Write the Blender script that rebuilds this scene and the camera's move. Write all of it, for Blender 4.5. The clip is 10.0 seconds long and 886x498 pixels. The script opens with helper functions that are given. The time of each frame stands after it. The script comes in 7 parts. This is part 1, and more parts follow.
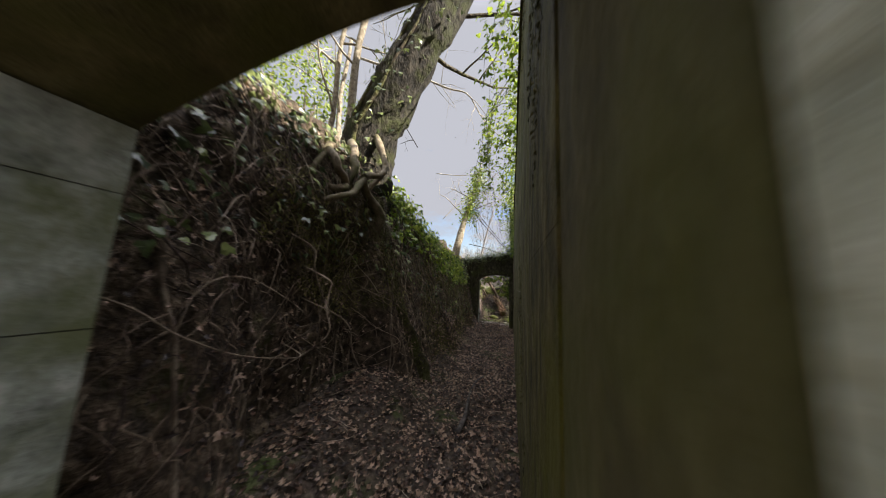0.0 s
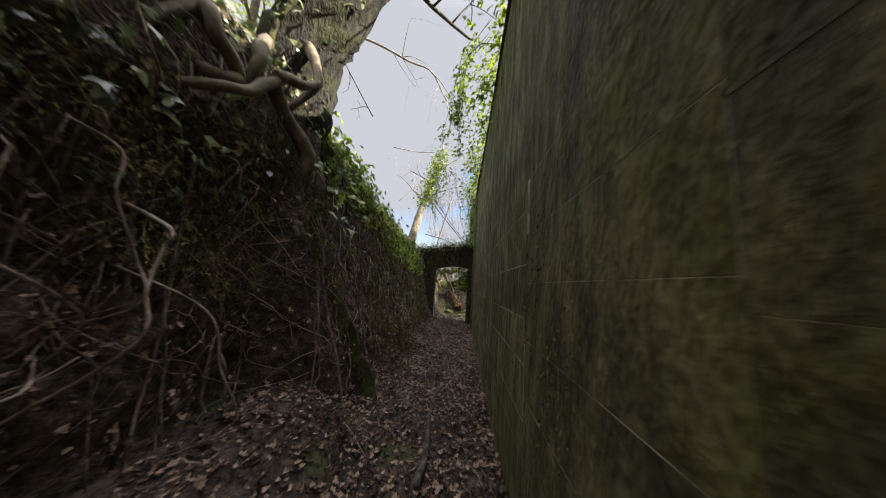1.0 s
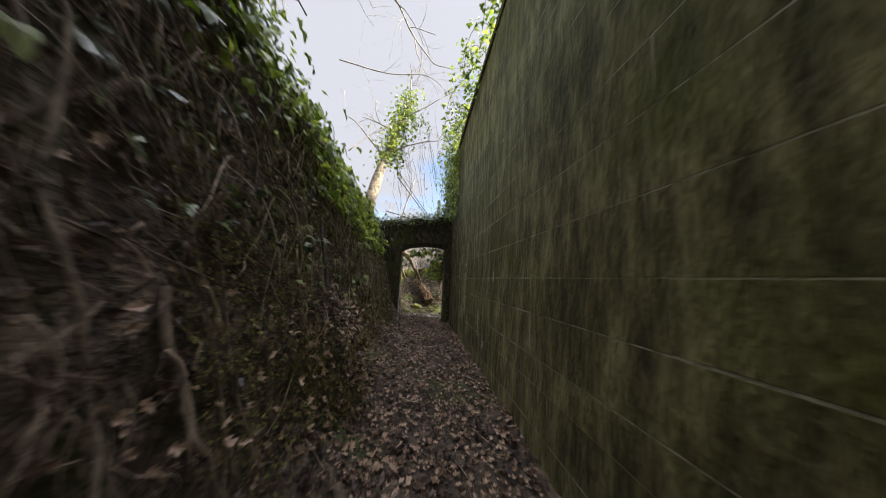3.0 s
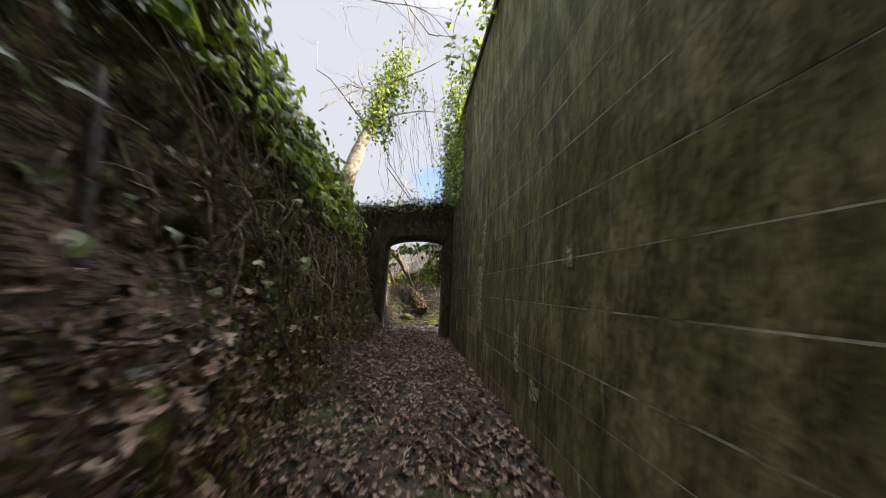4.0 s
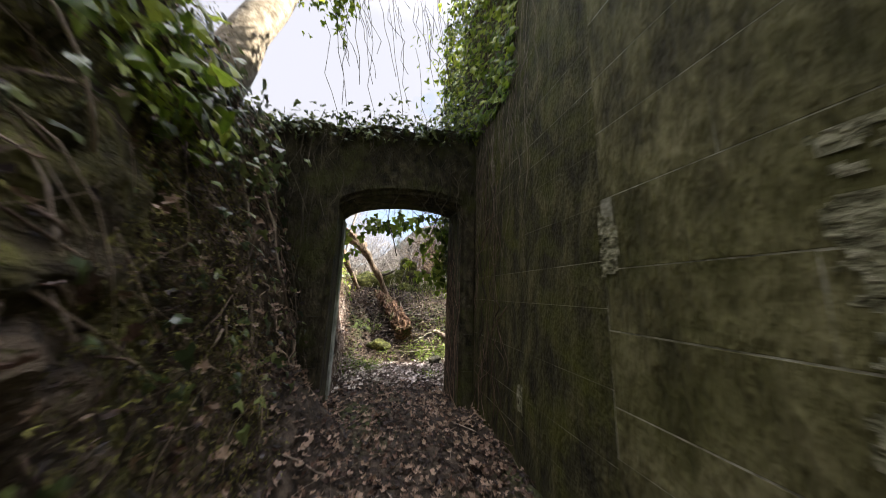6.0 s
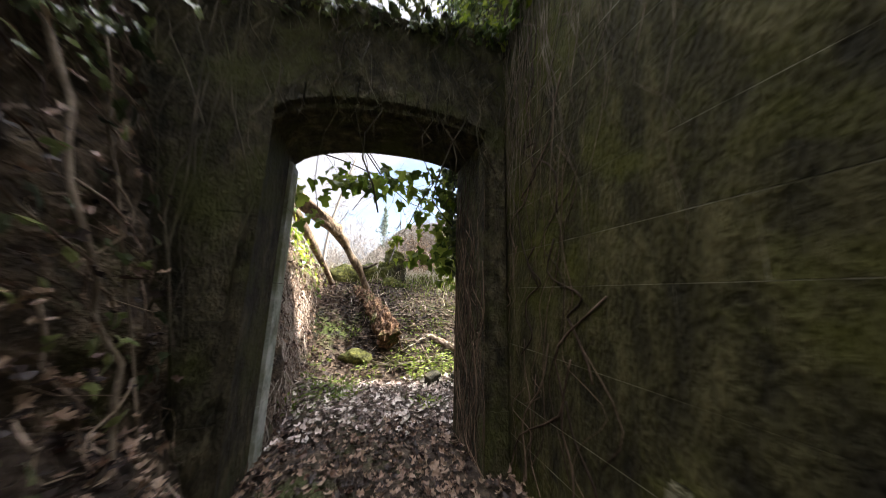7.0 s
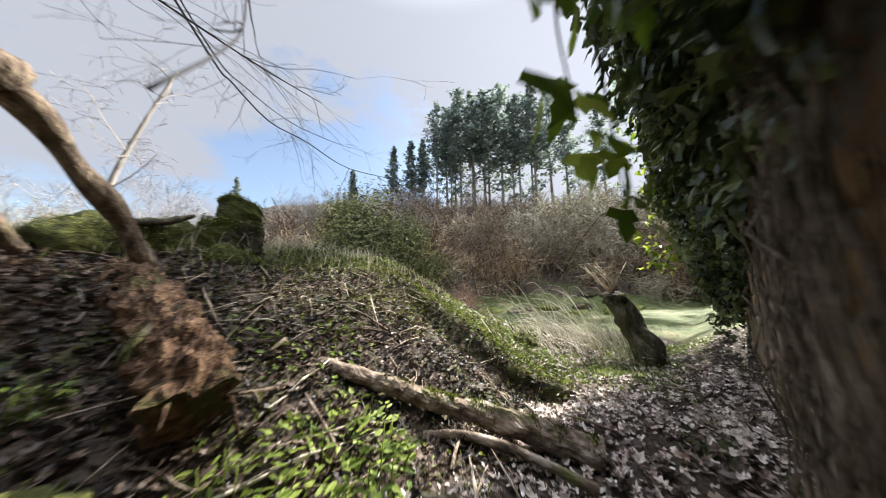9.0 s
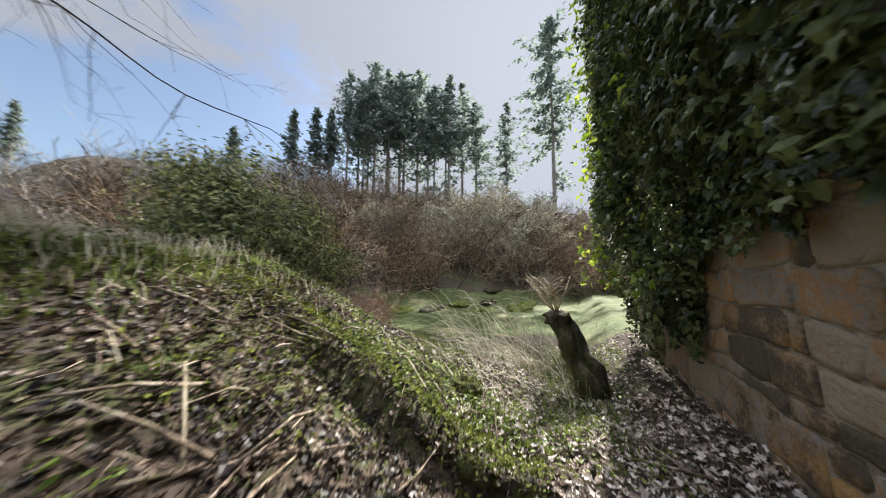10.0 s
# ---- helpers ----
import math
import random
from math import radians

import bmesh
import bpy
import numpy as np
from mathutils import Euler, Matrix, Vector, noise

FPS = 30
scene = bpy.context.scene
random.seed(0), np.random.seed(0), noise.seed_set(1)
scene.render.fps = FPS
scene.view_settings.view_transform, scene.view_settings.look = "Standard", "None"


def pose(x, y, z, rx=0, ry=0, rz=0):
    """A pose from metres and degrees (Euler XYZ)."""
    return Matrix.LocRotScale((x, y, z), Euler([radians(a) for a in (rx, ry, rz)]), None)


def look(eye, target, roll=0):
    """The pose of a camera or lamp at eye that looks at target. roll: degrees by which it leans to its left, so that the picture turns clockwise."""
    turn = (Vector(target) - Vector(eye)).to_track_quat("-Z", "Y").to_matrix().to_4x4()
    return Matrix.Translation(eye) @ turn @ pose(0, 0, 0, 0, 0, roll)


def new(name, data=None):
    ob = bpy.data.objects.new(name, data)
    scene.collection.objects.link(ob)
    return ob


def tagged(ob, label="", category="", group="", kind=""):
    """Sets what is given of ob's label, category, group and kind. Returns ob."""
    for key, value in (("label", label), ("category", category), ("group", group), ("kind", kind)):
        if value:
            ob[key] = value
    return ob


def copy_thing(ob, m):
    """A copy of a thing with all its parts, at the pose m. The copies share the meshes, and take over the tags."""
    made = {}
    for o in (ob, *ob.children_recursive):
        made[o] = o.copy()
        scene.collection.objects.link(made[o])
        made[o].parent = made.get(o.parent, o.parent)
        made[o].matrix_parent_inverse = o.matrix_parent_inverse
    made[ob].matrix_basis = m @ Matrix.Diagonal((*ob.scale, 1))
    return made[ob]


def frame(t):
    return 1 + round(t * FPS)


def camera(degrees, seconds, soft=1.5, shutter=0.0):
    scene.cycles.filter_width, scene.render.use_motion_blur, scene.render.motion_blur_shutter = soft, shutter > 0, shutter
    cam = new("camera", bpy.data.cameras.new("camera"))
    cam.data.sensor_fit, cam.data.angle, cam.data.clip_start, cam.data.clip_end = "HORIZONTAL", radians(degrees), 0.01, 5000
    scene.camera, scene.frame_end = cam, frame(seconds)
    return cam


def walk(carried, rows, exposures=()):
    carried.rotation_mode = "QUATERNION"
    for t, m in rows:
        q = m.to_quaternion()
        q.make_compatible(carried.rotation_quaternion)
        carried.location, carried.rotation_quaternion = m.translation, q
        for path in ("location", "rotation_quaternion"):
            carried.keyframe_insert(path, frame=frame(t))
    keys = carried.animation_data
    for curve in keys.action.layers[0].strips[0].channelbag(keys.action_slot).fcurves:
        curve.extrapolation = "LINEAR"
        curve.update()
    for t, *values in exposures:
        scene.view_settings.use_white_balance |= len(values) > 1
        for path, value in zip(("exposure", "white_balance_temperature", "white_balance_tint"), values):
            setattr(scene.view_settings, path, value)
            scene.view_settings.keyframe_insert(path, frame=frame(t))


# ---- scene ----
cam = camera(119.3, 10.0, soft=0.9, shutter=0.36)
PATH = [
    (0, (1.113, -0.091, 1.527), (0.6, 1.822, 1.805), 2.8),
    (0.5, (0.969, 0.41, 1.429), (0.65, 2.365, 1.709), 3.4),
    (1, (0.819, 0.919, 1.353), (0.662, 2.895, 1.621), 3.9),
    (1.5, (0.648, 1.416, 1.306), (0.608, 3.4, 1.551), 4.0),
    (2, (0.49, 1.991, 1.273), (0.544, 3.977, 1.495), 3.8),
    (2.5, (0.351, 2.696, 1.232), (0.479, 4.68, 1.447), 3.3),
    (4, (0.358, 5.077, 0.984), (0.584, 7.04, 1.293), 3.0),
    (4.5, (0.274, 5.896, 0.989), (0.558, 7.849, 1.316), 2.8),
    (5, (0.218, 6.662, 1.023), (0.561, 8.603, 1.362), 2.6),
    (5.5, (0.204, 7.356, 1.058), (0.617, 9.283, 1.4), 2.3),
    (7, (0.332, 9.056, 0.967), (0.903, 10.941, 1.312), 1.6),
    (7.5, (0.351, 9.617, 0.865), (1.029, 11.467, 1.21), 1.0),
    (8, (0.403, 10.155, 0.822), (1.255, 11.937, 1.136), 0.3),
    (8.5, (0.518, 10.673, 0.796), (1.603, 12.327, 1.092), -0.1),
    (9, (0.705, 11.183, 0.84), (2.06, 12.627, 1.115), -0.9),
    (9.5, (0.992, 11.631, 0.976), (2.584, 12.818, 1.209), -0.5),
    (10, (1.435, 12.042, 1.143), (3.213, 12.937, 1.333), 0.5),
]
walk(cam, [(t, look(eye, target, roll)) for t, eye, target, roll in PATH],
     [(0.0, 1.8, 6800, 11), (1.0, 1.95, 6800, 11), (2.0, 2.12, 6800, 11), (4.0, 2.25, 6800, 11), (5.5, 2.35, 6800, 12), (7.0, 2.75, 6900, 13), (7.5, 2.85, 6800, 12), (8.0, 2.6, 6650, 11), (8.5, 2.25, 6450, 10),
      (9.0, 1.92, 6500, 9), (10.0, 1.60, 6500, 9)])


# ---- world, sun ----
SUN = Vector((0.776, -0.034, 0.629)).normalized()
world = bpy.data.worlds.new("sky")
scene.world = world
world.use_nodes = True
wn, wl = world.node_tree.nodes, world.node_tree.links
wn.clear()
w_out, w_bg = wn.new("ShaderNodeOutputWorld"), wn.new("ShaderNodeBackground")
w_sky = wn.new("ShaderNodeTexSky")
w_sky.sky_type, w_sky.sun_disc = "NISHITA", False
w_sky.sun_elevation = math.asin(SUN.z)
w_sky.sun_rotation = math.atan2(SUN.x, SUN.y)
w_sky.dust_density, w_sky.air_density = 1.5, 1.0
w_co, w_map, w_noise, w_ramp, w_mix = (wn.new("ShaderNodeTexCoord"), wn.new("ShaderNodeMapping"), wn.new("ShaderNodeTexNoise"),
                                       wn.new("ShaderNodeValToRGB"), wn.new("ShaderNodeMix"))
w_map.inputs["Scale"].default_value = (1, 1, 2.2)
w_map.inputs["Location"].default_value = (0.35, 0.1, 0.0)
w_noise.inputs["Scale"].default_value, w_noise.inputs["Detail"].default_value, w_noise.inputs["Roughness"].default_value = 2.3, 8, 0.62
w_ramp.color_ramp.elements[0].position, w_ramp.color_ramp.elements[1].position = 0.45, 0.58
w_mix.data_type = "RGBA"
w_mix.inputs["B"].default_value = (2.85, 3.0, 3.45, 1)
w_sep, w_high, w_dot, w_pow, w_glow, w_sum = (wn.new("ShaderNodeSeparateXYZ"), wn.new("ShaderNodeMapRange"), wn.new("ShaderNodeVectorMath"),
                                              wn.new("ShaderNodeMath"), wn.new("ShaderNodeMath"), wn.new("ShaderNodeMath"))
w_high.interpolation_type = "SMOOTHSTEP"
w_high.inputs["From Min"].default_value, w_high.inputs["From Max"].default_value = 0.76, 1.02
w_high.inputs["To Min"].default_value, w_high.inputs["To Max"].default_value = 1.0, 9.0
w_dot.operation, w_pow.operation, w_glow.operation, w_sum.operation = "DOT_PRODUCT", "POWER", "MULTIPLY", "ADD"
w_dot.inputs[1].default_value = SUN
w_pow.inputs[1].default_value = 4.0
w_glow.inputs[1].default_value = 0.42
w_scale = wn.new("ShaderNodeVectorMath")
w_scale.operation = "SCALE"
wl.new(w_co.outputs["Generated"], w_map.inputs["Vector"])
wl.new(w_map.outputs["Vector"], w_noise.inputs["Vector"])
w_veil, w_veil2 = wn.new("ShaderNodeMath"), wn.new("ShaderNodeMath")
w_veil.operation, w_veil2.operation = "MULTIPLY_ADD", "MULTIPLY_ADD"
w_veil.inputs[1].default_value, w_veil2.inputs[1].default_value = 0.30, 0.20
wl.new(w_dot.outputs["Value"], w_veil.inputs[0])
wl.new(w_noise.outputs["Fac"], w_veil.inputs[2])
wl.new(w_sep.outputs["Z"], w_veil2.inputs[0])
wl.new(w_veil.outputs[0], w_veil2.inputs[2])
w_gap, w_near, w_clear = wn.new("ShaderNodeVectorMath"), wn.new("ShaderNodeMapRange"), wn.new("ShaderNodeMath")
w_gap.operation, w_near.interpolation_type, w_clear.operation = "DOT_PRODUCT", "SMOOTHSTEP", "SUBTRACT"
w_gap.inputs[1].default_value = Vector((0.39, 0.83, 0.40)).normalized()
w_near.inputs["From Min"].default_value, w_near.inputs["From Max"].default_value, w_near.inputs["To Max"].default_value = 0.87, 0.99, 0.33
wl.new(w_co.outputs["Generated"], w_gap.inputs[0])
wl.new(w_gap.outputs["Value"], w_near.inputs["Value"])
wl.new(w_veil2.outputs[0], w_clear.inputs[0])
wl.new(w_near.outputs["Result"], w_clear.inputs[1])
wl.new(w_clear.outputs[0], w_ramp.inputs["Fac"])
wl.new(w_ramp.outputs["Color"], w_mix.inputs["Factor"])
w_lift = wn.new("ShaderNodeVectorMath")
w_lift.operation = "SCALE"
w_lift.inputs["Scale"].default_value = 1.3
wl.new(w_sky.outputs["Color"], w_lift.inputs["Vector"])
w_pale = wn.new("ShaderNodeMix")
w_pale.data_type = "RGBA"
w_pale.inputs["Factor"].default_value = 0.14
w_pale.inputs["B"].default_value = (2.75, 2.85, 3.2, 1)
wl.new(w_lift.outputs["Vector"], w_pale.inputs["A"])
wl.new(w_pale.outputs["Result"], w_mix.inputs["A"])
w_pos = wn.new("ShaderNodeMath")
w_pos.operation = "MAXIMUM"
w_pos.inputs[1].default_value = 0.0
wl.new(w_co.outputs["Generated"], w_sep.inputs["Vector"])
wl.new(w_sep.outputs["Z"], w_high.inputs["Value"])
wl.new(w_co.outputs["Generated"], w_dot.inputs[0])
wl.new(w_dot.outputs["Value"], w_pos.inputs[0])
wl.new(w_pos.outputs[0], w_pow.inputs[0])
wl.new(w_pow.outputs[0], w_glow.inputs[0])
wl.new(w_glow.outputs[0], w_sum.inputs[0])
wl.new(w_high.outputs["Result"], w_sum.inputs[1])
wl.new(w_mix.outputs["Result"], w_scale.inputs["Vector"])
wl.new(w_sum.outputs[0], w_scale.inputs["Scale"])
wl.new(w_scale.outputs["Vector"], w_bg.inputs["Color"])
w_bg.inputs["Strength"].default_value = 0.055
wl.new(w_bg.outputs["Background"], w_out.inputs["Surface"])

sun_data = bpy.data.lights.new("sun", "SUN")
sun_data.energy, sun_data.angle, sun_data.color = 5.0, radians(0.6), (1.0, 0.965, 0.90)
sun = new("sun", sun_data)
sun.matrix_world = look(SUN * 60, (0, 0, 0))


# ---- materials ----
def material(name, stops, scale=4.0, rough=0.85, bump=0.3, fine=40.0, per="", spread=0.25, stretch=(1, 1, 1), detail=8,
             second=None, second_scale=1.2, second_at=(0.5, 0.62), spec=0.3, trans=0.0, dist=0.02):
    """Two scales of noise over a ramp of colours; per: "object" or "island" adds a variation piece by piece; second: a patchy growth colour."""
    m = bpy.data.materials.new(name)
    m.use_nodes = True
    n, k = m.node_tree.nodes, m.node_tree.links
    b = n["Principled BSDF"]
    b.inputs["Roughness"].default_value = rough
    b.inputs["Specular IOR Level"].default_value = spec
    geo, mp = n.new("ShaderNodeNewGeometry"), n.new("ShaderNodeMapping")
    mp.inputs["Scale"].default_value = stretch
    k.new(geo.outputs["Position"], mp.inputs["Vector"])
    a, f = n.new("ShaderNodeTexNoise"), n.new("ShaderNodeTexNoise")
    a.inputs["Scale"].default_value, a.inputs["Detail"].default_value = scale, detail
    f.inputs["Scale"].default_value, f.inputs["Detail"].default_value = fine, 4
    for t in (a, f):
        k.new(mp.outputs["Vector"], t.inputs["Vector"])
    mixn = n.new("ShaderNodeMath")
    mixn.operation = "MULTIPLY_ADD"
    mixn.inputs[1].default_value, mixn.inputs[2].default_value = 0.35, -0.17
    k.new(f.outputs["Fac"], mixn.inputs[0])
    add = n.new("ShaderNodeMath")
    add.operation = "ADD"
    k.new(a.outputs["Fac"], add.inputs[0])
    k.new(mixn.outputs[0], add.inputs[1])
    last = add
    if per:
        src = n.new("ShaderNodeObjectInfo") if per == "object" else geo
        rnd = n.new("ShaderNodeMath")
        rnd.operation = "MULTIPLY_ADD"
        rnd.inputs[1].default_value, rnd.inputs[2].default_value = 2 * spread, -spread
        k.new(src.outputs["Random" if per == "object" else "Random Per Island"], rnd.inputs[0])
        add2 = n.new("ShaderNodeMath")
        add2.operation = "ADD"
        k.new(add.outputs[0], add2.inputs[0])
        k.new(rnd.outputs[0], add2.inputs[1])
        last = add2
    ramp = n.new("ShaderNodeValToRGB")
    e = ramp.color_ramp.elements
    while len(e) < len(stops):
        e.new(0.5)
    for i, c in enumerate(stops):
        e[i].position, e[i].color = 0.3 + 0.4 * i / max(1, len(stops) - 1), (*c, 1)
    k.new(last.outputs[0], ramp.inputs["Fac"])
    colour = ramp.outputs["Color"]
    if second:
        s, sr, mx = n.new("ShaderNodeTexNoise"), n.new("ShaderNodeValToRGB"), n.new("ShaderNodeMix")
        s.inputs["Scale"].default_value, s.inputs["Detail"].default_value = second_scale, 9
        s.inputs["Roughness"].default_value = 0.65
        k.new(geo.outputs["Position"], s.inputs["Vector"])
        sr.color_ramp.elements[0].position, sr.color_ramp.elements[1].position = second_at
        k.new(s.outputs["Fac"], sr.inputs["Fac"])
        mx.data_type = "RGBA"
        mx.inputs["B"].default_value = (*second, 1)
        k.new(sr.outputs["Color"], mx.inputs["Factor"])
        k.new(colour, mx.inputs["A"])
        colour = mx.outputs["Result"]
    k.new(colour, b.inputs["Base Color"])
    if bump:
        bp = n.new("ShaderNodeBump")
        bp.inputs["Strength"].default_value, bp.inputs["Distance"].default_value = bump, dist
        k.new(add.outputs[0], bp.inputs["Height"])
        k.new(bp.outputs["Normal"], b.inputs["Normal"])
    if trans:
        tr, ms = n.new("ShaderNodeBsdfTranslucent"), n.new("ShaderNodeMixShader")
        ms.inputs["Fac"].default_value = trans
        k.new(colour, tr.inputs["Color"])
        k.new(b.outputs[0], ms.inputs[1])
        k.new(tr.outputs[0], ms.inputs[2])
        k.new(ms.outputs[0], n["Material Output"].inputs["Surface"])
    return m


M_SOIL = material("leafy_soil", [(0.017, 0.012, 0.008), (0.048, 0.034, 0.024), (0.11, 0.082, 0.058)], 14, 0.95, 0.9, 70,
                  second=(0.055, 0.075, 0.017), second_scale=0.9, second_at=(0.53, 0.66), dist=0.04)
M_EARTH = material("root_earth", [(0.026, 0.019, 0.013), (0.075, 0.054, 0.036), (0.18, 0.135, 0.090)], 12, 0.95, 1.0, 60,
                   second=(0.060, 0.060, 0.016), second_scale=2.4, second_at=(0.54, 0.70), dist=0.06)
M_GRASS = material("short_grass", [(0.034, 0.050, 0.012), (0.068, 0.088, 0.023), (0.12, 0.13, 0.048)], 3.5, 0.9, 0.8, 70, dist=0.03,
                   second=(0.20, 0.17, 0.09), second_scale=0.8, second_at=(0.52, 0.72))
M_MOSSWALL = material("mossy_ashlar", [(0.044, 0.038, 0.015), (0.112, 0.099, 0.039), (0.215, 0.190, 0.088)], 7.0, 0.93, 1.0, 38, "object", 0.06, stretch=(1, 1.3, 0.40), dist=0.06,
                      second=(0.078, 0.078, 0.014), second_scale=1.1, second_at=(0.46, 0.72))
# mossier ashlar, its colour darkened to stand in for shade by the gateways
M_SHADEWALL = material("shaded_moss_ashlar", [(0.020, 0.017, 0.007), (0.053, 0.047, 0.016), (0.120, 0.105, 0.043)], 11.0, 0.95, 1.0, 90, "object", 0.05, stretch=(1, 1, 0.35), dist=0.06,
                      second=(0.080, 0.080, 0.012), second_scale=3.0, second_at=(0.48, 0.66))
# in-between ashlar that softens the step to the painted shade
M_MIDWALL = material("half_shaded_ashlar", [(0.030, 0.026, 0.010), (0.080, 0.070, 0.026), (0.160, 0.140, 0.062)], 9.0, 0.94, 1.0, 60, "object", 0.05, stretch=(1, 1.1, 0.38), dist=0.06,
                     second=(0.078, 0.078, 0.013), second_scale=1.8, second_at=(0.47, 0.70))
M_WALLMOSS = material("wall_moss_tuft", [(0.028, 0.026, 0.008), (0.066, 0.062, 0.016), (0.115, 0.105, 0.030)], 5, 0.95, 0.0, 30, "island", 0.25)
M_JOINT = material("old_mortar", [(0.075, 0.07, 0.04), (0.23, 0.215, 0.145), (0.44, 0.41, 0.31)], 8, 0.95, 0.5, 60)
M_GATE = material("damp_gate_stone", [(0.016, 0.014, 0.007), (0.048, 0.040, 0.021), (0.11, 0.092, 0.052)], 13, 0.92, 1.0, 70, "object", 0.05, stretch=(1, 1, 0.6), dist=0.06,
                  second=(0.060, 0.062, 0.016), second_scale=2.6, second_at=(0.48, 0.65))
M_NEARGATE = material("olive_gate_stone", [(0.040, 0.036, 0.018), (0.078, 0.072, 0.034), (0.135, 0.125, 0.066)], 6, 0.93, 0.7, 60, stretch=(1, 1, 0.4), dist=0.03,
                      second=(0.062, 0.066, 0.018), second_scale=1.6, second_at=(0.48, 0.66))
M_PALE = material("pale_jamb_stone", [(0.15, 0.165, 0.14), (0.36, 0.39, 0.34), (0.58, 0.61, 0.56)], 7, 0.85, 0.6, 50, "object", 0.06,
                  second=(0.17, 0.19, 0.10), second_scale=2.5, second_at=(0.48, 0.66))
M_BANKMOSS = material("bank_moss", [(0.030, 0.025, 0.011), (0.092, 0.083, 0.027), (0.20, 0.185, 0.058)], 14, 0.95, 1.0, 80, stretch=(1, 1, 0.6),
                      second=(0.060, 0.044, 0.028), second_scale=2.0, second_at=(0.48, 0.60), dist=0.06)
M_RUBBLE = material("warm_rubble_stone", [(0.10, 0.078, 0.055), (0.24, 0.165, 0.10), (0.25, 0.23, 0.205), (0.36, 0.19, 0.075), (0.33, 0.27, 0.20)], 4.0, 0.85, 1.0, 40, "object", 0.34, dist=0.04,
                    second=(0.42, 0.235, 0.075), second_scale=1.7, second_at=(0.53, 0.70))
M_OLDBARK = material("old_tree_bark", [(0.008, 0.007, 0.005), (0.023, 0.019, 0.013), (0.055, 0.046, 0.032)], 14, 0.95, 1.0, 60, stretch=(1, 1, 0.4),
                     second=(0.034, 0.038, 0.010), second_scale=2.6, second_at=(0.48, 0.62), dist=0.06)
M_WALLCORE = material("rough_wall_mortar", [(0.13, 0.105, 0.075), (0.28, 0.235, 0.175), (0.44, 0.38, 0.30)], 9, 0.95, 0.9, 60, dist=0.03)
M_BARK = material("rough_bark", [(0.020, 0.017, 0.011), (0.062, 0.051, 0.033), (0.15, 0.125, 0.085)], 12, 0.92, 1.0, 50, stretch=(1, 1, 0.35),
                  second=(0.066, 0.070, 0.017), second_scale=2.6, second_at=(0.50, 0.66), dist=0.05)
M_MOSSBARK = material("mossy_root_bark", [(0.024, 0.018, 0.011), (0.060, 0.046, 0.028), (0.12, 0.095, 0.06)], 14, 0.95, 1.0, 60,
                      second=(0.066, 0.068, 0.016), second_scale=3.2, second_at=(0.44, 0.62), dist=0.06)
M_LEANBARK = material("dry_brown_bark", [(0.040, 0.028, 0.019), (0.115, 0.082, 0.056), (0.24, 0.18, 0.125)], 16, 0.92, 1.0, 60, stretch=(1, 1, 0.5),
                      second=(0.085, 0.088, 0.022), second_scale=2.2, second_at=(0.56, 0.70), dist=0.05)
M_LIME = material("lime_patch", [(0.07, 0.066, 0.030), (0.19, 0.178, 0.100), (0.36, 0.335, 0.215)], 30, 0.95, 1.0, 70, dist=0.03)
M_PALEBARK = material("pale_bark", [(0.085, 0.068, 0.045), (0.20, 0.165, 0.115), (0.34, 0.295, 0.22)], 14, 0.9, 0.6, 60)
M_ROOT = material("smooth_root", [(0.070, 0.052, 0.036), (0.155, 0.118, 0.082), (0.30, 0.24, 0.175)], 8, 0.85, 0.5, 60)
M_ROOTLET = material("fine_root", [(0.040, 0.025, 0.018), (0.100, 0.066, 0.047), (0.29, 0.22, 0.16)], 6, 0.9, 0.0, 30, "island", 0.26)
M_TWIG = material("grey_twig", [(0.12, 0.10, 0.075), (0.26, 0.225, 0.17), (0.42, 0.37, 0.29)], 6, 0.9, 0.0, 30, "island", 0.15)
M_KNOT = material("worn_knot_root", [(0.065, 0.049, 0.032), (0.150, 0.116, 0.074), (0.26, 0.21, 0.142)], 7, 0.8, 0.7, 50,
                  second=(0.070, 0.072, 0.020), second_scale=3.0, second_at=(0.52, 0.66), dist=0.02)
M_REDSTEM = material("rusty_ivy_stem", [(0.035, 0.022, 0.015), (0.095, 0.060, 0.040), (0.21, 0.145, 0.10)], 6, 0.9, 0.0, 30, "island", 0.28)
M_DRYSTEM = material("brown_dry_stem", [(0.070, 0.048, 0.034), (0.175, 0.128, 0.092), (0.40, 0.32, 0.25)], 6, 0.9, 0.0, 30, "island", 0.28)
M_BANKTUFT = material("bank_moss_tuft", [(0.040, 0.034, 0.014), (0.110, 0.100, 0.028), (0.23, 0.21, 0.06)], 4, 0.95, 0.0, 30, "island", 0.30)
M_ROOTMOSS = material("root_moss_tuft", [(0.032, 0.031, 0.009), (0.072, 0.070, 0.017), (0.130, 0.124, 0.032)], 5, 0.95, 0.0, 30, "island", 0.25)
M_DARKBARK = material("dark_wet_wood", [(0.020, 0.017, 0.015), (0.055, 0.046, 0.040), (0.11, 0.095, 0.085)], 10, 0.8, 0.6, 60)
M_DARKTWIG = material("dark_twig", [(0.02, 0.018, 0.018), (0.04, 0.035, 0.035)], 6, 0.9, 0.0, 30)
M_DEADWOOD = material("bleached_log", [(0.050, 0.034, 0.024), (0.19, 0.14, 0.10), (0.42, 0.36, 0.29)], 13, 0.9, 1.0, 55, stretch=(1.0, 0.5, 1), dist=0.03,
                      second=(0.085, 0.10, 0.02), second_scale=3, second_at=(0.55, 0.66))
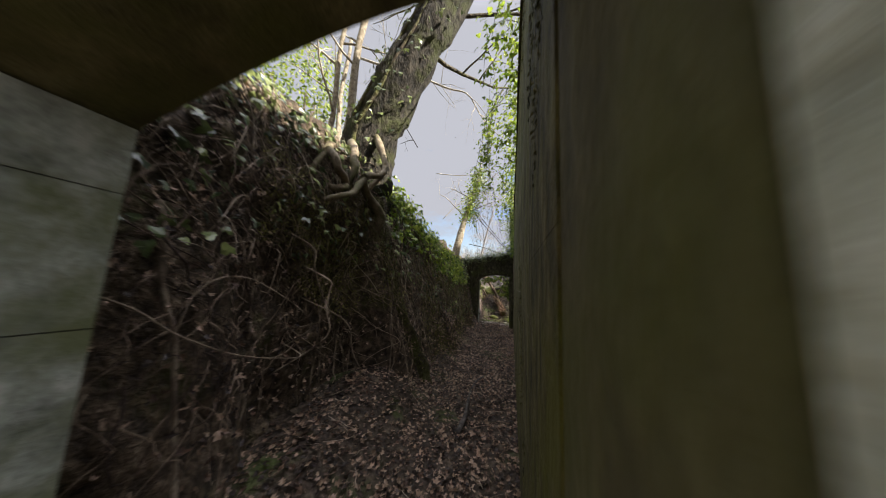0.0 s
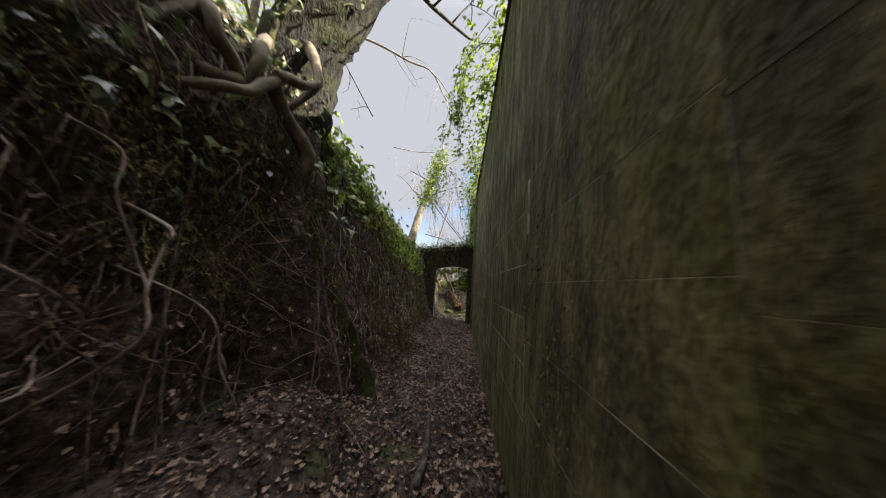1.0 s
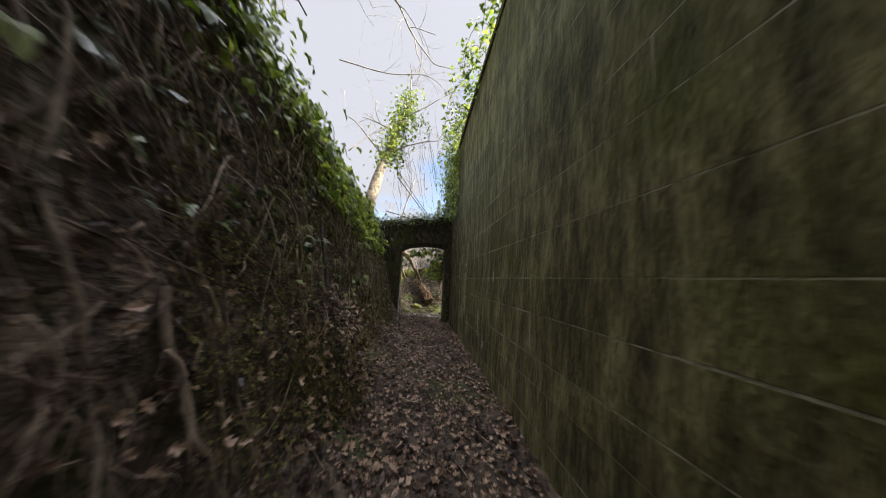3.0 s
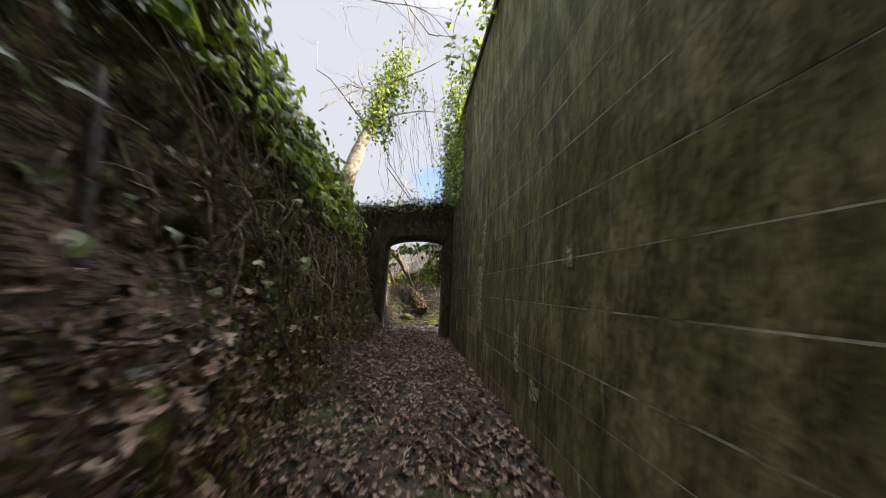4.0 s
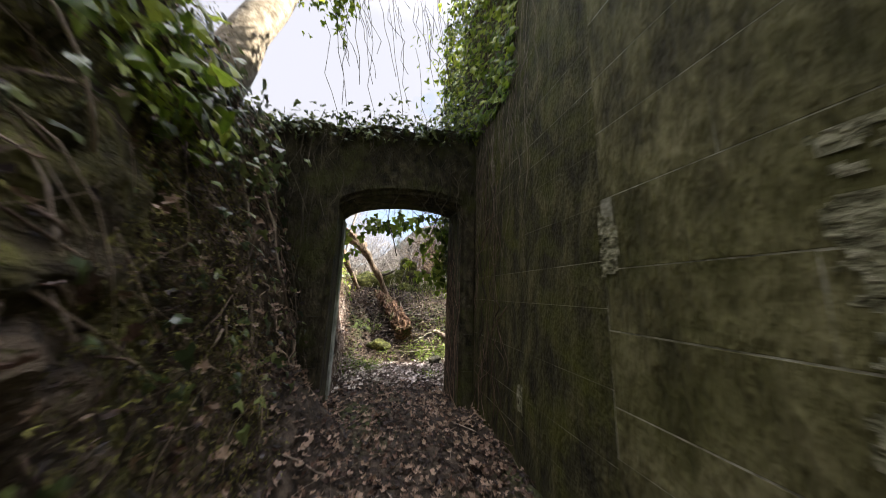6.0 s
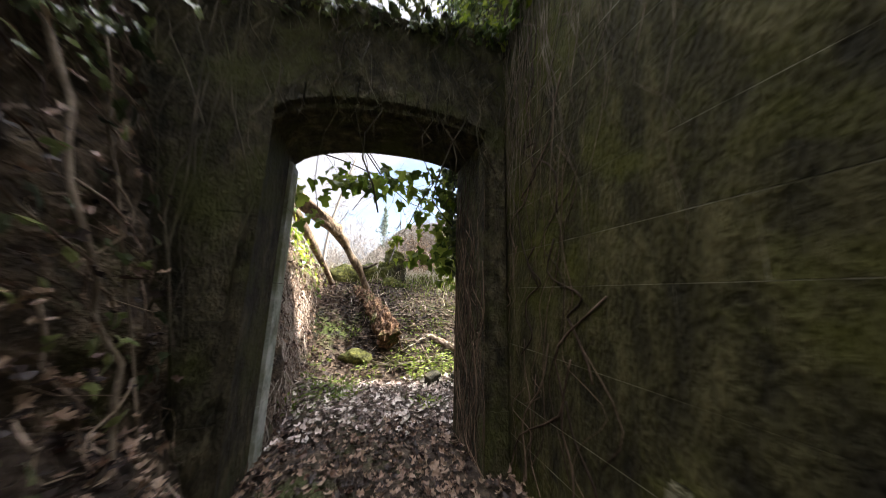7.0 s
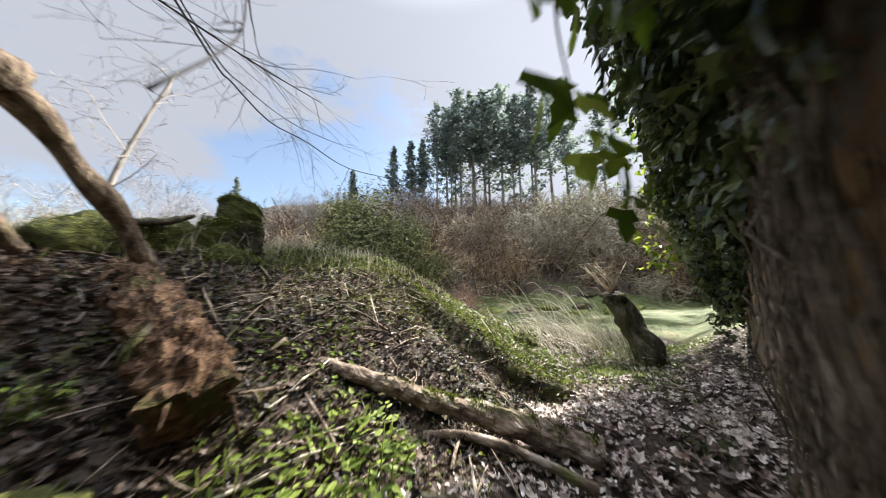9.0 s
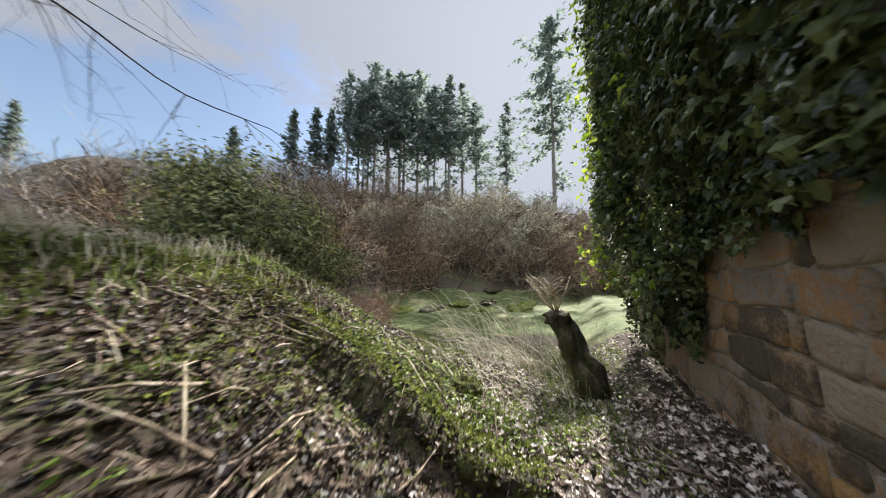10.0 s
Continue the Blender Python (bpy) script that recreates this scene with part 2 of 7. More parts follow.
M_REDROT = material("rotten_redwood", [(0.030, 0.016, 0.010), (0.092, 0.049, 0.027), (0.23, 0.138, 0.078)], 22, 0.95, 1.0, 80, dist=0.06,
                    second=(0.055, 0.065, 0.016), second_scale=4, second_at=(0.54, 0.66))
M_BRAMBLE = material("bramble_cane", [(0.16, 0.09, 0.06), (0.30, 0.19, 0.13), (0.44, 0.32, 0.24)], 2, 0.9, 0.0, 10, "island", 0.25)
M_BLEACH = material("bleached_grass", [(0.36, 0.31, 0.22), (0.58, 0.52, 0.40), (0.74, 0.69, 0.57)], 3, 0.7, 0.0, 30, "island", 0.25, trans=0.3)
M_MOSS = material("deep_moss", [(0.020, 0.021, 0.006), (0.060, 0.064, 0.014), (0.13, 0.13, 0.032)], 14, 0.95, 1.0, 90, dist=0.04)
M_MOSSSTONE = material("mossy_boulder_stone", [(0.016, 0.014, 0.010), (0.042, 0.037, 0.024), (0.085, 0.08, 0.038)], 6, 0.95, 0.9, 60,
                       second=(0.085, 0.095, 0.020), second_scale=2.2, second_at=(0.50, 0.62), dist=0.04)
M_IVY = material("ivy_leaf", [(0.070, 0.115, 0.010), (0.180, 0.265, 0.024), (0.36, 0.42, 0.060)], 3, 0.33, 0.0, 30, "island", 0.26, spec=0.5, trans=0.5)
M_ARCHIVY = material("thin_ivy_leaf", [(0.050, 0.080, 0.012), (0.120, 0.180, 0.024), (0.24, 0.30, 0.05)], 3, 0.35, 0.0, 30, "island", 0.26, spec=0.4, trans=0.6)
M_IVYDARK = material("old_ivy_leaf", [(0.034, 0.050, 0.018), (0.082, 0.112, 0.034), (0.19, 0.22, 0.07)], 3, 0.28, 0.0, 30, "island", 0.28, spec=0.5, trans=0.28)
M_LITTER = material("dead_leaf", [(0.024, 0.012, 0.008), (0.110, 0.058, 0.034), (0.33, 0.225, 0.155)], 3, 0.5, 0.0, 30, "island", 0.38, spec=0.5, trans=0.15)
# pale leaves, lightened further in place of skylight on the flat ground
M_LITLITTER = material("pale_lit_dead_leaf", [(0.080, 0.052, 0.040), (0.36, 0.27, 0.22), (0.72, 0.64, 0.58)], 3, 0.5, 0.0, 30, "island", 0.40, spec=0.5, trans=0.15)
# fallen blocks' colour, darkened in place of shade from the plants
M_DARKSTONE = material("dark_shaded_stone", [(0.010, 0.009, 0.006), (0.028, 0.026, 0.016), (0.06, 0.055, 0.03)], 9, 0.95, 1.0, 60, dist=0.04)
# leaf colour lowered to stand in for shade on the slope
M_SHADELITTER = material("shaded_dead_leaf", [(0.013, 0.008, 0.006), (0.045, 0.027, 0.018), (0.15, 0.105, 0.076)], 3, 0.5, 0.0, 30, "island", 0.36, spec=0.4, trans=0.1)
M_STRAND = material("dry_strand", [(0.15, 0.105, 0.08), (0.34, 0.27, 0.22), (0.60, 0.52, 0.45)], 3, 0.8, 0.0, 30, "island", 0.28)
M_RHODO = material("evergreen_leaf", [(0.046, 0.062, 0.020), (0.122, 0.142, 0.044), (0.29, 0.30, 0.115)], 3, 0.5, 0.0, 30, "island", 0.28, spec=0.35, trans=0.35)
M_SPURGE = material("fresh_leaf", [(0.065, 0.105, 0.014), (0.14, 0.195, 0.028), (0.24, 0.29, 0.06)], 3, 0.5, 0.0, 30, "island", 0.2, trans=0.35)
# needle colour lightened and blued to paint in distance haze
M_HAZENEEDLE = material("hazed_conifer_needle", [(0.11, 0.15, 0.14), (0.20, 0.25, 0.215), (0.31, 0.36, 0.29)], 0.6, 0.7, 0.0, 5, "island", 0.22, trans=0.55)
M_STRAW = material("dry_grass", [(0.20, 0.15, 0.095), (0.38, 0.31, 0.21), (0.62, 0.55, 0.42)], 3, 0.7, 0.0, 30, "island", 0.25, trans=0.3)
M_MOSSLEAF = material("moss_tuft", [(0.045, 0.055, 0.010), (0.095, 0.112, 0.019), (0.18, 0.20, 0.036)], 5, 0.9, 0.0, 30, "island", 0.25, trans=0.3)
# pale twig colour, whitened to stand in for sun on the branches
M_PALETWIG = material("sunlit_pale_twig", [(0.22, 0.20, 0.14), (0.42, 0.38, 0.28), (0.60, 0.56, 0.44)], 2, 0.9, 0.0, 10, "island", 0.2)
M_BRUSH = material("brown_brush", [(0.040, 0.026, 0.016), (0.135, 0.088, 0.052), (0.33, 0.25, 0.165)], 0.4, 0.95, 0.0, 6, "island", 0.32)
# far wood's colour lightened to paint in distance haze
M_HAZEWOOD = material("hazed_winter_wood", [(0.15, 0.13, 0.115), (0.24, 0.215, 0.19), (0.34, 0.31, 0.28)], 0.2, 0.95, 0.0, 3, "island", 0.2)


# ---- mesh helpers ----
def mesh_object(name, verts, faces, mat, parent=None, smooth=False, label="", category="", group="", kind=""):
    me = bpy.data.meshes.new(name)
    me.from_pydata([tuple(v) for v in verts], [], [tuple(f) for f in faces])
    me.materials.append(mat)
    if smooth:
        me.polygons.foreach_set("use_smooth", [True] * len(me.polygons))
    me.update()
    ob = new(name, me)
    if parent:
        ob.parent = parent
    return tagged(ob, label, category, group, kind)


def array_object(name, verts, tris, mat, parent=None, label="", category="", group="", kind="", smooth=False):
    """A triangle mesh from numpy arrays."""
    me = bpy.data.meshes.new(name)
    verts, tris = np.asarray(verts, np.float32), np.asarray(tris, np.int32)
    me.vertices.add(len(verts))
    me.vertices.foreach_set("co", verts.ravel())
    me.loops.add(tris.size)
    me.loops.foreach_set("vertex_index", tris.ravel())
    me.polygons.add(len(tris))
    me.polygons.foreach_set("loop_start", np.arange(0, tris.size, 3, dtype=np.int32))
    me.polygons.foreach_set("use_smooth", np.full(len(tris), smooth))
    me.materials.append(mat)
    me.update(calc_edges=True)
    me.validate()
    ob = new(name, me)
    if parent:
        ob.parent = parent
    return tagged(ob, label, category, group, kind)


def part(name, bm, mat, parent, label=""):
    me = bpy.data.meshes.new(name)
    bm.to_mesh(me)
    bm.free()
    me.materials.append(mat)
    ob = new(name, me)
    ob.parent = parent
    return tagged(ob, label)


def thing(name, label, category, at=(0, 0, 0), group="", kind=""):
    ob = new(name)
    ob.empty_display_size = 0.1
    ob.location = at
    return tagged(ob, label, category, group, kind)


def wob(p, scale=1.0, seed=0.0):
    return noise.noise(Vector(p) * scale + Vector((seed, seed * 1.7, -seed)))


def smooth_step(a, b, x):
    t = np.clip((np.asarray(x, float) - a) / (b - a), 0, 1)
    return t * t * (3 - 2 * t)


def tube(points, radii, sides=6, rough=0.0, seed=0.0):
    """A tapered tube along points, as vertices and triangles; rough: lumps as a share of the radius."""
    pts = [Vector(p) for p in points]
    vs, fs = [], []
    ref = Vector((0.31, 0.2, 0.93))
    for i, p in enumerate(pts):
        d = (pts[min(i + 1, len(pts) - 1)] - pts[max(i - 1, 0)])
        d = d.normalized() if d.length > 1e-6 else Vector((0, 0, 1))
        u = d.cross(ref)
        u = u.normalized() if u.length > 0.05 else d.cross(Vector((1, 0, 0))).normalized()
        v = d.cross(u)
        for s in range(sides):
            a = 2 * math.pi * s / sides
            r = radii[i]
            if rough:
                r *= 1 + rough * (wob((p.x + math.cos(a) * r * 2, p.y + math.sin(a) * r * 2, p.z), 3.0, seed) + 0.5 * wob((math.cos(a) * 2, math.sin(a) * 2, p.z), 4.0, seed + 3))
            vs.append(p + u * (math.cos(a) * r) + v * (math.sin(a) * r))
    for i in range(len(pts) - 1):
        for s in range(sides):
            a, b = i * sides + s, i * sides + (s + 1) % sides
            fs += [(a, b, b + sides), (a, b + sides, a + sides)]
    for base, order in ((0, 1), ((len(pts) - 1) * sides, -1)):
        vs.append(pts[0] if base == 0 else pts[-1])
        c = len(vs) - 1
        for s in range(sides):
            f = (c, base + (s + 1) % sides, base + s)
            fs.append(f if order == 1 else f[::-1])
    return vs, fs


def join(pieces):
    vs, fs = [], []
    for v, f in pieces:
        o = len(vs)
        vs += v
        fs += [tuple(i + o for i in t) for t in f]
    return vs, fs


def tube_object(name, points, radii, mat, sides=8, rough=0.0, parent=None, seed=0.0, **tags):
    v, f = tube(points, radii, sides, rough, seed)
    return mesh_object(name, v, f, mat, parent, True, **tags)


def curve_points(ctrl, n=24):
    """A smooth line through control points (Catmull-Rom)."""
    c = [Vector(p) for p in ctrl]
    c = [2 * c[0] - c[1]] + c + [2 * c[-1] - c[-2]]
    out = []
    segs = len(c) - 3
    for i in range(n + 1):
        u = i / n * segs
        j = min(int(u), segs - 1)
        t = u - j
        p0, p1, p2, p3 = c[j:j + 4]
        out.append(0.5 * (2 * p1 + (p2 - p0) * t + (2 * p0 - 5 * p1 + 4 * p2 - p3) * t * t + (3 * p1 - p0 - 3 * p2 + p3) * t ** 3))
    return out


def taper(r0, r1, n, power=1.0):
    return [r0 + (r1 - r0) * (i / (n - 1)) ** power for i in range(n)]


def grow(start, way, length, radius, depth, rng, spread=0.7, kids=(2, 4), droop=0.0, bend=0.25, shrink=0.62):
    """Branch lines of a tree: a list of (points, radii)."""
    lines = []
    p, d = Vector(start), Vector(way).normalized()
    n = 5 if depth > 0 else 4
    pts, rad = [p.copy()], [radius]
    for i in range(n):
        d = (d + Vector((rng.uniform(-1, 1), rng.uniform(-1, 1), rng.uniform(-1, 1) - droop)) * bend).normalized()
        p = p + d * (length / n)
        pts.append(p.copy())
        rad.append(radius * (1 - 0.62 * (i + 1) / n) if depth > 0 else radius * (1 - 0.85 * (i + 1) / n))
    lines.append((pts, rad))
    if depth > 0:
        for _ in range(rng.randint(*kids)):
            i = rng.randint(2, n)
            q = Vector((rng.uniform(-1, 1), rng.uniform(-1, 1), rng.uniform(-0.7, 1)))
            lines += grow(pts[i], d * (1 - spread) + q.normalized() * spread, length * shrink * rng.uniform(0.7, 1.15), rad[i] * 0.62, depth - 1,
                          rng, spread, kids, droop, bend, shrink)
    return lines


IVY_SHAPE = np.array([(0, 0, 0), (-0.34, -0.08, -0.03), (-0.52, 0.22, -0.06), (-0.24, 0.42, 0.02), (-0.22, 0.72, 0.0), (0, 1.0, -0.10),
                      (0.22, 0.72, 0.0), (0.24, 0.42, 0.02), (0.52, 0.22, -0.06), (0.34, -0.08, -0.03), (0, 0.4, 0.07)])
IVY_TRIS = np.array([(10, (i + 1) % 10, i) for i in range(10)])
OVAL_SHAPE = np.array([(0, 0, 0), (-0.24, 0.3, 0.03), (-0.20, 0.7, 0.04), (0, 1, -0.08), (0.20, 0.7, 0.04), (0.24, 0.3, 0.03), (0, 0.5, -0.04)])
OVAL_TRIS = np.array([(6, (i + 1) % 6, i) for i in range(6)])
CURL_SHAPE = np.array([(0, 0, 0), (-0.34, 0.16, 0.20), (-0.16, 0.36, 0.05), (-0.42, 0.62, 0.26), (-0.10, 0.78, 0.05), (0.04, 1, 0.22), (0.16, 0.72, 0.02), (0.40, 0.55, 0.15), (0.14, 0.34, 0.03), (0.32, 0.14, 0.10), (0, 0.5, -0.06)])
NEEDLE_SHAPE = np.array([(-0.12, 0, 0), (0.12, 0, 0), (0.34, 0.6, -0.10), (0, 1.0, -0.25), (-0.34, 0.6, -0.10)])
NEEDLE_TRIS = np.array([(0, 1, 2), (0, 2, 4), (4, 2, 3)])


def leaves(name, places, normals, sizes, shape, tris, mat, tip=(0, 0, -1), loose=0.5, rng=None, aspect=1.0, parent=None, **tags):
    """Many small leaves as one mesh: each lies across its normal with its tip along tip, both shaken by loose."""
    rng = rng or np.random.default_rng(5)
    p, nn = np.asarray(places, float), np.asarray(normals, float)
    n = len(p)
    nn = nn + rng.normal(0, loose, (n, 3))
    nn /= np.linalg.norm(nn, axis=1, keepdims=True) + 1e-9
    t = np.broadcast_to(np.asarray(tip, float), (n, 3)) + rng.normal(0, loose * 0.9, (n, 3))
    t = t - (t * nn).sum(1, keepdims=True) * nn
    t /= np.linalg.norm(t, axis=1, keepdims=True) + 1e-9
    s = np.cross(t, nn)
    sz = np.asarray(sizes, float)[:, None, None]
    sh = shape[None] * np.array([aspect, 1, 1])
    sh = sh * (1 + rng.normal(0, 0.16, (n, len(shape), 3))) * np.array((1, 1, 1)) + rng.normal(0, 0.03, (n, len(shape), 3))
    v = p[:, None] + sz * (sh[..., 0:1] * s[:, None] + sh[..., 1:2] * t[:, None] + sh[..., 2:3] * nn[:, None])
    f = tris[None] + (np.arange(n) * len(shape))[:, None, None]
    return array_object(name, v.reshape(-1, 3), f.reshape(-1, 3), mat, parent, **tags)


def lump(name, at, size, mat, parent=None, seed=0.0, amount=0.3, freq=1.6, subdiv=4, flat=None, **tags):
    """A weathered lump: a sphere pushed about by noise; flat: a lower limit under which it is cut level."""
    bm = bmesh.new()
    bmesh.ops.create_icosphere(bm, subdivisions=subdiv, radius=1.0)
    for v in bm.verts:
        c = v.co.copy()
        k = 1 + amount * (wob(c, freq, seed) + 0.5 * wob(c, freq * 2.3, seed + 5) + 0.25 * wob(c, freq * 5, seed + 9))
        v.co = Vector((c.x * size[0], c.y * size[1], c.z * size[2])) * k
        if flat is not None:
            v.co.z = max(v.co.z, flat)
    me = bpy.data.meshes.new(name)
    bm.to_mesh(me)
    bm.free()
    me.materials.append(mat)
    me.polygons.foreach_set("use_smooth", [True] * len(me.polygons))
    ob = new(name, me)
    ob.location = at
    if parent:
        ob.parent = parent
    return tagged(ob, **tags)


# ---- the lie of the land ----
WALL_X, GATE_Y, OUT_Y = 1.2, 10.50, 11.03


RIDGE = ((1.9, 15.4), (2.35, 15.0), (2.68, 14.5), (2.86, 13.9), (2.92, 13.5), (2.90, 13.0), (2.96, 12.6), (3.15, 12.25))
RIDGE_X, RIDGE_Y = [p[0] for p in RIDGE[::-1]], [p[1] for p in RIDGE[::-1]]


def ground_z(x, y):
    x, y = np.asarray(x, float), np.asarray(y, float)
    small = 0.03 * np.sin(2.1 * x + 0.7) * np.cos(1.7 * y) + 0.02 * np.sin(5.3 * x + 1.1 * y) + 0.015 * np.sin(4.1 * y - 2.7 * x)
    small = small * (1 - 0.85 * smooth_step(6.5, 9.0, x))
    out = smooth_step(11.0, 12.0, y)
    low = -0.20 * smooth_step(1.5, 5.0, x) - 0.25 * smooth_step(5.0, 8.0, x)
    mound = 1.35 * np.clip((y - 12.35) / 3.0, 0, 1) ** 0.9 * (1 - smooth_step(2.6, 6.4, x - 0.25 * np.clip(y - 14, 0, 3)))
    mound = mound * (1 - 0.75 * smooth_step(17.5, 24, y))
    left = 2.75 * (1 - smooth_step(-1.55, -1.0, x)) * (1 - 0.48 * smooth_step(10.9, 11.6, y))
    far = 0.62 * x + 0.78 * y
    hill = 17.0 * np.clip((far - 21.0) / 45.0, 0, 1.9) ** 1.05 * (0.35 + 0.65 * smooth_step(-12, 24, x))
    foot = 0.34 * (1 - smooth_step(-0.50, 0.22, x)) * (1 - smooth_step(10.1, 10.5, y)) * smooth_step(-0.2, 0.8, y) * (1 + 0.25 * np.sin(2.4 * y + 1.0) + 0.8 * smooth_step(9.2, 9.9, y))
    near_ridge = np.interp(y, RIDGE_Y, RIDGE_X) - x
    scarp = -0.24 * np.exp(-np.clip(near_ridge, 0, None) / 0.55) * smooth_step(-0.02, 0.10, near_ridge) * smooth_step(11.9, 12.5, y) * (1 - smooth_step(13.2, 14.4, y))
    apron = 0.42 * (1 - smooth_step(-0.60, 0.20, x)) * smooth_step(11.1, 11.7, y) * (1 - smooth_step(13.0, 14.2, y))
    return small + foot + apron + scarp + out * low + np.maximum(mound * out, left) + hill


def bank_line(z):
    return -0.24 - 0.255 * np.clip(z, 0, 4)


def bank_x(y, z):
    """The face of the earth bank along the passage's left side."""
    out = smooth_step(10.9, 11.3, y)
    butt = 0.12 * np.exp(-((y - 3.62 + 0.16 * z) / 0.42) ** 2) * np.clip(1.05 - z / 3.4, 0, 1)
    hollow = -0.52 * (smooth_step(0.9, 1.7, y) - smooth_step(3.02, 3.34, y + 0.14 * z)) * np.clip(1.25 - z / 1.8, 0, 1) ** 0.7
    ledge = 0.16 * np.exp(-((y - 5.75) / 0.50) ** 2) * (1 - smooth_step(0.65, 1.0, z))
    return bank_line(z) + butt + hollow + ledge + out * (0.06 + 0.015 * z)


def bank_top(y):
    y = np.asarray(y, float)
    return 2.45 + 0.72 * np.exp(-((y - 3.2) / 3.0) ** 2) + 0.32 * np.exp(-((y - 1.2) / 1.0) ** 2) - 0.92 * smooth_step(11.2, 12.8, y) + 0.08 * np.sin(3.1 * y)


# ground sheet, finer near the walk
gx = np.unique(np.round(np.concatenate([np.linspace(-450, -30, 15), np.linspace(-30, -4, 20), np.linspace(-4, 9, 131), np.linspace(9, 40, 45), np.linspace(40, 600, 20)]), 3))
gy = np.unique(np.round(np.concatenate([np.linspace(-300, -12, 12), np.linspace(-12, 0, 20), np.linspace(0, 11, 80), np.linspace(11, 20, 110), np.linspace(20, 70, 60), np.linspace(70, 600, 20)]), 3))
GX, GY = np.meshgrid(gx, gy)
GZ = ground_z(GX, GY)
rg = np.random.default_rng(3)
near = (GX > -1) & (GX < 8) & (GY > -2) & (GY < 19)
GZ = GZ + near * rg.normal(0, 0.012, GZ.shape)
idx = np.arange(GX.size).reshape(GX.shape)
q = np.stack([idx[:-1, :-1], idx[:-1, 1:], idx[1:, 1:], idx[1:, :-1]], -1).reshape(-1, 4)
gt = np.concatenate([q[:, [0, 1, 2]], q[:, [0, 2, 3]]])
array_object("ground", np.stack([GX, GY, GZ], -1).reshape(-1, 3), gt, M_SOIL, smooth=True,
             label="dark leaf-strewn woodland soil with moss patches", category="ground", kind="structure")

# mown field beyond the mound
fx, fy = np.meshgrid(np.linspace(6.6, 34, 70), np.linspace(8, 31, 60))
fz = ground_z(fx, fy) + 0.03 + rg.normal(0, 0.012, fx.shape)
edge = 0.8 * np.sin(fy * 0.9) + 0.5 * np.sin(fy * 2.3)
fz -= 0.5 * (1 - smooth_step(6.8, 8.0, fx + edge)) + 0.8 * smooth_step(23.0, 25.5, 0.62 * fx + 0.78 * fy + 0.4 * edge)
fi = np.arange(fx.size).reshape(fx.shape)
fq = np.stack([fi[:-1, :-1], fi[:-1, 1:], fi[1:, 1:], fi[1:, :-1]], -1).reshape(-1, 4)
array_object("grass_field", np.stack([fx, fy, fz], -1).reshape(-1, 3), np.concatenate([fq[:, [0, 1, 2]], fq[:, [0, 2, 3]]]), M_GRASS, smooth=True,
             label="short bright green grass of the clearing", category="grass", kind="structure")

# earth bank: face, brow and top, one sheet along the passage and past the gate
ys = np.linspace(-2.5, 14.6, 230)
ss = np.linspace(0, 1, 64)
bv = []
for y in ys:
    top = float(bank_top(y))
    for s in ss:
        if s < 0.72:
            z = -0.15 + (top + 0.15) * (s / 0.72)
            x = float(bank_x(y, max(z, 0)))
            k = 1.0
        else:
            u = (s - 0.72) / 0.28
            z = top + 0.22 * math.sin(min(1, u * 2) * math.pi / 2)
            x = float(bank_x(y, top)) - 2.4 * u
            k = 0.6
        n1 = wob((x, y, z), 1.4, 2.0) * 0.12 + wob((x, y * 1.2, z * 0.8), 4.0, 7.0) * 0.07 + wob((x, y, z), 11.0, 4.0) * 0.035
        n1 *= 1 - 0.75 * math.exp(-((y - 3.5) / 0.45) ** 2)
        bv.append((x + n1 * k, y, z + (n1 * 0.8 if s > 0.66 else 0.25 * n1)))
bi = np.arange(len(ys) * len(ss)).reshape(len(ys), len(ss))
bq = np.stack([bi[:-1, :-1], bi[1:, :-1], bi[1:, 1:], bi[:-1, 1:]], -1).reshape(-1, 4)
array_object("earth_bank", bv, np.concatenate([bq[:, [0, 1, 2]], bq[:, [0, 2, 3]]])[:, ::-1], M_EARTH, smooth=True,
             label="steep dark earth bank with moss along the passage", category="bank", kind="structure")


# ---- masonry ----
def box_mesh(name, lo, hi, mat, parent=None, bevel=0.0, jitter=0.0, cuts=0, seed=0, **tags):
    bm = bmesh.new()
    bmesh.ops.create_cube(bm, size=1.0)
    for v in bm.verts:
        v.co = Vector([lo[i] + (v.co[i] + 0.5) * (hi[i] - lo[i]) for i in range(3)])
    if cuts:
        bmesh.ops.subdivide_edges(bm, edges=bm.edges[:], cuts=cuts, use_grid_fill=True)
    if bevel:
        bmesh.ops.bevel(bm, geom=bm.edges[:], offset=bevel, segments=2, affect="EDGES", profile=0.6)
    if jitter:
        for v in bm.verts:
            v.co += jitter * Vector((wob(v.co, 2.5, seed), wob(v.co, 2.5, seed + 4), wob(v.co, 2.5, seed + 8)))
    me = bpy.data.meshes.new(name)
    bm.to_mesh(me)
    bm.free()
    me.materials.append(mat)
    ob = new(name, me)
    if parent:
        ob.parent = parent
    return tagged(ob, **tags)


def block_meshes(name, mat, count, seed, rag=0.10, round_=0.06):
    """Unit stones, 1 x 1 x 1 about their centre, with worn edges, to be scaled to their course."""
    out = []
    rng = random.Random(seed)
    for i in range(count):
        bm = bmesh.new()
        bmesh.ops.create_cube(bm, size=1.0)
        bmesh.ops.bevel(bm, geom=bm.edges[:], offset=round_, segments=1, affect="EDGES")
        for v in bm.verts:
            v.co += Vector([rng.uniform(-1, 1) * rag * 0.3 for _ in range(3)])
        me = bpy.data.meshes.new(name)
        bm.to_mesh(me)
        bm.free()
        me.materials.append(mat)
        out.append(me)
    return out


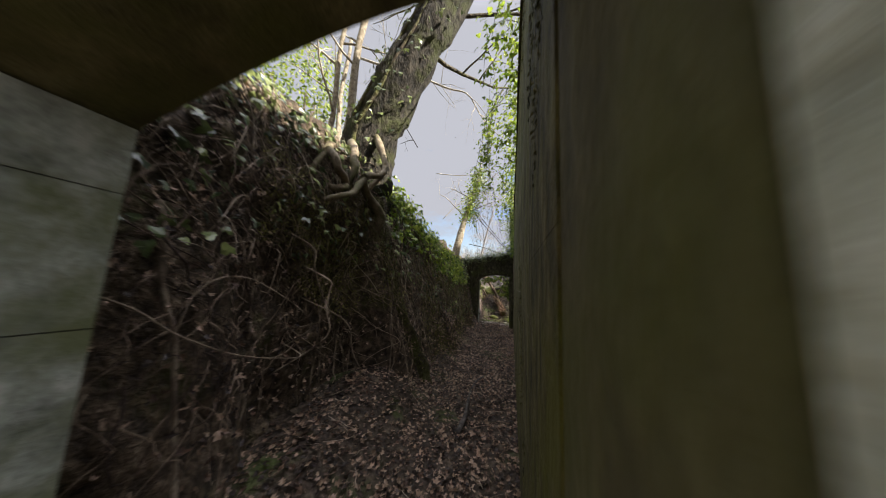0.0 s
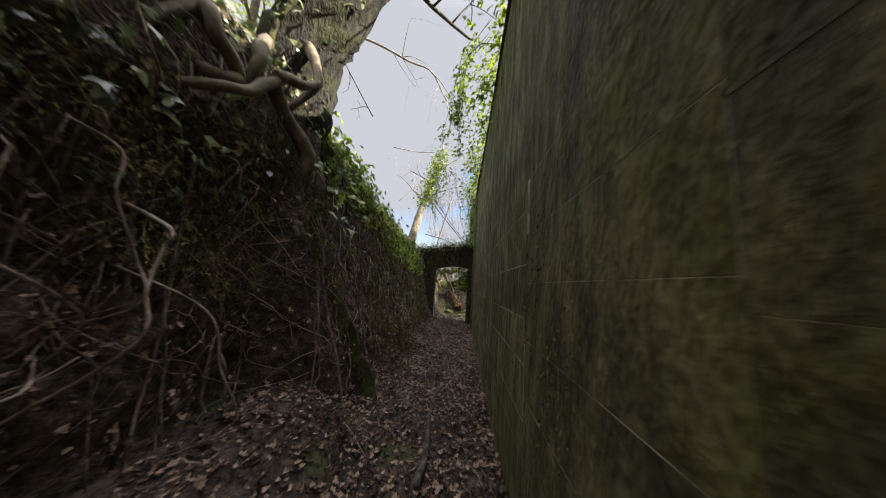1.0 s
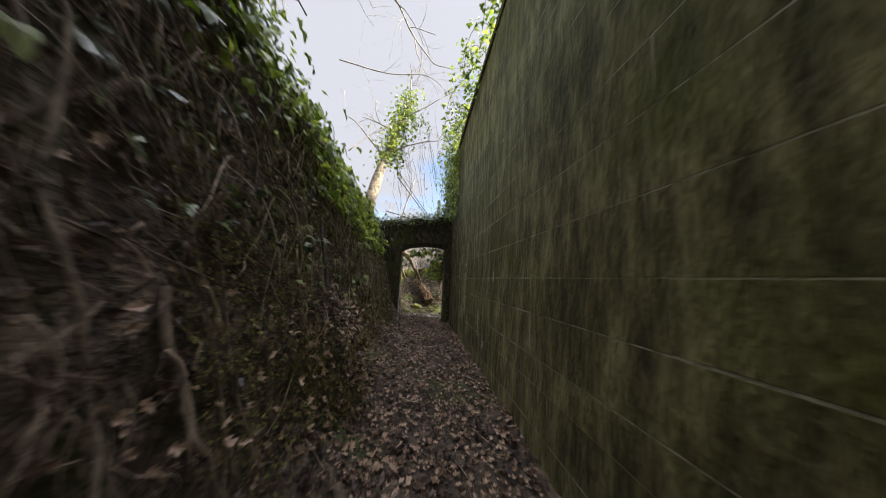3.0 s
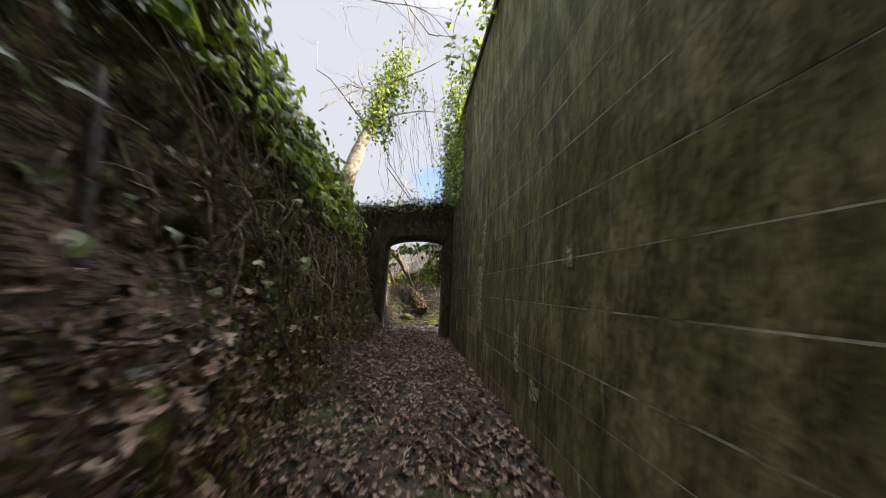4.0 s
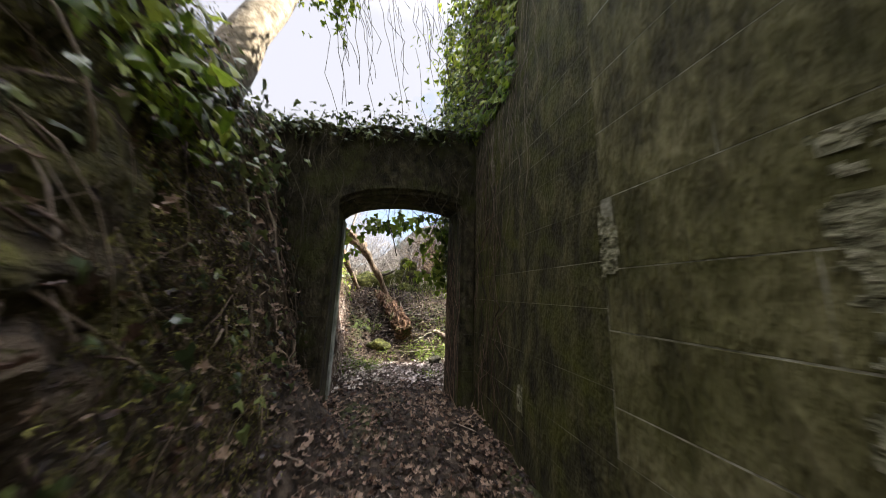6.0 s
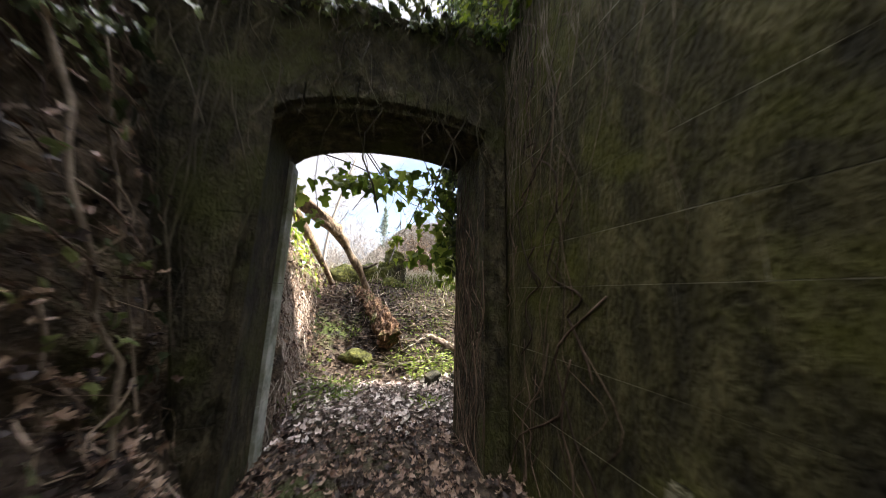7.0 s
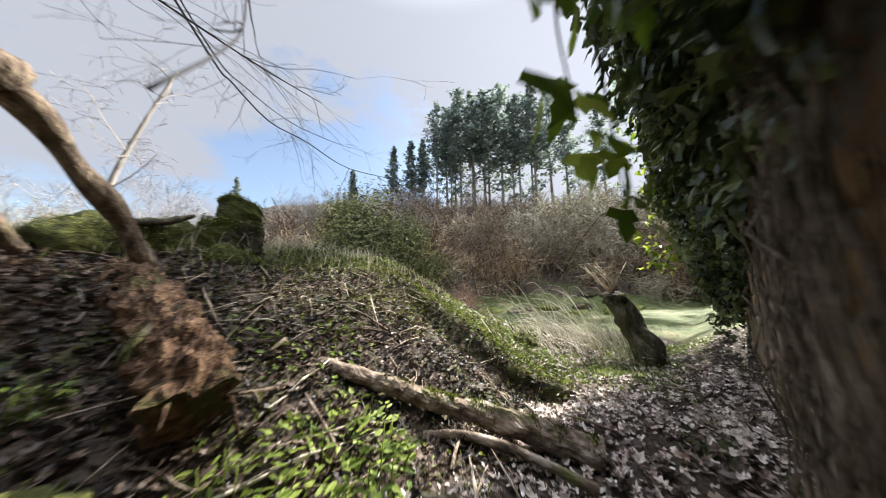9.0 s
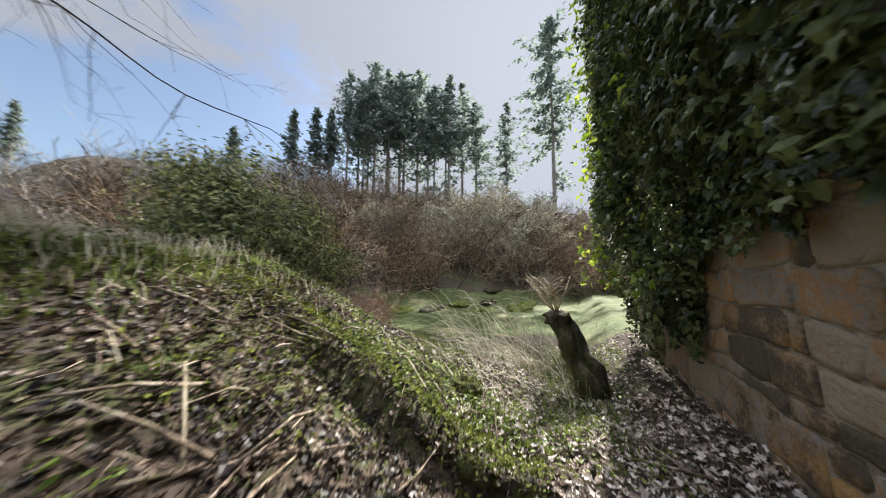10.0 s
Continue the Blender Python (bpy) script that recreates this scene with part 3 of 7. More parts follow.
def lay_courses(parent, name, meshes, u0, u1, z0, z1, place, heights, widths, gap, depth, rng, limit=300, rough=0.006, skip=None, side_gap=1.0):
    """Stones course by course; place(u, z, out) gives the centre of a stone in the world."""
    z, n = z0, 0
    while z < z1 - 0.08:
        h = min(rng.uniform(*heights), z1 - z)
        u = u0 - rng.uniform(0, widths[0] * 0.6)
        while u < u1:
            w = rng.uniform(*widths)
            a, b = max(u, u0), min(u + w, u1)
            if b - a > 0.07 and n < limit and not (skip and skip((a + b) / 2, z + h / 2)):
                ob = new(name, rng.choice(meshes))
                m, s = place((a + b) / 2, z + h / 2, rng.uniform(-rough, rough))
                g = gap * rng.choice((0.2, 0.5, 0.8, 1.2, 1.7))
                size = (b - a - g * side_gap, depth, h - g)
                ob.matrix_world = m @ Matrix.Diagonal((*size, 1))
                ob.parent = parent
                n += 1
            u += w
        z += h
    return n


passage_wall = box_mesh("wall_east", (WALL_X - 0.0022, 0.45, -0.4), (1.80, OUT_Y - 0.03, 4.55), M_JOINT,
                        label="tall mossy ashlar wall of a ruined house", category="wall", kind="structure")
def lime_patch(y0, y1, z0, z1, seed):
    """A ragged skin of old lime on the tall wall."""
    step = 0.012
    bm = bmesh.new()
    got = {}
    ny, nz = int((y1 - y0) / step), int((z1 - z0) / step)
    for i in range(ny):
        for j in range(nz):
            u, w = (i + 0.5) / ny * 2 - 1, (j + 0.5) / nz * 2 - 1
            if 1 - max(abs(u) ** 2.5, abs(w) ** 4) + 1.1 * wob((i * step, j * step, 0), 8.0, seed) + 0.7 * wob((i * step, j * step, 3), 25.0, seed) < 0.30:
                continue
            q4 = []
            for a, b in ((i, j), (i + 1, j), (i + 1, j + 1), (i, j + 1)):
                if (a, b) not in got:
                    got[a, b] = bm.verts.new((WALL_X - 0.007 - 0.006 * wob((a * step, b * step, 1), 22.0, seed), y0 + a * step, z0 + b * step))
                q4.append(got[a, b])
            bm.faces.new(q4[::-1])
    me = bpy.data.meshes.new("lime_patch")
    bm.to_mesh(me)
    bm.free()
    me.materials.append(M_LIME)
    ob = new("lime_patch", me)
    ob.parent = passage_wall
    return ob


for i, (a, b, c, d) in enumerate(((8.08, 8.31, 0.52, 1.46), (7.95, 8.16, 1.52, 1.82), (8.82, 8.92, 1.14, 1.46), (7.62, 7.68, 1.52, 1.66), (7.02, 7.13, 0.40, 0.76), (6.35, 6.40, 1.14, 1.26),
                                  (9.6, 9.68, 0.3, 0.5), (6.7, 6.85, 0.3, 0.42))):
    lime_patch(a, b, c, d, i * 3.1)
coping = box_mesh("wall_coping", (WALL_X - 0.03, 0.45, 4.55), (1.84, OUT_Y - 0.03, 4.66), M_GATE, None, 0.015, 0.02, 6, 3,
                  label="thin dark weathered coping of the tall wall", category="coping", kind="structure")
outer_wall = box_mesh("wall_north", (1.80, 10.45, -1.2), (7.4, OUT_Y - 0.03, 7.4), M_WALLCORE,
                      label="warm rubble stone wall of the house, half under ivy", category="wall", kind="structure")
box_mesh("wall_north_end", (7.0, 0.5, -1.2), (7.4, 10.45, 5.0), M_WALLCORE, label="plain stone end wall of the roofless house", category="wall", kind="structure")
# unseen wall added to keep sun off the ground behind the near gateway
box_mesh("wall_yard", (3.6, -9.0, -0.4), (4.0, -0.06, 1.3), M_WALLCORE, label="added unseen stone wall behind the near gateway, blocking light", category="wall", kind="structure")
box_mesh("wall_south", (1.80, 0.45, -0.4), (7.0, 0.9, 4.6), M_WALLCORE, label="plain stone back wall of the roofless house", category="wall", kind="structure")


def arch_far(x):
    """Underside of the far gate's low arch."""
    return 1.80 + 0.25 * math.sqrt(max(0.0, 1 - ((x - 0.62) / 0.82) ** 2)) if x < 0.62 else 2.05 - 0.05 * ((x - 0.62) / 0.4) ** 2


def arch_near(x):
    return 2.27 - 0.22 * (max(0.0, 0.9 - x)) ** 1.5


def gate_wall(name, label, y0, y1, x0, x1, xl, xr, top, arch, mat):
    """A thick wall with one arched opening from xl to xr, built of columns."""
    xs = sorted(set([x0, xl, xr, x1] + list(np.linspace(xl, xr, 25)) + list(np.linspace(x0, xl, 8))))
    bm = bmesh.new()

    def column(a, b, za0, zb0, za1, zb1):
        p = [bm.verts.new(c) for c in ((a, y0, za0), (b, y0, zb0), (b, y1, zb0), (a, y1, za0), (a, y0, za1), (b, y0, zb1), (b, y1, zb1), (a, y1, za1))]
        for f in ((0, 1, 5, 4), (1, 2, 6, 5), (2, 3, 7, 6), (3, 0, 4, 7), (4, 5, 6, 7), (3, 2, 1, 0)):
            bm.faces.new([p[i] for i in f])
    for a, b in zip(xs[:-1], xs[1:]):
        mid = (a + b) / 2
        if xl < mid < xr:
            column(a, b, arch(a), arch(b), top(a), top(b))
        else:
            column(a, b, -0.4, -0.4, top(a), top(b))
    bmesh.ops.remove_doubles(bm, verts=bm.verts[:], dist=0.0005)
    me = bpy.data.meshes.new(name)
    bm.to_mesh(me)
    bm.free()
    me.materials.append(mat)
    return tagged(new(name, me), label, "gateway", "", "structure")


far_top = lambda x: 2.62 + 0.12 * (x + 0.8) + 0.03 * math.sin(9 * x)
gate_far = gate_wall("wall_gate_far", "dark damp stone gateway with a low arch", GATE_Y, OUT_Y - 0.02, -1.3, WALL_X + 0.01, -0.185, 1.036, far_top, arch_far, M_GATE)
gate_near = gate_wall("wall_gate_near", "weathered stone gateway with a low arch", 0.03, 0.46, -2.6, WALL_X + 0.03, -0.19, WALL_X + 0.004, lambda x: 3.3, arch_near, M_NEARGATE)


def jamb(parent, name, x_in, side, y_face, z0, z1, mat, rng, proud=0.03, width=0.16, back=0.12, label=""):
    """Chamfered jamb stones one on the other; side: -1 left of the opening, 1 right of it."""
    z = z0
    while z < z1 - 0.02:
        h = min(rng.uniform(0.30, 0.52), z1 - z)
        bm = bmesh.new()
        prof = [(0.0, back), (0.0, 0.045), (0.055, -proud), (width, -proud), (width, 0.01), (0.05, back)]
        low = [bm.verts.new((x_in + side * (px + 0.002 + 0.004 * wob((z, px, 1), 5)), y_face + py, z + 0.002)) for px, py in prof]
        high = [bm.verts.new((x_in + side * (px + 0.002 + 0.004 * wob((z + h, px, 1), 5)), y_face + py, z + h - 0.002)) for px, py in prof]
        m = len(prof)
        for i in range(m):
            bm.faces.new((low[i], low[(i + 1) % m], high[(i + 1) % m], high[i]))
        bm.faces.new(low[::-1])
        bm.faces.new(high)
        bmesh.ops.recalc_face_normals(bm, faces=bm.faces[:])
        part(name, bm, mat, parent, label)
        z += h


def arch_ring(parent, name, xl, xr, arch, y_face, count, mat, proud=0.03, tall=0.16, back=0.12):
    """Voussoirs round the underside of an arch, chamfered on the face."""
    for i in range(count):
        a, b = xl + (xr - xl) * i / count + 0.004, xl + (xr - xl) * (i + 1) / count - 0.004
        bm = bmesh.new()
        prof = [(0.0, back), (0.0, 0.045), (0.055, -proud), (tall, -proud), (tall, 0.01), (0.05, back)]
        ends = []
        for x in (a, (a + b) / 2, b):
            ends.append([bm.verts.new((x, y_face + py, arch(x) - 0.006 + pz)) for pz, py in prof])
        m = len(prof)
        for e0, e1 in zip(ends[:-1], ends[1:]):
            for j in range(m):
                bm.faces.new((e0[j], e0[(j + 1) % m], e1[(j + 1) % m], e1[j]))
        bm.faces.new(ends[0][::-1])
        bm.faces.new(ends[-1])
        bmesh.ops.recalc_face_normals(bm, faces=bm.faces[:])
        part(name, bm, mat, parent)


rj = random.Random(11)
jamb(gate_far, "jamb_stone", -0.185, -1, GATE_Y, 0.0, 1.80, M_GATE, rj)
jamb(gate_far, "jamb_stone", 1.036, 1, GATE_Y, -0.1, 2.0, M_GATE, rj, width=0.13)
jamb(gate_far, "reveal_stone", -0.165, -1, OUT_Y - 0.20, 0.0, 1.80, M_PALE, rj, proud=0.006, width=0.10, back=0.19, label="pale weathered reveal stone")
arch_ring(gate_far, "voussoir", -0.185, 1.036, arch_far, GATE_Y, 9, M_GATE)
jamb(gate_near, "reveal_stone", -0.17, -1, 0.14, 0.0, 2.02, M_PALE, rj, proud=0.10, width=0.14, back=0.315, label="pale weathered reveal stone")
box_mesh("jamb_face", (WALL_X + 0.006, -0.06, -0.2), (2.6, 0.03, 3.3), M_PALE, gate_near, 0.02)
box_mesh("jamb_face", (-2.6, -0.06, -0.2), (-0.27, 0.03, 3.3), M_PALE, gate_near, 0.02)


# ---- trees, roots and ivy of the passage ----
rt = random.Random(21)
big_tree = thing("old_tree", "massive leaning old tree gripping the bank's brow with bare roots", "tree", (-1.0, 3.5, 3.0))


def world_child(ob, parent):
    ob.parent = parent
    ob.matrix_parent_inverse = Matrix.Translation(parent.location).inverted()
    return ob


trunk_line = curve_points([(-1.30, 3.5, 2.6), (-1.27, 3.5, 3.4), (-1.05, 3.55, 4.3), (-0.60, 3.6, 5.3), (-0.12, 3.65, 6.3), (0.5, 3.8, 8.0)], 22)
old_trunk = world_child(tube_object("trunk", trunk_line, taper(0.50, 0.34, 23, 0.6), M_OLDBARK, 32, 0.34), big_tree)
for k, ctrl, r in ((0, [(-0.82, 3.26, 2.75), (-0.74, 3.30, 2.17), (-0.67, 3.26, 1.74), (-0.58, 3.46, 1.40), (-0.42, 3.54, 0.90), (-0.20, 3.76, 0.33), (-0.12, 3.80, 0.0)], (0.11, 0.13)),
                   (2, [(-0.98, 3.9, 2.9), (-0.80, 4.05, 2.2), (-0.60, 4.1, 1.4), (-0.42, 4.15, 0.6), (-0.26, 4.2, 0.05)], (0.08, 0.06))):
    pts = curve_points(ctrl, 30)
    world_child(tube_object("buttress_root", pts, taper(r[0], r[1], 31), M_MOSSBARK, 16, 0.75, None, k * 3.0), big_tree)
for k, ctrl, r in ((0, [(-0.62, 3.02, 3.15), (-0.55, 2.86, 2.98), (-0.565, 2.735, 2.877), (-0.60, 2.61, 2.83), (-0.637, 2.544, 2.75), (-0.68, 2.68, 2.68), (-0.70, 2.82, 2.61), (-0.67, 2.98, 2.52), (-0.655, 3.07, 2.41), (-0.70, 3.08, 2.26), (-0.76, 3.10, 2.08)],
                    (0.030, 0.034, 0.040, 0.048, 0.054, 0.056, 0.060, 0.072, 0.074, 0.058, 0.042)),
                   (1, [(-0.62, 2.60, 2.80), (-0.625, 2.46, 2.65), (-0.62, 2.352, 2.51), (-0.66, 2.22, 2.43), (-0.78, 2.08, 2.34)], (0.036, 0.044, 0.040, 0.034, 0.026)),
                   (2, [(-0.90, 2.22, 2.98), (-0.71, 2.11, 2.82), (-0.685, 2.157, 2.70), (-0.71, 2.29, 2.68), (-0.735, 2.36, 2.62), (-0.72, 2.28, 2.54), (-0.80, 2.16, 2.52)], (0.042, 0.048, 0.046, 0.040, 0.042, 0.036, 0.026)),
                   (3, [(-0.95, 3.25, 3.75), (-0.74, 3.08, 3.45), (-0.66, 3.03, 3.28), (-0.60, 2.98, 3.10), (-0.64, 2.9, 2.9), (-0.80, 2.85, 2.7)], (0.06, 0.052, 0.045, 0.04, 0.036, 0.03)),
                   (4, [(-1.15, 2.95, 3.5), (-0.92, 2.72, 3.25), (-0.80, 2.55, 3.02), (-0.74, 2.50, 2.86), (-0.82, 2.48, 2.6)], (0.06, 0.055, 0.05, 0.04, 0.03)),
                   (5, [(-1.3, 2.75, 3.45), (-1.02, 2.40, 3.15), (-0.92, 2.20, 2.95), (-0.88, 2.02, 2.7), (-0.86, 1.9, 2.4)], (0.05, 0.045, 0.04, 0.03, 0.02))):
    pts = curve_points(ctrl, 44)
    rad = np.interp(np.linspace(0, 1, 45), np.linspace(0, 1, len(r)), r)
    world_child(tube_object("knotted_root", pts, list(rad), M_KNOT, 12, 0.28, None, k * 2.0), big_tree)
# ivy stems and leaves that climb the trunk
for k in range(5):
    a0 = 2.6 + 0.55 * k
    pts = [p_ + Vector((math.cos(a0 + 0.35 * wob((i * 0.3, k, 0))), math.sin(a0 + 0.35 * wob((i * 0.3, k, 0))), 0)) * (0.47 - 0.006 * i) for i, p_ in enumerate(trunk_line[2:20])]
    tube_object("ivy_stem", pts, taper(0.035, 0.018, len(pts)), M_MOSSBARK, 8, 0.35, old_trunk, k)
cl_rng = np.random.default_rng(91)
m_ = 230
ci = cl_rng.integers(3, 21, m_)
ca = cl_rng.uniform(2.2, 6.0, m_)
ctr = np.array([trunk_line[i] for i in ci]) + np.stack([0.50 * np.cos(ca), 0.50 * np.sin(ca), cl_rng.uniform(-0.2, 0.2, m_)], -1)
leaves("climbing_ivy", ctr, np.stack([np.cos(ca), np.sin(ca), 0.3 + 0 * ca], -1), cl_rng.uniform(0.05, 0.10, m_), IVY_SHAPE, IVY_TRIS, M_IVYDARK, (0, 0, -1), 0.5, cl_rng, 1.0, old_trunk)
limbs = []
for s, d, l, r in (((-0.35, 3.7, 5.6), (0.7, 0.9, 0.1), 2.4, 0.045), ((-0.1, 3.7, 6.3), (0.9, 0.4, 0.1), 2.4, 0.045), ((0.3, 3.8, 7.6), (-0.6, 0.6, 0.6), 3.0, 0.09)):
    limbs += grow(s, d, l, r, 3, rt, 0.6, (2, 3), 0.12)
lv, lf = join([tube(p, q_, 5) for p, q_ in limbs])
world_child(mesh_object("crown", lv, lf, M_BARK, None, True), big_tree)

# pale slender trunks behind it
for x, y, z, lean, r in ((-2.62, 4.0, 2.8, (0.06, 0.0), 0.065), (-2.25, 4.05, 2.85, (0.05, 0.02), 0.10), (-3.4, 5.2, 2.9, (-0.05, 0.1), 0.08)):
    t = thing("slender_tree", "slender pale-barked young tree on the bank", "tree", (x, y, z - 0.1), "slender trees on the bank")
    pts = [Vector((lean[0] * h + 0.05 * math.sin(h * 2 + x), lean[1] * h, h)) for h in np.linspace(0, 6, 12)]
    tube_object("trunk", pts, taper(r, r * 0.6, 12), M_PALEBARK, 10, 0.2, t)
    v, f = join([tube(p, q_, 4) for h in (2.5, 3.4, 4.4) for p, q_ in grow(pts[int(h * 1.8)], (rt.uniform(-1, 1), rt.uniform(-1, 1), 0.6), 1.6, 0.03, 2, rt)])
    mesh_object("crown", v, f, M_TWIG, t, True)

# roots and stems that hang down the bank
for k in range(30):
    y = rt.uniform(4.6, 10.3) if k > 22 else rt.uniform(0.7, 4.6)
    z0 = rt.uniform(0.9, float(bank_top(y)))
    pts, yy = [], y
    off = rt.uniform(0.03, 0.14)
    n = 14
    swing = rt.uniform(-0.10, 0.10)
    for i in range(n + 1):
        z = z0 * (1 - i / n)
        yy += swing / 4 + 0.05 * wob((y * 3, i * 0.4, k), 1.0, k * 1.3)
        pts.append((float(bank_x(yy, z)) + off * (0.4 + 0.8 * abs(wob((i * 0.35, k, 0), 1.0, 2.2))), yy, z - 0.03))
    r = rt.choice((0.006, 0.008, 0.011, 0.016))
    tube_object("hanging_root", pts, taper(r, r * 0.6, n + 1), M_ROOT, 6, 0.2, None, k,
                label="thin brown root hanging down the earth bank", category="root", group="roots on the bank")
for ctrl, r in (([(0.55, 1.44), (0.68, 1.36), (0.85, 1.22), (1.16, 1.06), (1.56, 0.97), (1.9, 0.95)], 0.008),
                ([(0.82, 1.08), (0.84, 1.28), (0.90, 1.41), (1.04, 1.51), (1.29, 1.48), (1.70, 1.18), (1.9, 0.9)], 0.007),
                ([(2.02, 1.66), (1.97, 1.52), (1.945, 1.427), (1.88, 1.25), (1.84, 1.05), (1.80, 0.7)], 0.012),
                ([(1.75, 1.95), (1.80, 1.80), (1.786, 1.614), (1.84, 1.4), (1.86, 1.2), (1.9, 1.05)], 0.009),
                ([(2.05, 1.35), (2.12, 1.15), (2.178, 0.869), (2.22, 0.6), (2.28, 0.3)], 0.008)):
    pts = curve_points([(float(bank_x(y_, z_)) + 0.02 if i in (0, len(ctrl) - 1) else float(bank_line(z_)) + 0.13, y_, z_) for i, (y_, z_) in enumerate(ctrl)], 24)
    tube_object("hanging_root", pts, taper(r * 0.75, r * 0.5, 25), M_ROOT, 7, 0.2, None, r * 900,
                label="pale looping root standing off the earth bank", category="root", group="roots on the bank")
fine = []
for k in range(1800):
    y = rt.uniform(0.6, 14.2) if k % 2 else rt.uniform(0.6, 4.4)
    if 10.3 < y < 11.1:
        continue
    z = rt.uniform(0.15, 1.0) ** 0.7 * (float(bank_top(y)) + 0.05)
    l = rt.uniform(0.2, 0.75)
    side = rt.gauss(0, 0.7)
    pts = []
    for i in range(7):
        zz = max(z - l * i / 6 * rt.uniform(0.8, 1.0), 0.02)
        y2 = y + side * l * i / 6 + 0.16 * wob((k * 1.7, i * 0.45, 0), 1.0)
        pts.append((float(bank_x(y2, zz)) + 0.03 + 0.12 * abs(wob((i * 0.5, k * 1.1, 0), 1.0, 5.0)), y2, zz))
    r = 0.0012 + 0.005 * rt.random() ** 2
    fine.append(tube(curve_points(pts, 10), taper(r, r * 0.5, 11), 4))
v, f = join(fine)
mesh_object("rootlets", v, f, M_ROOTLET, None, True, label="tangle of fine dry rootlets and stems on the bank", category="roots", kind="stuff")


# ---- ivy sheets ----
def bank_ivy(n, y0, y1, zlo, zhi, rng, mat, name, label, size=(0.035, 0.075), out=0.09):
    y = rng.uniform(y0, y1, n)
    top = bank_top(y)
    z = top + rng.uniform(zlo, zhi, n) * 1.0
    brow = np.clip(z - top, 0, None)
    x = bank_x(y, np.minimum(z, top)) + np.abs(rng.normal(0.02, out, n)) - brow * rng.uniform(0, 5, n)
    nrm = np.stack([np.full(n, 0.9), rng.normal(0, 0.3, n), np.full(n, 0.45)], -1)
    keep = ~((y > 10.35) & (y < 11.1))
    return leaves(name, np.stack([x, y, z], -1)[keep], nrm[keep], rng.uniform(*size, n)[keep], IVY_SHAPE, IVY_TRIS, mat, (0.3, 0, -1), 0.45, rng,
                  label=label, category="ivy", kind="stuff")


ri = np.random.default_rng(17)
bank_ivy(950, 3.6, 6.0, -0.42, 0.22, ri, M_IVY, "ivy", "bright young ivy fringing the brow of the bank", (0.045, 0.095), 0.14)
bank_ivy(2200, 5.8, 9.3, -0.85, 0.22, ri, M_IVY, "ivy", "glossy green ivy spilling over the brow of the bank", (0.05, 0.105), 0.12)
bank_ivy(420, 9.2, 10.3, -0.7, 0.25, ri, M_IVYDARK, "ivy", "dark ivy on the bank beside the gateway", (0.05, 0.09), 0.10)
bank_ivy(420, 3.3, 5.2, -0.9, 0.2, ri, M_IVY, "ivy", "bright ivy sprays beside the old tree's roots", (0.06, 0.11), 0.16)
bank_ivy(480, 0.6, 4.2, -1.5, 0.2, ri, M_IVYDARK, "ivy", "sparse dark ivy leaves on the rooty bank", (0.05, 0.10), 0.1)
bank_ivy(380, 0.7, 3.0, -0.35, 0.25, ri, M_IVYDARK, "ivy", "dark ivy creeping on the brow beside the old tree", (0.05, 0.09), 0.1)
bank_ivy(700, 4.2, 10.3, -1.9, -0.6, ri, M_IVYDARK, "ivy", "scattered ivy leaves low on the mossy bank")
bank_ivy(500, 11.15, 13.6, -0.6, 0.25, ri, M_IVY, "ivy", "sunlit ivy on the bank beyond the gate")
bank_ivy(130, 11.8, 12.6, -0.3, 0.15, ri, M_IVY, "ivy", "bright yellow-green ivy over the bank beyond the gate", (0.05, 0.09), 0.10)
# dead leaves caught on the bank
n = 7500
y = ri.uniform(0.6, 14.0, n)
z = ri.uniform(0.0, 1.0, n) ** 1.1 * bank_top(y)
x = bank_x(y, z) + np.abs(ri.normal(0.05, 0.05, n))
keep = ~((y > 10.35) & (y < 11.1))
leaves("caught_leaves", np.stack([x, y, z], -1)[keep], np.tile((0.8, 0, 0.6), (n, 1))[keep], ri.uniform(0.02, 0.055, n)[keep], CURL_SHAPE, IVY_TRIS, M_LITTER, (0.2, 0, -1), 0.8, ri,
       label="dead brown leaves caught among the roots", category="leaves", kind="stuff")

n = 800
y, u = ri.normal(5.8, 0.38, n), ri.uniform(0, 1, n)
z = 0.92 - 0.75 * u ** 1.5 + ri.normal(0, 0.05, n)
leaves("caught_leaves", np.stack([bank_x(y, z) + np.abs(ri.normal(0.06, 0.06, n)), y, z], -1), np.tile((0.7, 0, 0.7), (n, 1)), ri.uniform(0.025, 0.055, n), CURL_SHAPE, IVY_TRIS, M_LITTER, (0.3, 0, -1), 0.8, ri,
       label="heap of brown dead leaves caught on a ledge of the bank", category="leaves", kind="stuff")
# leaf litter on the path and over the mound
def litter(n, x0, x1, y0, y1, rng, label, size=(0.028, 0.065), test=None, mat=None):
    x, y = rng.uniform(x0, x1, n), rng.uniform(y0, y1, n)
    keep = np.ones(n, bool) if test is None else test(x, y)
    x, y = x[keep], y[keep]
    z = ground_z(x, y) + rng.uniform(0.0, 0.035, len(x))
    ang = rng.uniform(0, 2 * np.pi, len(x))
    nrm = np.stack([0.35 * rng.normal(0, 1, len(x)), 0.35 * rng.normal(0, 1, len(x)), np.ones(len(x))], -1)
    tip = np.stack([np.cos(ang), np.sin(ang), 0 * ang], -1)
    return leaves("leaf_litter", np.stack([x, y, z], -1), nrm, rng.uniform(*size, len(x)), CURL_SHAPE, IVY_TRIS, mat or M_LITTER, tip, 0.25, rng, 1.15,
                  label=label, category="leaf litter", kind="stuff")


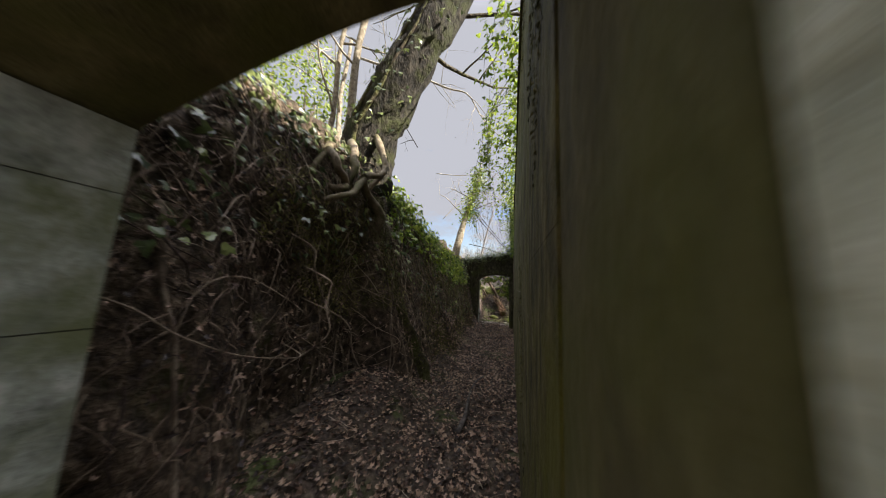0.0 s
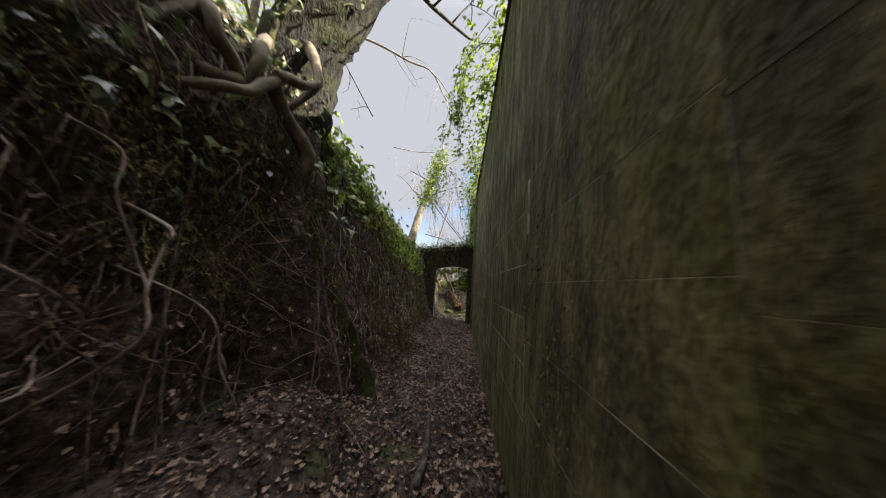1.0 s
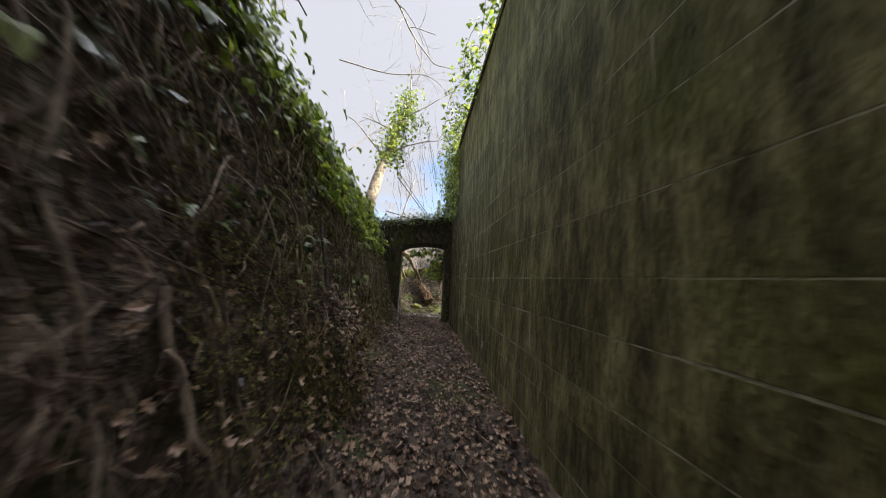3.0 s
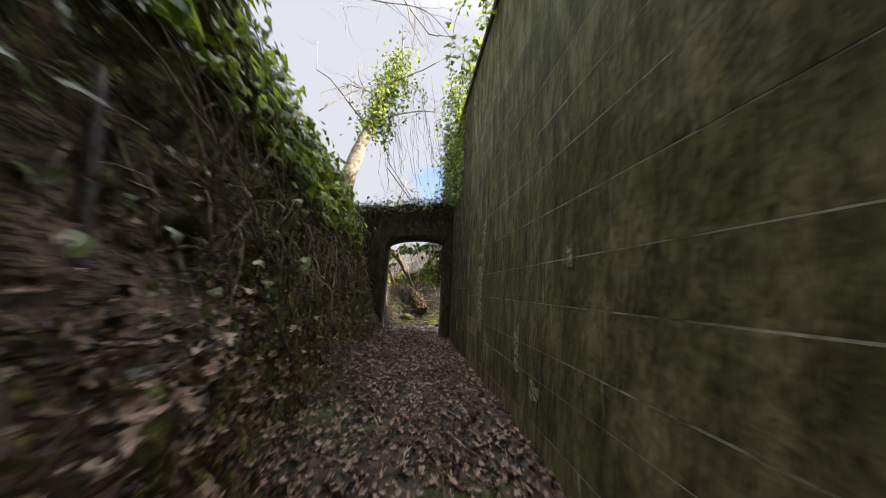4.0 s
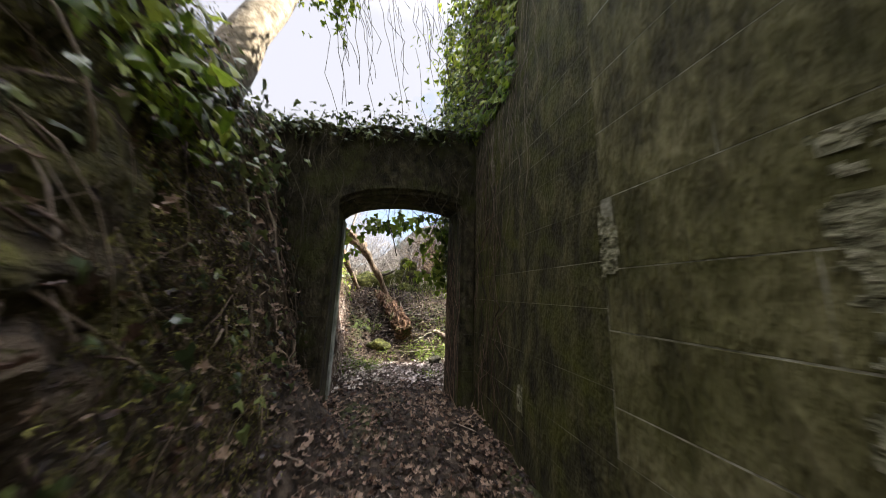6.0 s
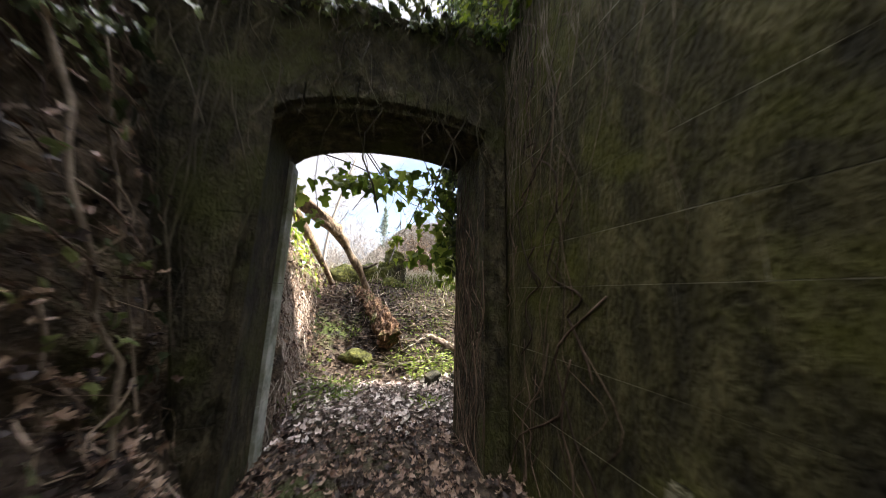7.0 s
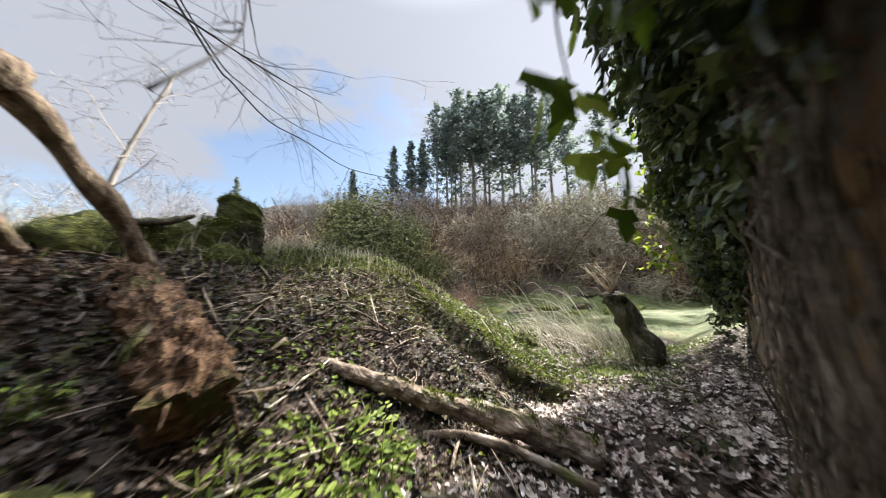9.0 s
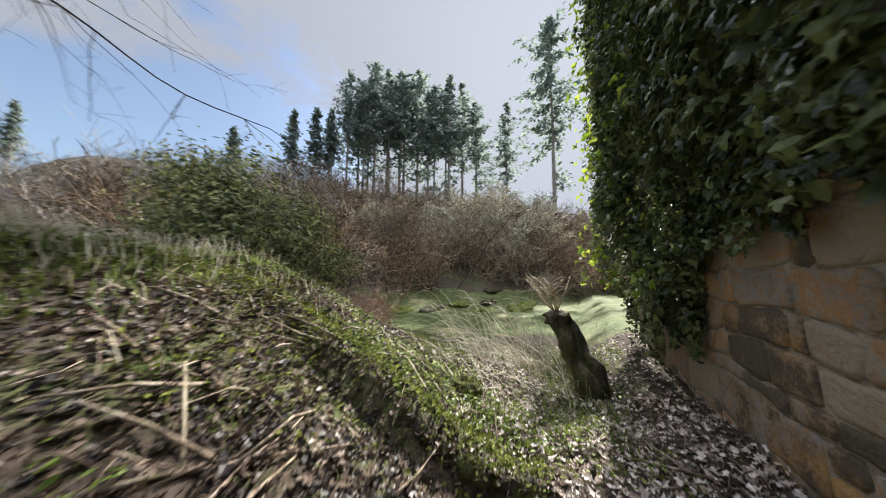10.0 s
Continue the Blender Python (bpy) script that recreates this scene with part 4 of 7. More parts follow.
rl = np.random.default_rng(23)
litter(24000, -0.75, 1.2, -0.6, 11.2, rl, "thick brown leaf litter on the passage floor", (0.02, 0.052))
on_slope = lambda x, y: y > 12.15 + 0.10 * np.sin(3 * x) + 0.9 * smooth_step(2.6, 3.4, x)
litter(28000, -0.85, 4.8, 11.0, 15.4, rl, "pale leaf litter beside the house, lightened as if brightly lit", (0.025, 0.06), lambda x, y: ~on_slope(x, y), M_LITLITTER)
litter(24000, -0.5, 4.8, 11.0, 15.4, rl, "brown leaf litter on the slope, darkened as if shaded", (0.03, 0.065), on_slope, M_SHADELITTER)
litter(5000, 3.5, 8.0, 11.0, 15.4, rl, "thin scatter of leaves on the grassy ground", (0.025, 0.05), None, M_LITLITTER)

# twigs in the litter of the path
st = []
for k in range(420):
    x_, y_, a, l_ = rt.uniform(-0.5, 1.15), rt.uniform(0.6, 10.4), rt.uniform(0, math.pi), rt.uniform(0.05, 0.28)
    q_ = [(x_ + i * l_ / 2 * math.cos(a) + rt.uniform(-0.01, 0.01), y_ + i * l_ / 2 * math.sin(a) + rt.uniform(-0.01, 0.01)) for i in (-1, -0.3, 0.4, 1)]
    r_ = 0.001 + 0.003 * rt.random() ** 2
    st.append(tube([(px, py, float(ground_z(px, py)) + rt.uniform(0.02, 0.045)) for px, py in q_], [r_, r_, r_, r_ * 0.6], 4))
v, f = join(st)
mesh_object("twig_litter", v, f, M_DRYSTEM, None, True, label="small dead twigs scattered in the leaf litter", category="twigs", kind="stuff")

# fallen stick on the path
tube_object("fallen_stick", curve_points([(0.60, 2.78, 0.05), (0.62, 3.1, 0.06), (0.59, 3.5, 0.07), (0.575, 3.8, 0.07), (0.60, 4.15, 0.09), (0.68, 4.5, 0.07)], 12), taper(0.026, 0.013, 13), M_DARKBARK, 8, 0.35,
            label="dark wet stick lying in the leaf litter", category="stick")

# tree beyond the gate, with an ivy clump
end_tree = thing("ivied_tree", "pale leaning tree with a clump of ivy in its fork", "tree", (-1.12, 10.3, 3.0))
tl = curve_points([(-1.16, 10.15, 2.5), (-1.03, 10.28, 3.3), (-0.90, 10.45, 4.05), (-0.78, 10.6, 4.6), (-0.55, 10.75, 5.5), (-0.3, 10.9, 6.5)], 16)
end_trunk = world_child(tube_object("trunk", tl, taper(0.17, 0.05, 17), M_PALEBARK, 10, 0.2), end_tree)
bl = []
for i, d in ((9, (-1, -0.2, 0.5)), (10, (1, 0.1, 0.2)), (12, (-0.6, 0.3, 0.8)), (14, (0.8, -0.3, 0.5)), (16, (0.2, 0.2, 1))):
    bl += grow(tl[i], d, 1.5, 0.028, 3, rt, 0.6, (2, 3), 0.05)
v, f = join([tube(p, q_, 4) for p, q_ in bl])
world_child(mesh_object("crown", v, f, M_TWIG, None, True), end_tree)
axis = curve_points([(-0.85, 10.55, 4.35), (-0.70, 10.65, 4.9), (-0.55, 10.75, 5.5), (-0.38, 10.85, 6.1), (-0.25, 10.9, 6.7)], 40)
n = 1500
k = ri.integers(0, 41, n)
c = ri.normal(0, 1, (n, 3))
p = np.array([axis[i] for i in k]) + c * np.array((0.20, 0.22, 0.20)) * (0.55 + 0.5 * np.sin(k * 0.33)[:, None] ** 2)
q_ = [p]
for j in range(26):
    top_ = axis[rt.randint(6, 36)] + Vector((rt.uniform(-0.35, 0.55), rt.uniform(-0.3, 0.2), rt.uniform(-0.2, 0.3)))
    m_ = rt.randint(14, 34)
    u = np.sort(ri.uniform(0, 1, m_))[:, None]
    q_.append(np.array(top_) + u * np.array((rt.uniform(0.0, 0.30), rt.uniform(-0.1, 0.1), -rt.uniform(0.5, 1.25))) + ri.normal(0, 0.045, (m_, 3)))
p = np.concatenate(q_)
n = len(p)
leaves("ivy_clump", p, ri.normal(0, 0.6, (n, 3)) + np.array((0, -0.5, 0.5)), ri.uniform(0.05, 0.085, n), IVY_SHAPE, IVY_TRIS, M_IVY, (0, 0, -1), 0.5, ri, 1.0, end_trunk)
strands = []
for j in range(46):
    a0 = Vector((rt.uniform(-0.7, 1.0), rt.uniform(10.55, 10.95), rt.uniform(4.2, 6.2)))
    l_ = rt.uniform(0.8, 2.0)
    strands.append(tube([a0 + Vector((0.12 * wob((j, i * 0.5, 0)) + 0.05 * i, 0.1 * wob((j, i * 0.5, 3)), -l_ * i / 6)) for i in range(7)], [0.0035] * 7, 4))
v, f = join(strands)
mesh_object("hanging_strand", v, f, M_BARK, end_trunk, True, kind="stuff")

# ivy on the far gate's top and the wall beside it
n = 2400
x = ri.uniform(-1.0, 1.2, n)
z = 2.60 + 0.12 * (x + 0.8) + np.abs(ri.normal(0, 1, n)) * (0.10 + 0.10 * smooth_step(-0.3, 0.3, x) * np.sin(4.0 * x + 0.6) ** 2) - ri.uniform(0, 0.16, n)
p = np.stack([x, ri.uniform(GATE_Y - 0.12, OUT_Y, n), z], -1)
leaves("ivy", p, np.tile((0, -0.6, 0.8), (n, 1)), ri.uniform(0.035, 0.07, n), IVY_SHAPE, IVY_TRIS, M_IVYDARK, (0, -0.3, -1), 0.6, ri,
       label="dark ivy along the top of the gateway", category="ivy", kind="stuff")
n = 2000
y = ri.uniform(9.6, 11.3, n)
z = 2.75 + 2.2 * ri.uniform(0, 1, n) ** 1.2
w = (0.04 + 0.30 * smooth_step(9.9, 10.7, y)) * (0.6 + 0.5 * np.sin(3.3 * z + 0.5) ** 2)
p = np.stack([WALL_X - np.abs(ri.normal(0, 1, n)) * w * 0.8, y, z], -1)
leaves("ivy", p, np.tile((-0.8, -0.4, 0.4), (n, 1)), ri.uniform(0.04, 0.08, n), IVY_SHAPE, IVY_TRIS, M_IVY, (0, 0, -1), 0.5, ri,
       label="ivy curtain at the end of the tall wall", category="ivy", kind="stuff")
n = 1500
y = ri.uniform(2.5, 10.2, n)
patch = np.clip(np.sin(2.7 * y + 0.5) + 0.6 * np.sin(6.1 * y), 0, 1)
p = np.stack([WALL_X + 0.2 - ri.uniform(0, 0.35, n) - 0.45 * patch * ri.uniform(0, 1, n), y, 4.66 + np.abs(ri.normal(0, 0.16, n)) * (0.5 + patch) - 0.8 * patch * ri.uniform(0, 1, n) ** 2], -1)
leaves("ivy", p, np.tile((-0.5, -0.3, 0.8), (n, 1)), ri.uniform(0.05, 0.09, n), IVY_SHAPE, IVY_TRIS, M_IVY, (-0.5, 0, -1), 0.6, ri,
       label="ivy creeping along the tall wall's coping", category="ivy", kind="stuff")
# large ivy leaves hanging inside the far arch
n = 90
x = 1.03 - np.abs(ri.normal(0, 0.17, n))
z = np.minimum(arch_far(0.7) - 0.02, 1.15 + ri.uniform(0, 0.9, n) + (1.0 - x) * 0.5)
p = np.stack([x, OUT_Y + 0.02 + ri.uniform(0, 0.22, n), z], -1)
leaves("arch_ivy", p, np.tile((0, -1, 0.1), (n, 1)), ri.uniform(0.06, 0.11, n), IVY_SHAPE, IVY_TRIS, M_ARCHIVY, (0, 0, -1), 0.35, ri,
       label="large dark ivy leaves hanging in the arch", category="ivy", kind="stuff")
n = 85
x = ri.uniform(-0.2, 0.7, n)
p = np.stack([x, OUT_Y + 0.05 + ri.uniform(0, 0.3, n), [arch_far(float(a)) for a in x] - ri.uniform(0, 0.22, n) * (1 + (x < 0.05))], -1)
leaves("arch_ivy", p, np.tile((0, -1, 0.1), (n, 1)), ri.uniform(0.06, 0.11, n), IVY_SHAPE, IVY_TRIS, M_ARCHIVY, (0, 0, -1), 0.35, ri,
       label="ivy leaves fringing the arch's head", category="ivy", kind="stuff")
# sprays of large ivy leaves that hang outside the arch
for ctrl in ([(1.0, 11.12, 2.0), (0.86, 11.2, 1.75), (0.66, 11.28, 1.52), (0.55, 11.3, 1.40)], [(1.04, 11.12, 1.9), (0.98, 11.22, 1.5), (0.86, 11.3, 1.28), (0.66, 11.32, 1.24)],
             [(1.08, 11.14, 1.9), (1.06, 11.25, 1.5), (1.04, 11.3, 1.25), (1.08, 11.3, 1.08)], [(1.2, 11.14, 1.9), (1.2, 11.28, 1.4), (1.28, 11.3, 1.15), (1.32, 11.3, 1.0)],
             [(0.95, 11.1, 2.02), (0.82, 11.2, 1.9), (0.78, 11.26, 1.7), (0.82, 11.28, 1.5)]):
    o = Vector(ctrl[0])
    spray = thing("ivy_spray", "spray of large ivy leaves hanging outside the arch", "ivy", o, "ivy sprays at the arch")
    line = [p_ - o for p_ in curve_points(ctrl, 16)]
    stem = tube_object("stem", line, taper(0.004, 0.0015, 17), M_BARK, 5, 0, spray)
    m_ = 18
    at_ = np.array([line[rt.randint(1, 16)] for _ in range(m_)]) + ri.normal(0, 0.035, (m_, 3))
    leaves("foliage", at_, np.tile((-0.2, -0.9, 0.2), (m_, 1)), ri.uniform(0.045, 0.085, m_), IVY_SHAPE, IVY_TRIS, M_IVY, (0, 0, -1), 0.32, ri, 1.0, stem)
# dry stems over the right jamb
st = []
for k in range(130):
    on_jamb = k % 3 != 0
    y0 = rt.uniform(10.54, 10.98) if on_jamb else rt.uniform(9.9, 10.5)
    z0, l_ = rt.uniform(0.3, 2.0 if on_jamb else 3.2), rt.uniform(0.4, 1.6)
    sway, side = rt.uniform(0.08, 0.30), rt.gauss(0, 0.35)
    pts = []
    for i in range(13):
        zz = z0 - l_ * i / 12 + 0.10 * wob((k * 0.7, i * 0.5, 7), 1.0)
        yy = y0 + sway * wob((i * 0.35, k * 2.0, 0), 1.0) + side * l_ * (i / 12 - 0.5)
        if on_jamb:
            yy = min(max(yy, 10.5), 11.0)
        pts.append(((1.036 if on_jamb else WALL_X - 0.006) - 0.030 * abs(wob((k, i * 0.5, 0), 1.0)), yy, min(max(zz, 0.0), 2.02 if on_jamb else 3.4)))
    pts = curve_points(pts[::2], 20)
    st.append(tube(pts, [rt.choice((0.0009, 0.0014, 0.0022, 0.0040))] * 21, 5))
v, f = join(st)
mesh_object("ivy_stems", v, f, M_REDSTEM, None, True, label="dry matted ivy stems clinging to wall and jamb", category="ivy", kind="stuff")

st = []
for k in range(110):
    y0, z0, l_ = 10.45 - 1.1 * rt.random() ** 2, rt.uniform(2.4, 4.6), rt.uniform(0.6, 1.9)
    drift = rt.gauss(0, 0.06)
    pts = [(WALL_X - 0.010 - 0.05 * abs(wob((k, i * 0.4, 0), 1.0)), y0 + drift * i / 3 + 0.10 * wob((k * 1.9, i * 0.45, 3), 1.0), z0 - l_ * i / 10) for i in range(11)]
    st.append(tube(pts, taper(rt.choice((0.0015, 0.002, 0.003)), 0.001, 11), 4))
v, f = join(st)
mesh_object("ivy_stems", v, f, M_ROOT, None, True, label="straw-coloured dead ivy stems hanging on the tall wall's end", category="ivy", kind="stuff")

# vines hanging over the gate's face, and dry strands on the sunlit bank
st = []
for k in range(55):
    x0, z0 = rt.uniform(-0.9, 1.15), rt.uniform(2.3, 2.8)
    l = rt.uniform(0.3, 1.1) if x0 > -0.25 else rt.uniform(0.8, 2.4)
    pts = []
    for i in range(8):
        pts.append((x0 + 0.24 * wob((k * 1.3, i * 0.45, 0), 1.0), GATE_Y - 0.05 - 0.05 * abs(wob((k, i * 0.6, 2), 1.0)), z0 - l * i / 7))
    st.append(tube(pts, [rt.choice((0.002, 0.003, 0.005))] * 8, 4))
v, f = join(st)
mesh_object("vines", v, f, M_BARK, None, True, label="thin vines trailing over the gateway's face", category="vines", kind="stuff")
st = []
for k in range(1500):
    y, z = rt.uniform(11.05, 13.9) if k < 800 else rt.uniform(11.05, 12.0), rt.uniform(0.4, 2.1)
    l = rt.uniform(0.15, 0.6)
    pts, sw = [], rt.gauss(0, 0.9)
    for i in range(5):
        zz = z - l * i / 4
        y2 = max(y + sw * l * i / 4 + 0.14 * wob((k * 1.3, i * 0.6, 2), 1.0), 11.06)
        pts.append((float(bank_x(y2, max(zz, 0))) + 0.04 + 0.10 * abs(wob((i * 0.6, k * 1.1, 0), 1.0, 5.0)), y2, max(zz, 0.02)))
    st.append(tube(curve_points(pts, 8), [0.001 + 0.0035 * rt.random() ** 2] * 9, 4))
v, f = join(st)
mesh_object("dry_strands", v, f, M_STRAND, None, True, label="bleached dry strands hanging on the sunlit bank", category="dry stems", kind="stuff")

# moss sheet on the middle of the bank
my, mz = np.meshgrid(np.linspace(4.7, 9.7, 140), np.linspace(0.05, 2.75, 70))
mx = np.array([[float(bank_x(a, b)) + 0.02 + 0.09 * wob((0, a * 1.0, b * 0.7), 1.4, 2.0) + 0.07 * wob((1, a, b * 0.6), 3.2, 8.0) + 0.05 * wob((2, a, b), 8.0, 5.0) + 0.025 * wob((2, a, b), 19.0, 5.0)
                for a, b in zip(ra_, rb_)] for ra_, rb_ in zip(my, mz)])
fade = np.minimum(np.minimum(np.minimum((my - 4.7) / 0.6, (9.7 - my) / 0.9), (2.75 - mz) / 0.4), 1.0)
mx = mx - 0.20 * (1 - np.clip(fade, 0, 1))
mi = np.arange(mx.size).reshape(mx.shape)
mq = np.stack([mi[:-1, :-1], mi[:-1, 1:], mi[1:, 1:], mi[1:, :-1]], -1).reshape(-1, 4)
array_object("moss_sheet", np.stack([mx, my, mz], -1).reshape(-1, 3), np.concatenate([mq[:, [0, 1, 2]], mq[:, [0, 2, 3]]]), M_BANKMOSS, smooth=True,
             label="thick olive moss matted over the bank", category="moss", kind="stuff")
m_ = 60000
y, z = ri.uniform(4.4, 9.6, m_), ri.uniform(0.1, 2.6, m_)
keep = np.sin(2.7 * y + 1.9 * np.sin(1.6 * z)) + np.sin(2.9 * z + 1.4 * np.sin(2.3 * y)) + 0.8 * np.sin(9 * y - 4 * z) > -1.2
y, z = y[keep], z[keep]
x = bank_x(y, z) + 0.04 + np.abs(ri.normal(0, 0.06, len(y)))
leaves("bank_moss", np.stack([x, y, z], -1), np.tile((0.8, 0, 0.3), (len(y), 1)), ri.uniform(0.008, 0.024, len(y)), OVAL_SHAPE, OVAL_TRIS, M_BANKTUFT, (0.25, 0, -1), 0.55, ri, 0.6,
       label="shaggy hanging moss matted over the bank", category="moss", kind="stuff")
m_ = 13000
y, z = ri.uniform(1.4, 3.5, m_), ri.uniform(1.0, 2.75, m_)
keep = (np.sin(3.1 * y + 1.5 * np.sin(2.0 * z)) + np.sin(2.7 * z + 1.1 * y) > -0.5) & (z > 2.6 - 0.6 * y)
y, z = y[keep], z[keep]
leaves("bank_moss", np.stack([bank_x(y, z) + 0.05 + np.abs(ri.normal(0, 0.06, len(y))), y, z], -1), np.tile((0.8, 0, 0.3), (len(y), 1)), ri.uniform(0.012, 0.034, len(y)), OVAL_SHAPE, OVAL_TRIS, M_BANKTUFT, (0.25, 0, -1), 0.55, ri, 0.6,
       label="olive moss on the bank under the old tree", category="moss", kind="stuff")
# moss along the edge of the tree's great buttress
m_ = 5600
u = ri.uniform(0, 1, m_)
edge_ = np.array([tuple(p_) for p_ in curve_points([(-0.84, 2.95, 2.75), (-0.72, 3.14, 2.3), (-0.62, 3.20, 1.74), (-0.52, 3.38, 1.40), (-0.36, 3.46, 0.90), (-0.15, 3.66, 0.33)], 60)])
p = edge_[(u * 60).astype(int)] + ri.normal(0, 1, (m_, 3)) * np.array((0.04, 0.055, 0.04)) + np.array((0.04, -0.02, 0))
leaves("root_moss", p, np.tile((0.8, -0.3, 0.5), (m_, 1)), ri.uniform(0.008, 0.022, m_), OVAL_SHAPE, OVAL_TRIS, M_ROOTMOSS, (0.4, 0, -1), 0.7, ri, 0.7,
       label="bright green moss along the buttress root", category="moss", kind="stuff")
# dark stakes leaning on the bank
STAKES = (((-0.46, 6.56, 1.03), (-0.24, 7.0, 0.10)), ((-0.46, 6.9, 0.985), (-0.30, 7.62, 0.12)), ((-0.40, 8.9, 0.55), (-0.28, 9.15, 0.1)), ((-0.55, 5.84, 1.55), (-0.30, 5.72, 0.30)))
for a, b in STAKES:
    tube_object("leaning_stake", curve_points([a, ((a[0] + b[0]) / 2 + 0.02, (a[1] + b[1]) / 2, (a[2] + b[2]) / 2), b], 10), taper(0.013, 0.017, 11), M_DARKBARK, 8, 0.25, None, a[1],
                label="dark weathered stake leaning on the mossy bank", category="stake", group="stakes on the bank")
# leafy bush on the plateau behind the old tree
n = 2600
c = ri.normal(0, 1, (n, 3))
c /= np.linalg.norm(c, axis=1, keepdims=True)
holly = thing("green_bush", "bright green leafy bush on top of the bank", "bush", (-5.4, 6.0, 3.0))
tube_object("stem", [(0, 0, -0.2), (0.1, 0, 2.0), (0.0, 0.1, 4.5)], [0.08, 0.06, 0.03], M_BARK, 6, 0.2, holly)
leaves("foliage", np.array((0, 0, 4.3)) + c * np.array((1.7, 1.5, 2.0)) * ri.uniform(0.3, 1, (n, 1)) ** 0.6, c + np.array((0, 0, 0.5)), ri.uniform(0.07, 0.14, n), OVAL_SHAPE, OVAL_TRIS, M_IVY, (0, 0, -0.5), 0.6, ri, 1.1, holly,
       kind="stuff")
# unseen copies of the bush, added to block skylight from the west
for x_, y_, tn in ((-4.2, 1.6, 40), (-4.0, -1.6, 130), (-3.4, -4.2, 250)):
    copy_thing(holly, pose(x_, y_, 2.6, 0, 0, tn))

# dry stems that trail from the brow
st = []
for k in range(900):
    y = rt.uniform(3.6, 8.6) if k % 3 else rt.uniform(0.8, 4.0)
    z = float(bank_top(y)) + rt.uniform(-1.5, 0.15)
    l, sw = rt.uniform(0.2, 0.6), rt.uniform(-1.2, 1.2)
    o0, o1 = rt.uniform(0.02, 0.08), rt.uniform(0.05, 0.16)
    pts = []
    for i in range(6):
        u = i / 5
        y2, zz = y + sw * l * u + 0.04 * wob((k, u * 3, 0), 1.0), z + 0.12 * math.sin(3.1 * u) - l * u
        pts.append((float(bank_x(y2, min(zz, float(bank_top(y2))))) + o0 + (o1 - o0) * math.sin(3.1 * u), y2, zz))
    st.append(tube(pts, [rt.choice((0.0014, 0.002, 0.003, 0.0045))] * 6, 4))
v, f = join(st)
mesh_object("dry_stems", v, f, M_DRYSTEM, None, True, label="pale dry stems trailing from the brow of the bank", category="dry stems", kind="stuff")

# sprays of ivy hanging from the coping into the passage
for k in range(13):
    y0 = 2.2 + 0.62 * k + rt.uniform(-0.15, 0.15)
    reach, drop = rt.uniform(0.25, 0.6), rt.uniform(0.3, 0.85)
    spray = thing("ivy_spray", "ivy spray hanging from the tall wall's coping", "ivy", (WALL_X - 0.02, y0, 4.66), "ivy sprays on the coping")
    line = curve_points([(0.1, 0, -0.01), (-0.5 * reach, rt.uniform(-0.1, 0.1), 0.10), (-0.9 * reach, rt.uniform(-0.2, 0.2), -0.25 * drop), (-reach, rt.uniform(-0.2, 0.2), -drop)], 14)
    stem = tube_object("stem", line, taper(0.006, 0.002, 15), M_BARK, 5, 0, spray)
    m_ = 34
    at_ = np.array([line[rt.randint(2, 14)] for _ in range(m_)]) + ri.normal(0, 0.07, (m_, 3))
    leaves("foliage", at_, np.tile((-0.3, -0.6, 0.5), (m_, 1)), ri.uniform(0.05, 0.09, m_), IVY_SHAPE, IVY_TRIS, M_IVY, (0, 0, -1), 0.5, ri, 1.0, stem)

for k in range(9):
    end_ = Vector((rt.uniform(0.30, 0.85), 4.9 + rt.uniform(-0.35, 0.35), rt.uniform(3.55, 4.15)))
    o = Vector((rt.uniform(0.8, 1.25), end_.y + rt.uniform(-0.2, 0.2), 5.6))
    spray = thing("ivy_spray", "long ivy spray trailing from above the tall wall", "ivy", o, "ivy sprays on the coping")
    line = [p_ - o for p_ in curve_points([o, o.lerp(end_, 0.4) + Vector((-0.15, 0, 0.1)), o.lerp(end_, 0.8) + Vector((-0.04, 0, 0)), end_], 20)]
    stem = tube_object("stem", line, taper(0.006, 0.002, 21), M_BARK, 5, 0, spray)
    m_ = 44
    at_ = np.array([line[rt.randint(2, 20)] for _ in range(m_)]) + ri.normal(0, 0.05, (m_, 3))
    leaves("foliage", at_, np.tile((-0.3, -0.6, 0.5), (m_, 1)), ri.uniform(0.045, 0.085, m_), IVY_SHAPE, IVY_TRIS, M_IVY, (0, 0, -1), 0.5, ri, 1.0, stem)

# moss tufts on the first stretch of the tall wall
m_ = 16000
y = 0.5 + 6.0 * ri.uniform(0, 1, m_) ** 1.5
z = ri.uniform(0.0, 4.5, m_)
keep = np.sin(3.1 * y + 1.3 * np.sin(2 * z)) + np.sin(2.2 * z + 1.7 * np.sin(1.9 * y)) + 0.7 * np.sin(11 * y + 5 * z) > 0.8 + 0.35 * y
y, z = y[keep], z[keep]
leaves("wall_moss", np.stack([np.full(len(y), WALL_X - 0.006), y, z], -1), np.tile((-1, 0, 0.3), (len(y), 1)), ri.uniform(0.008, 0.026, len(y)), OVAL_SHAPE, OVAL_TRIS, M_WALLMOSS, (0, 0, -1), 0.5, ri,
       label="shaggy olive moss tufts on the tall wall", category="moss", kind="stuff")


# ---- beyond the gate ----
def on_ground(x, y, d=0.0):
    return (x, y, float(ground_z(x, y)) + d)


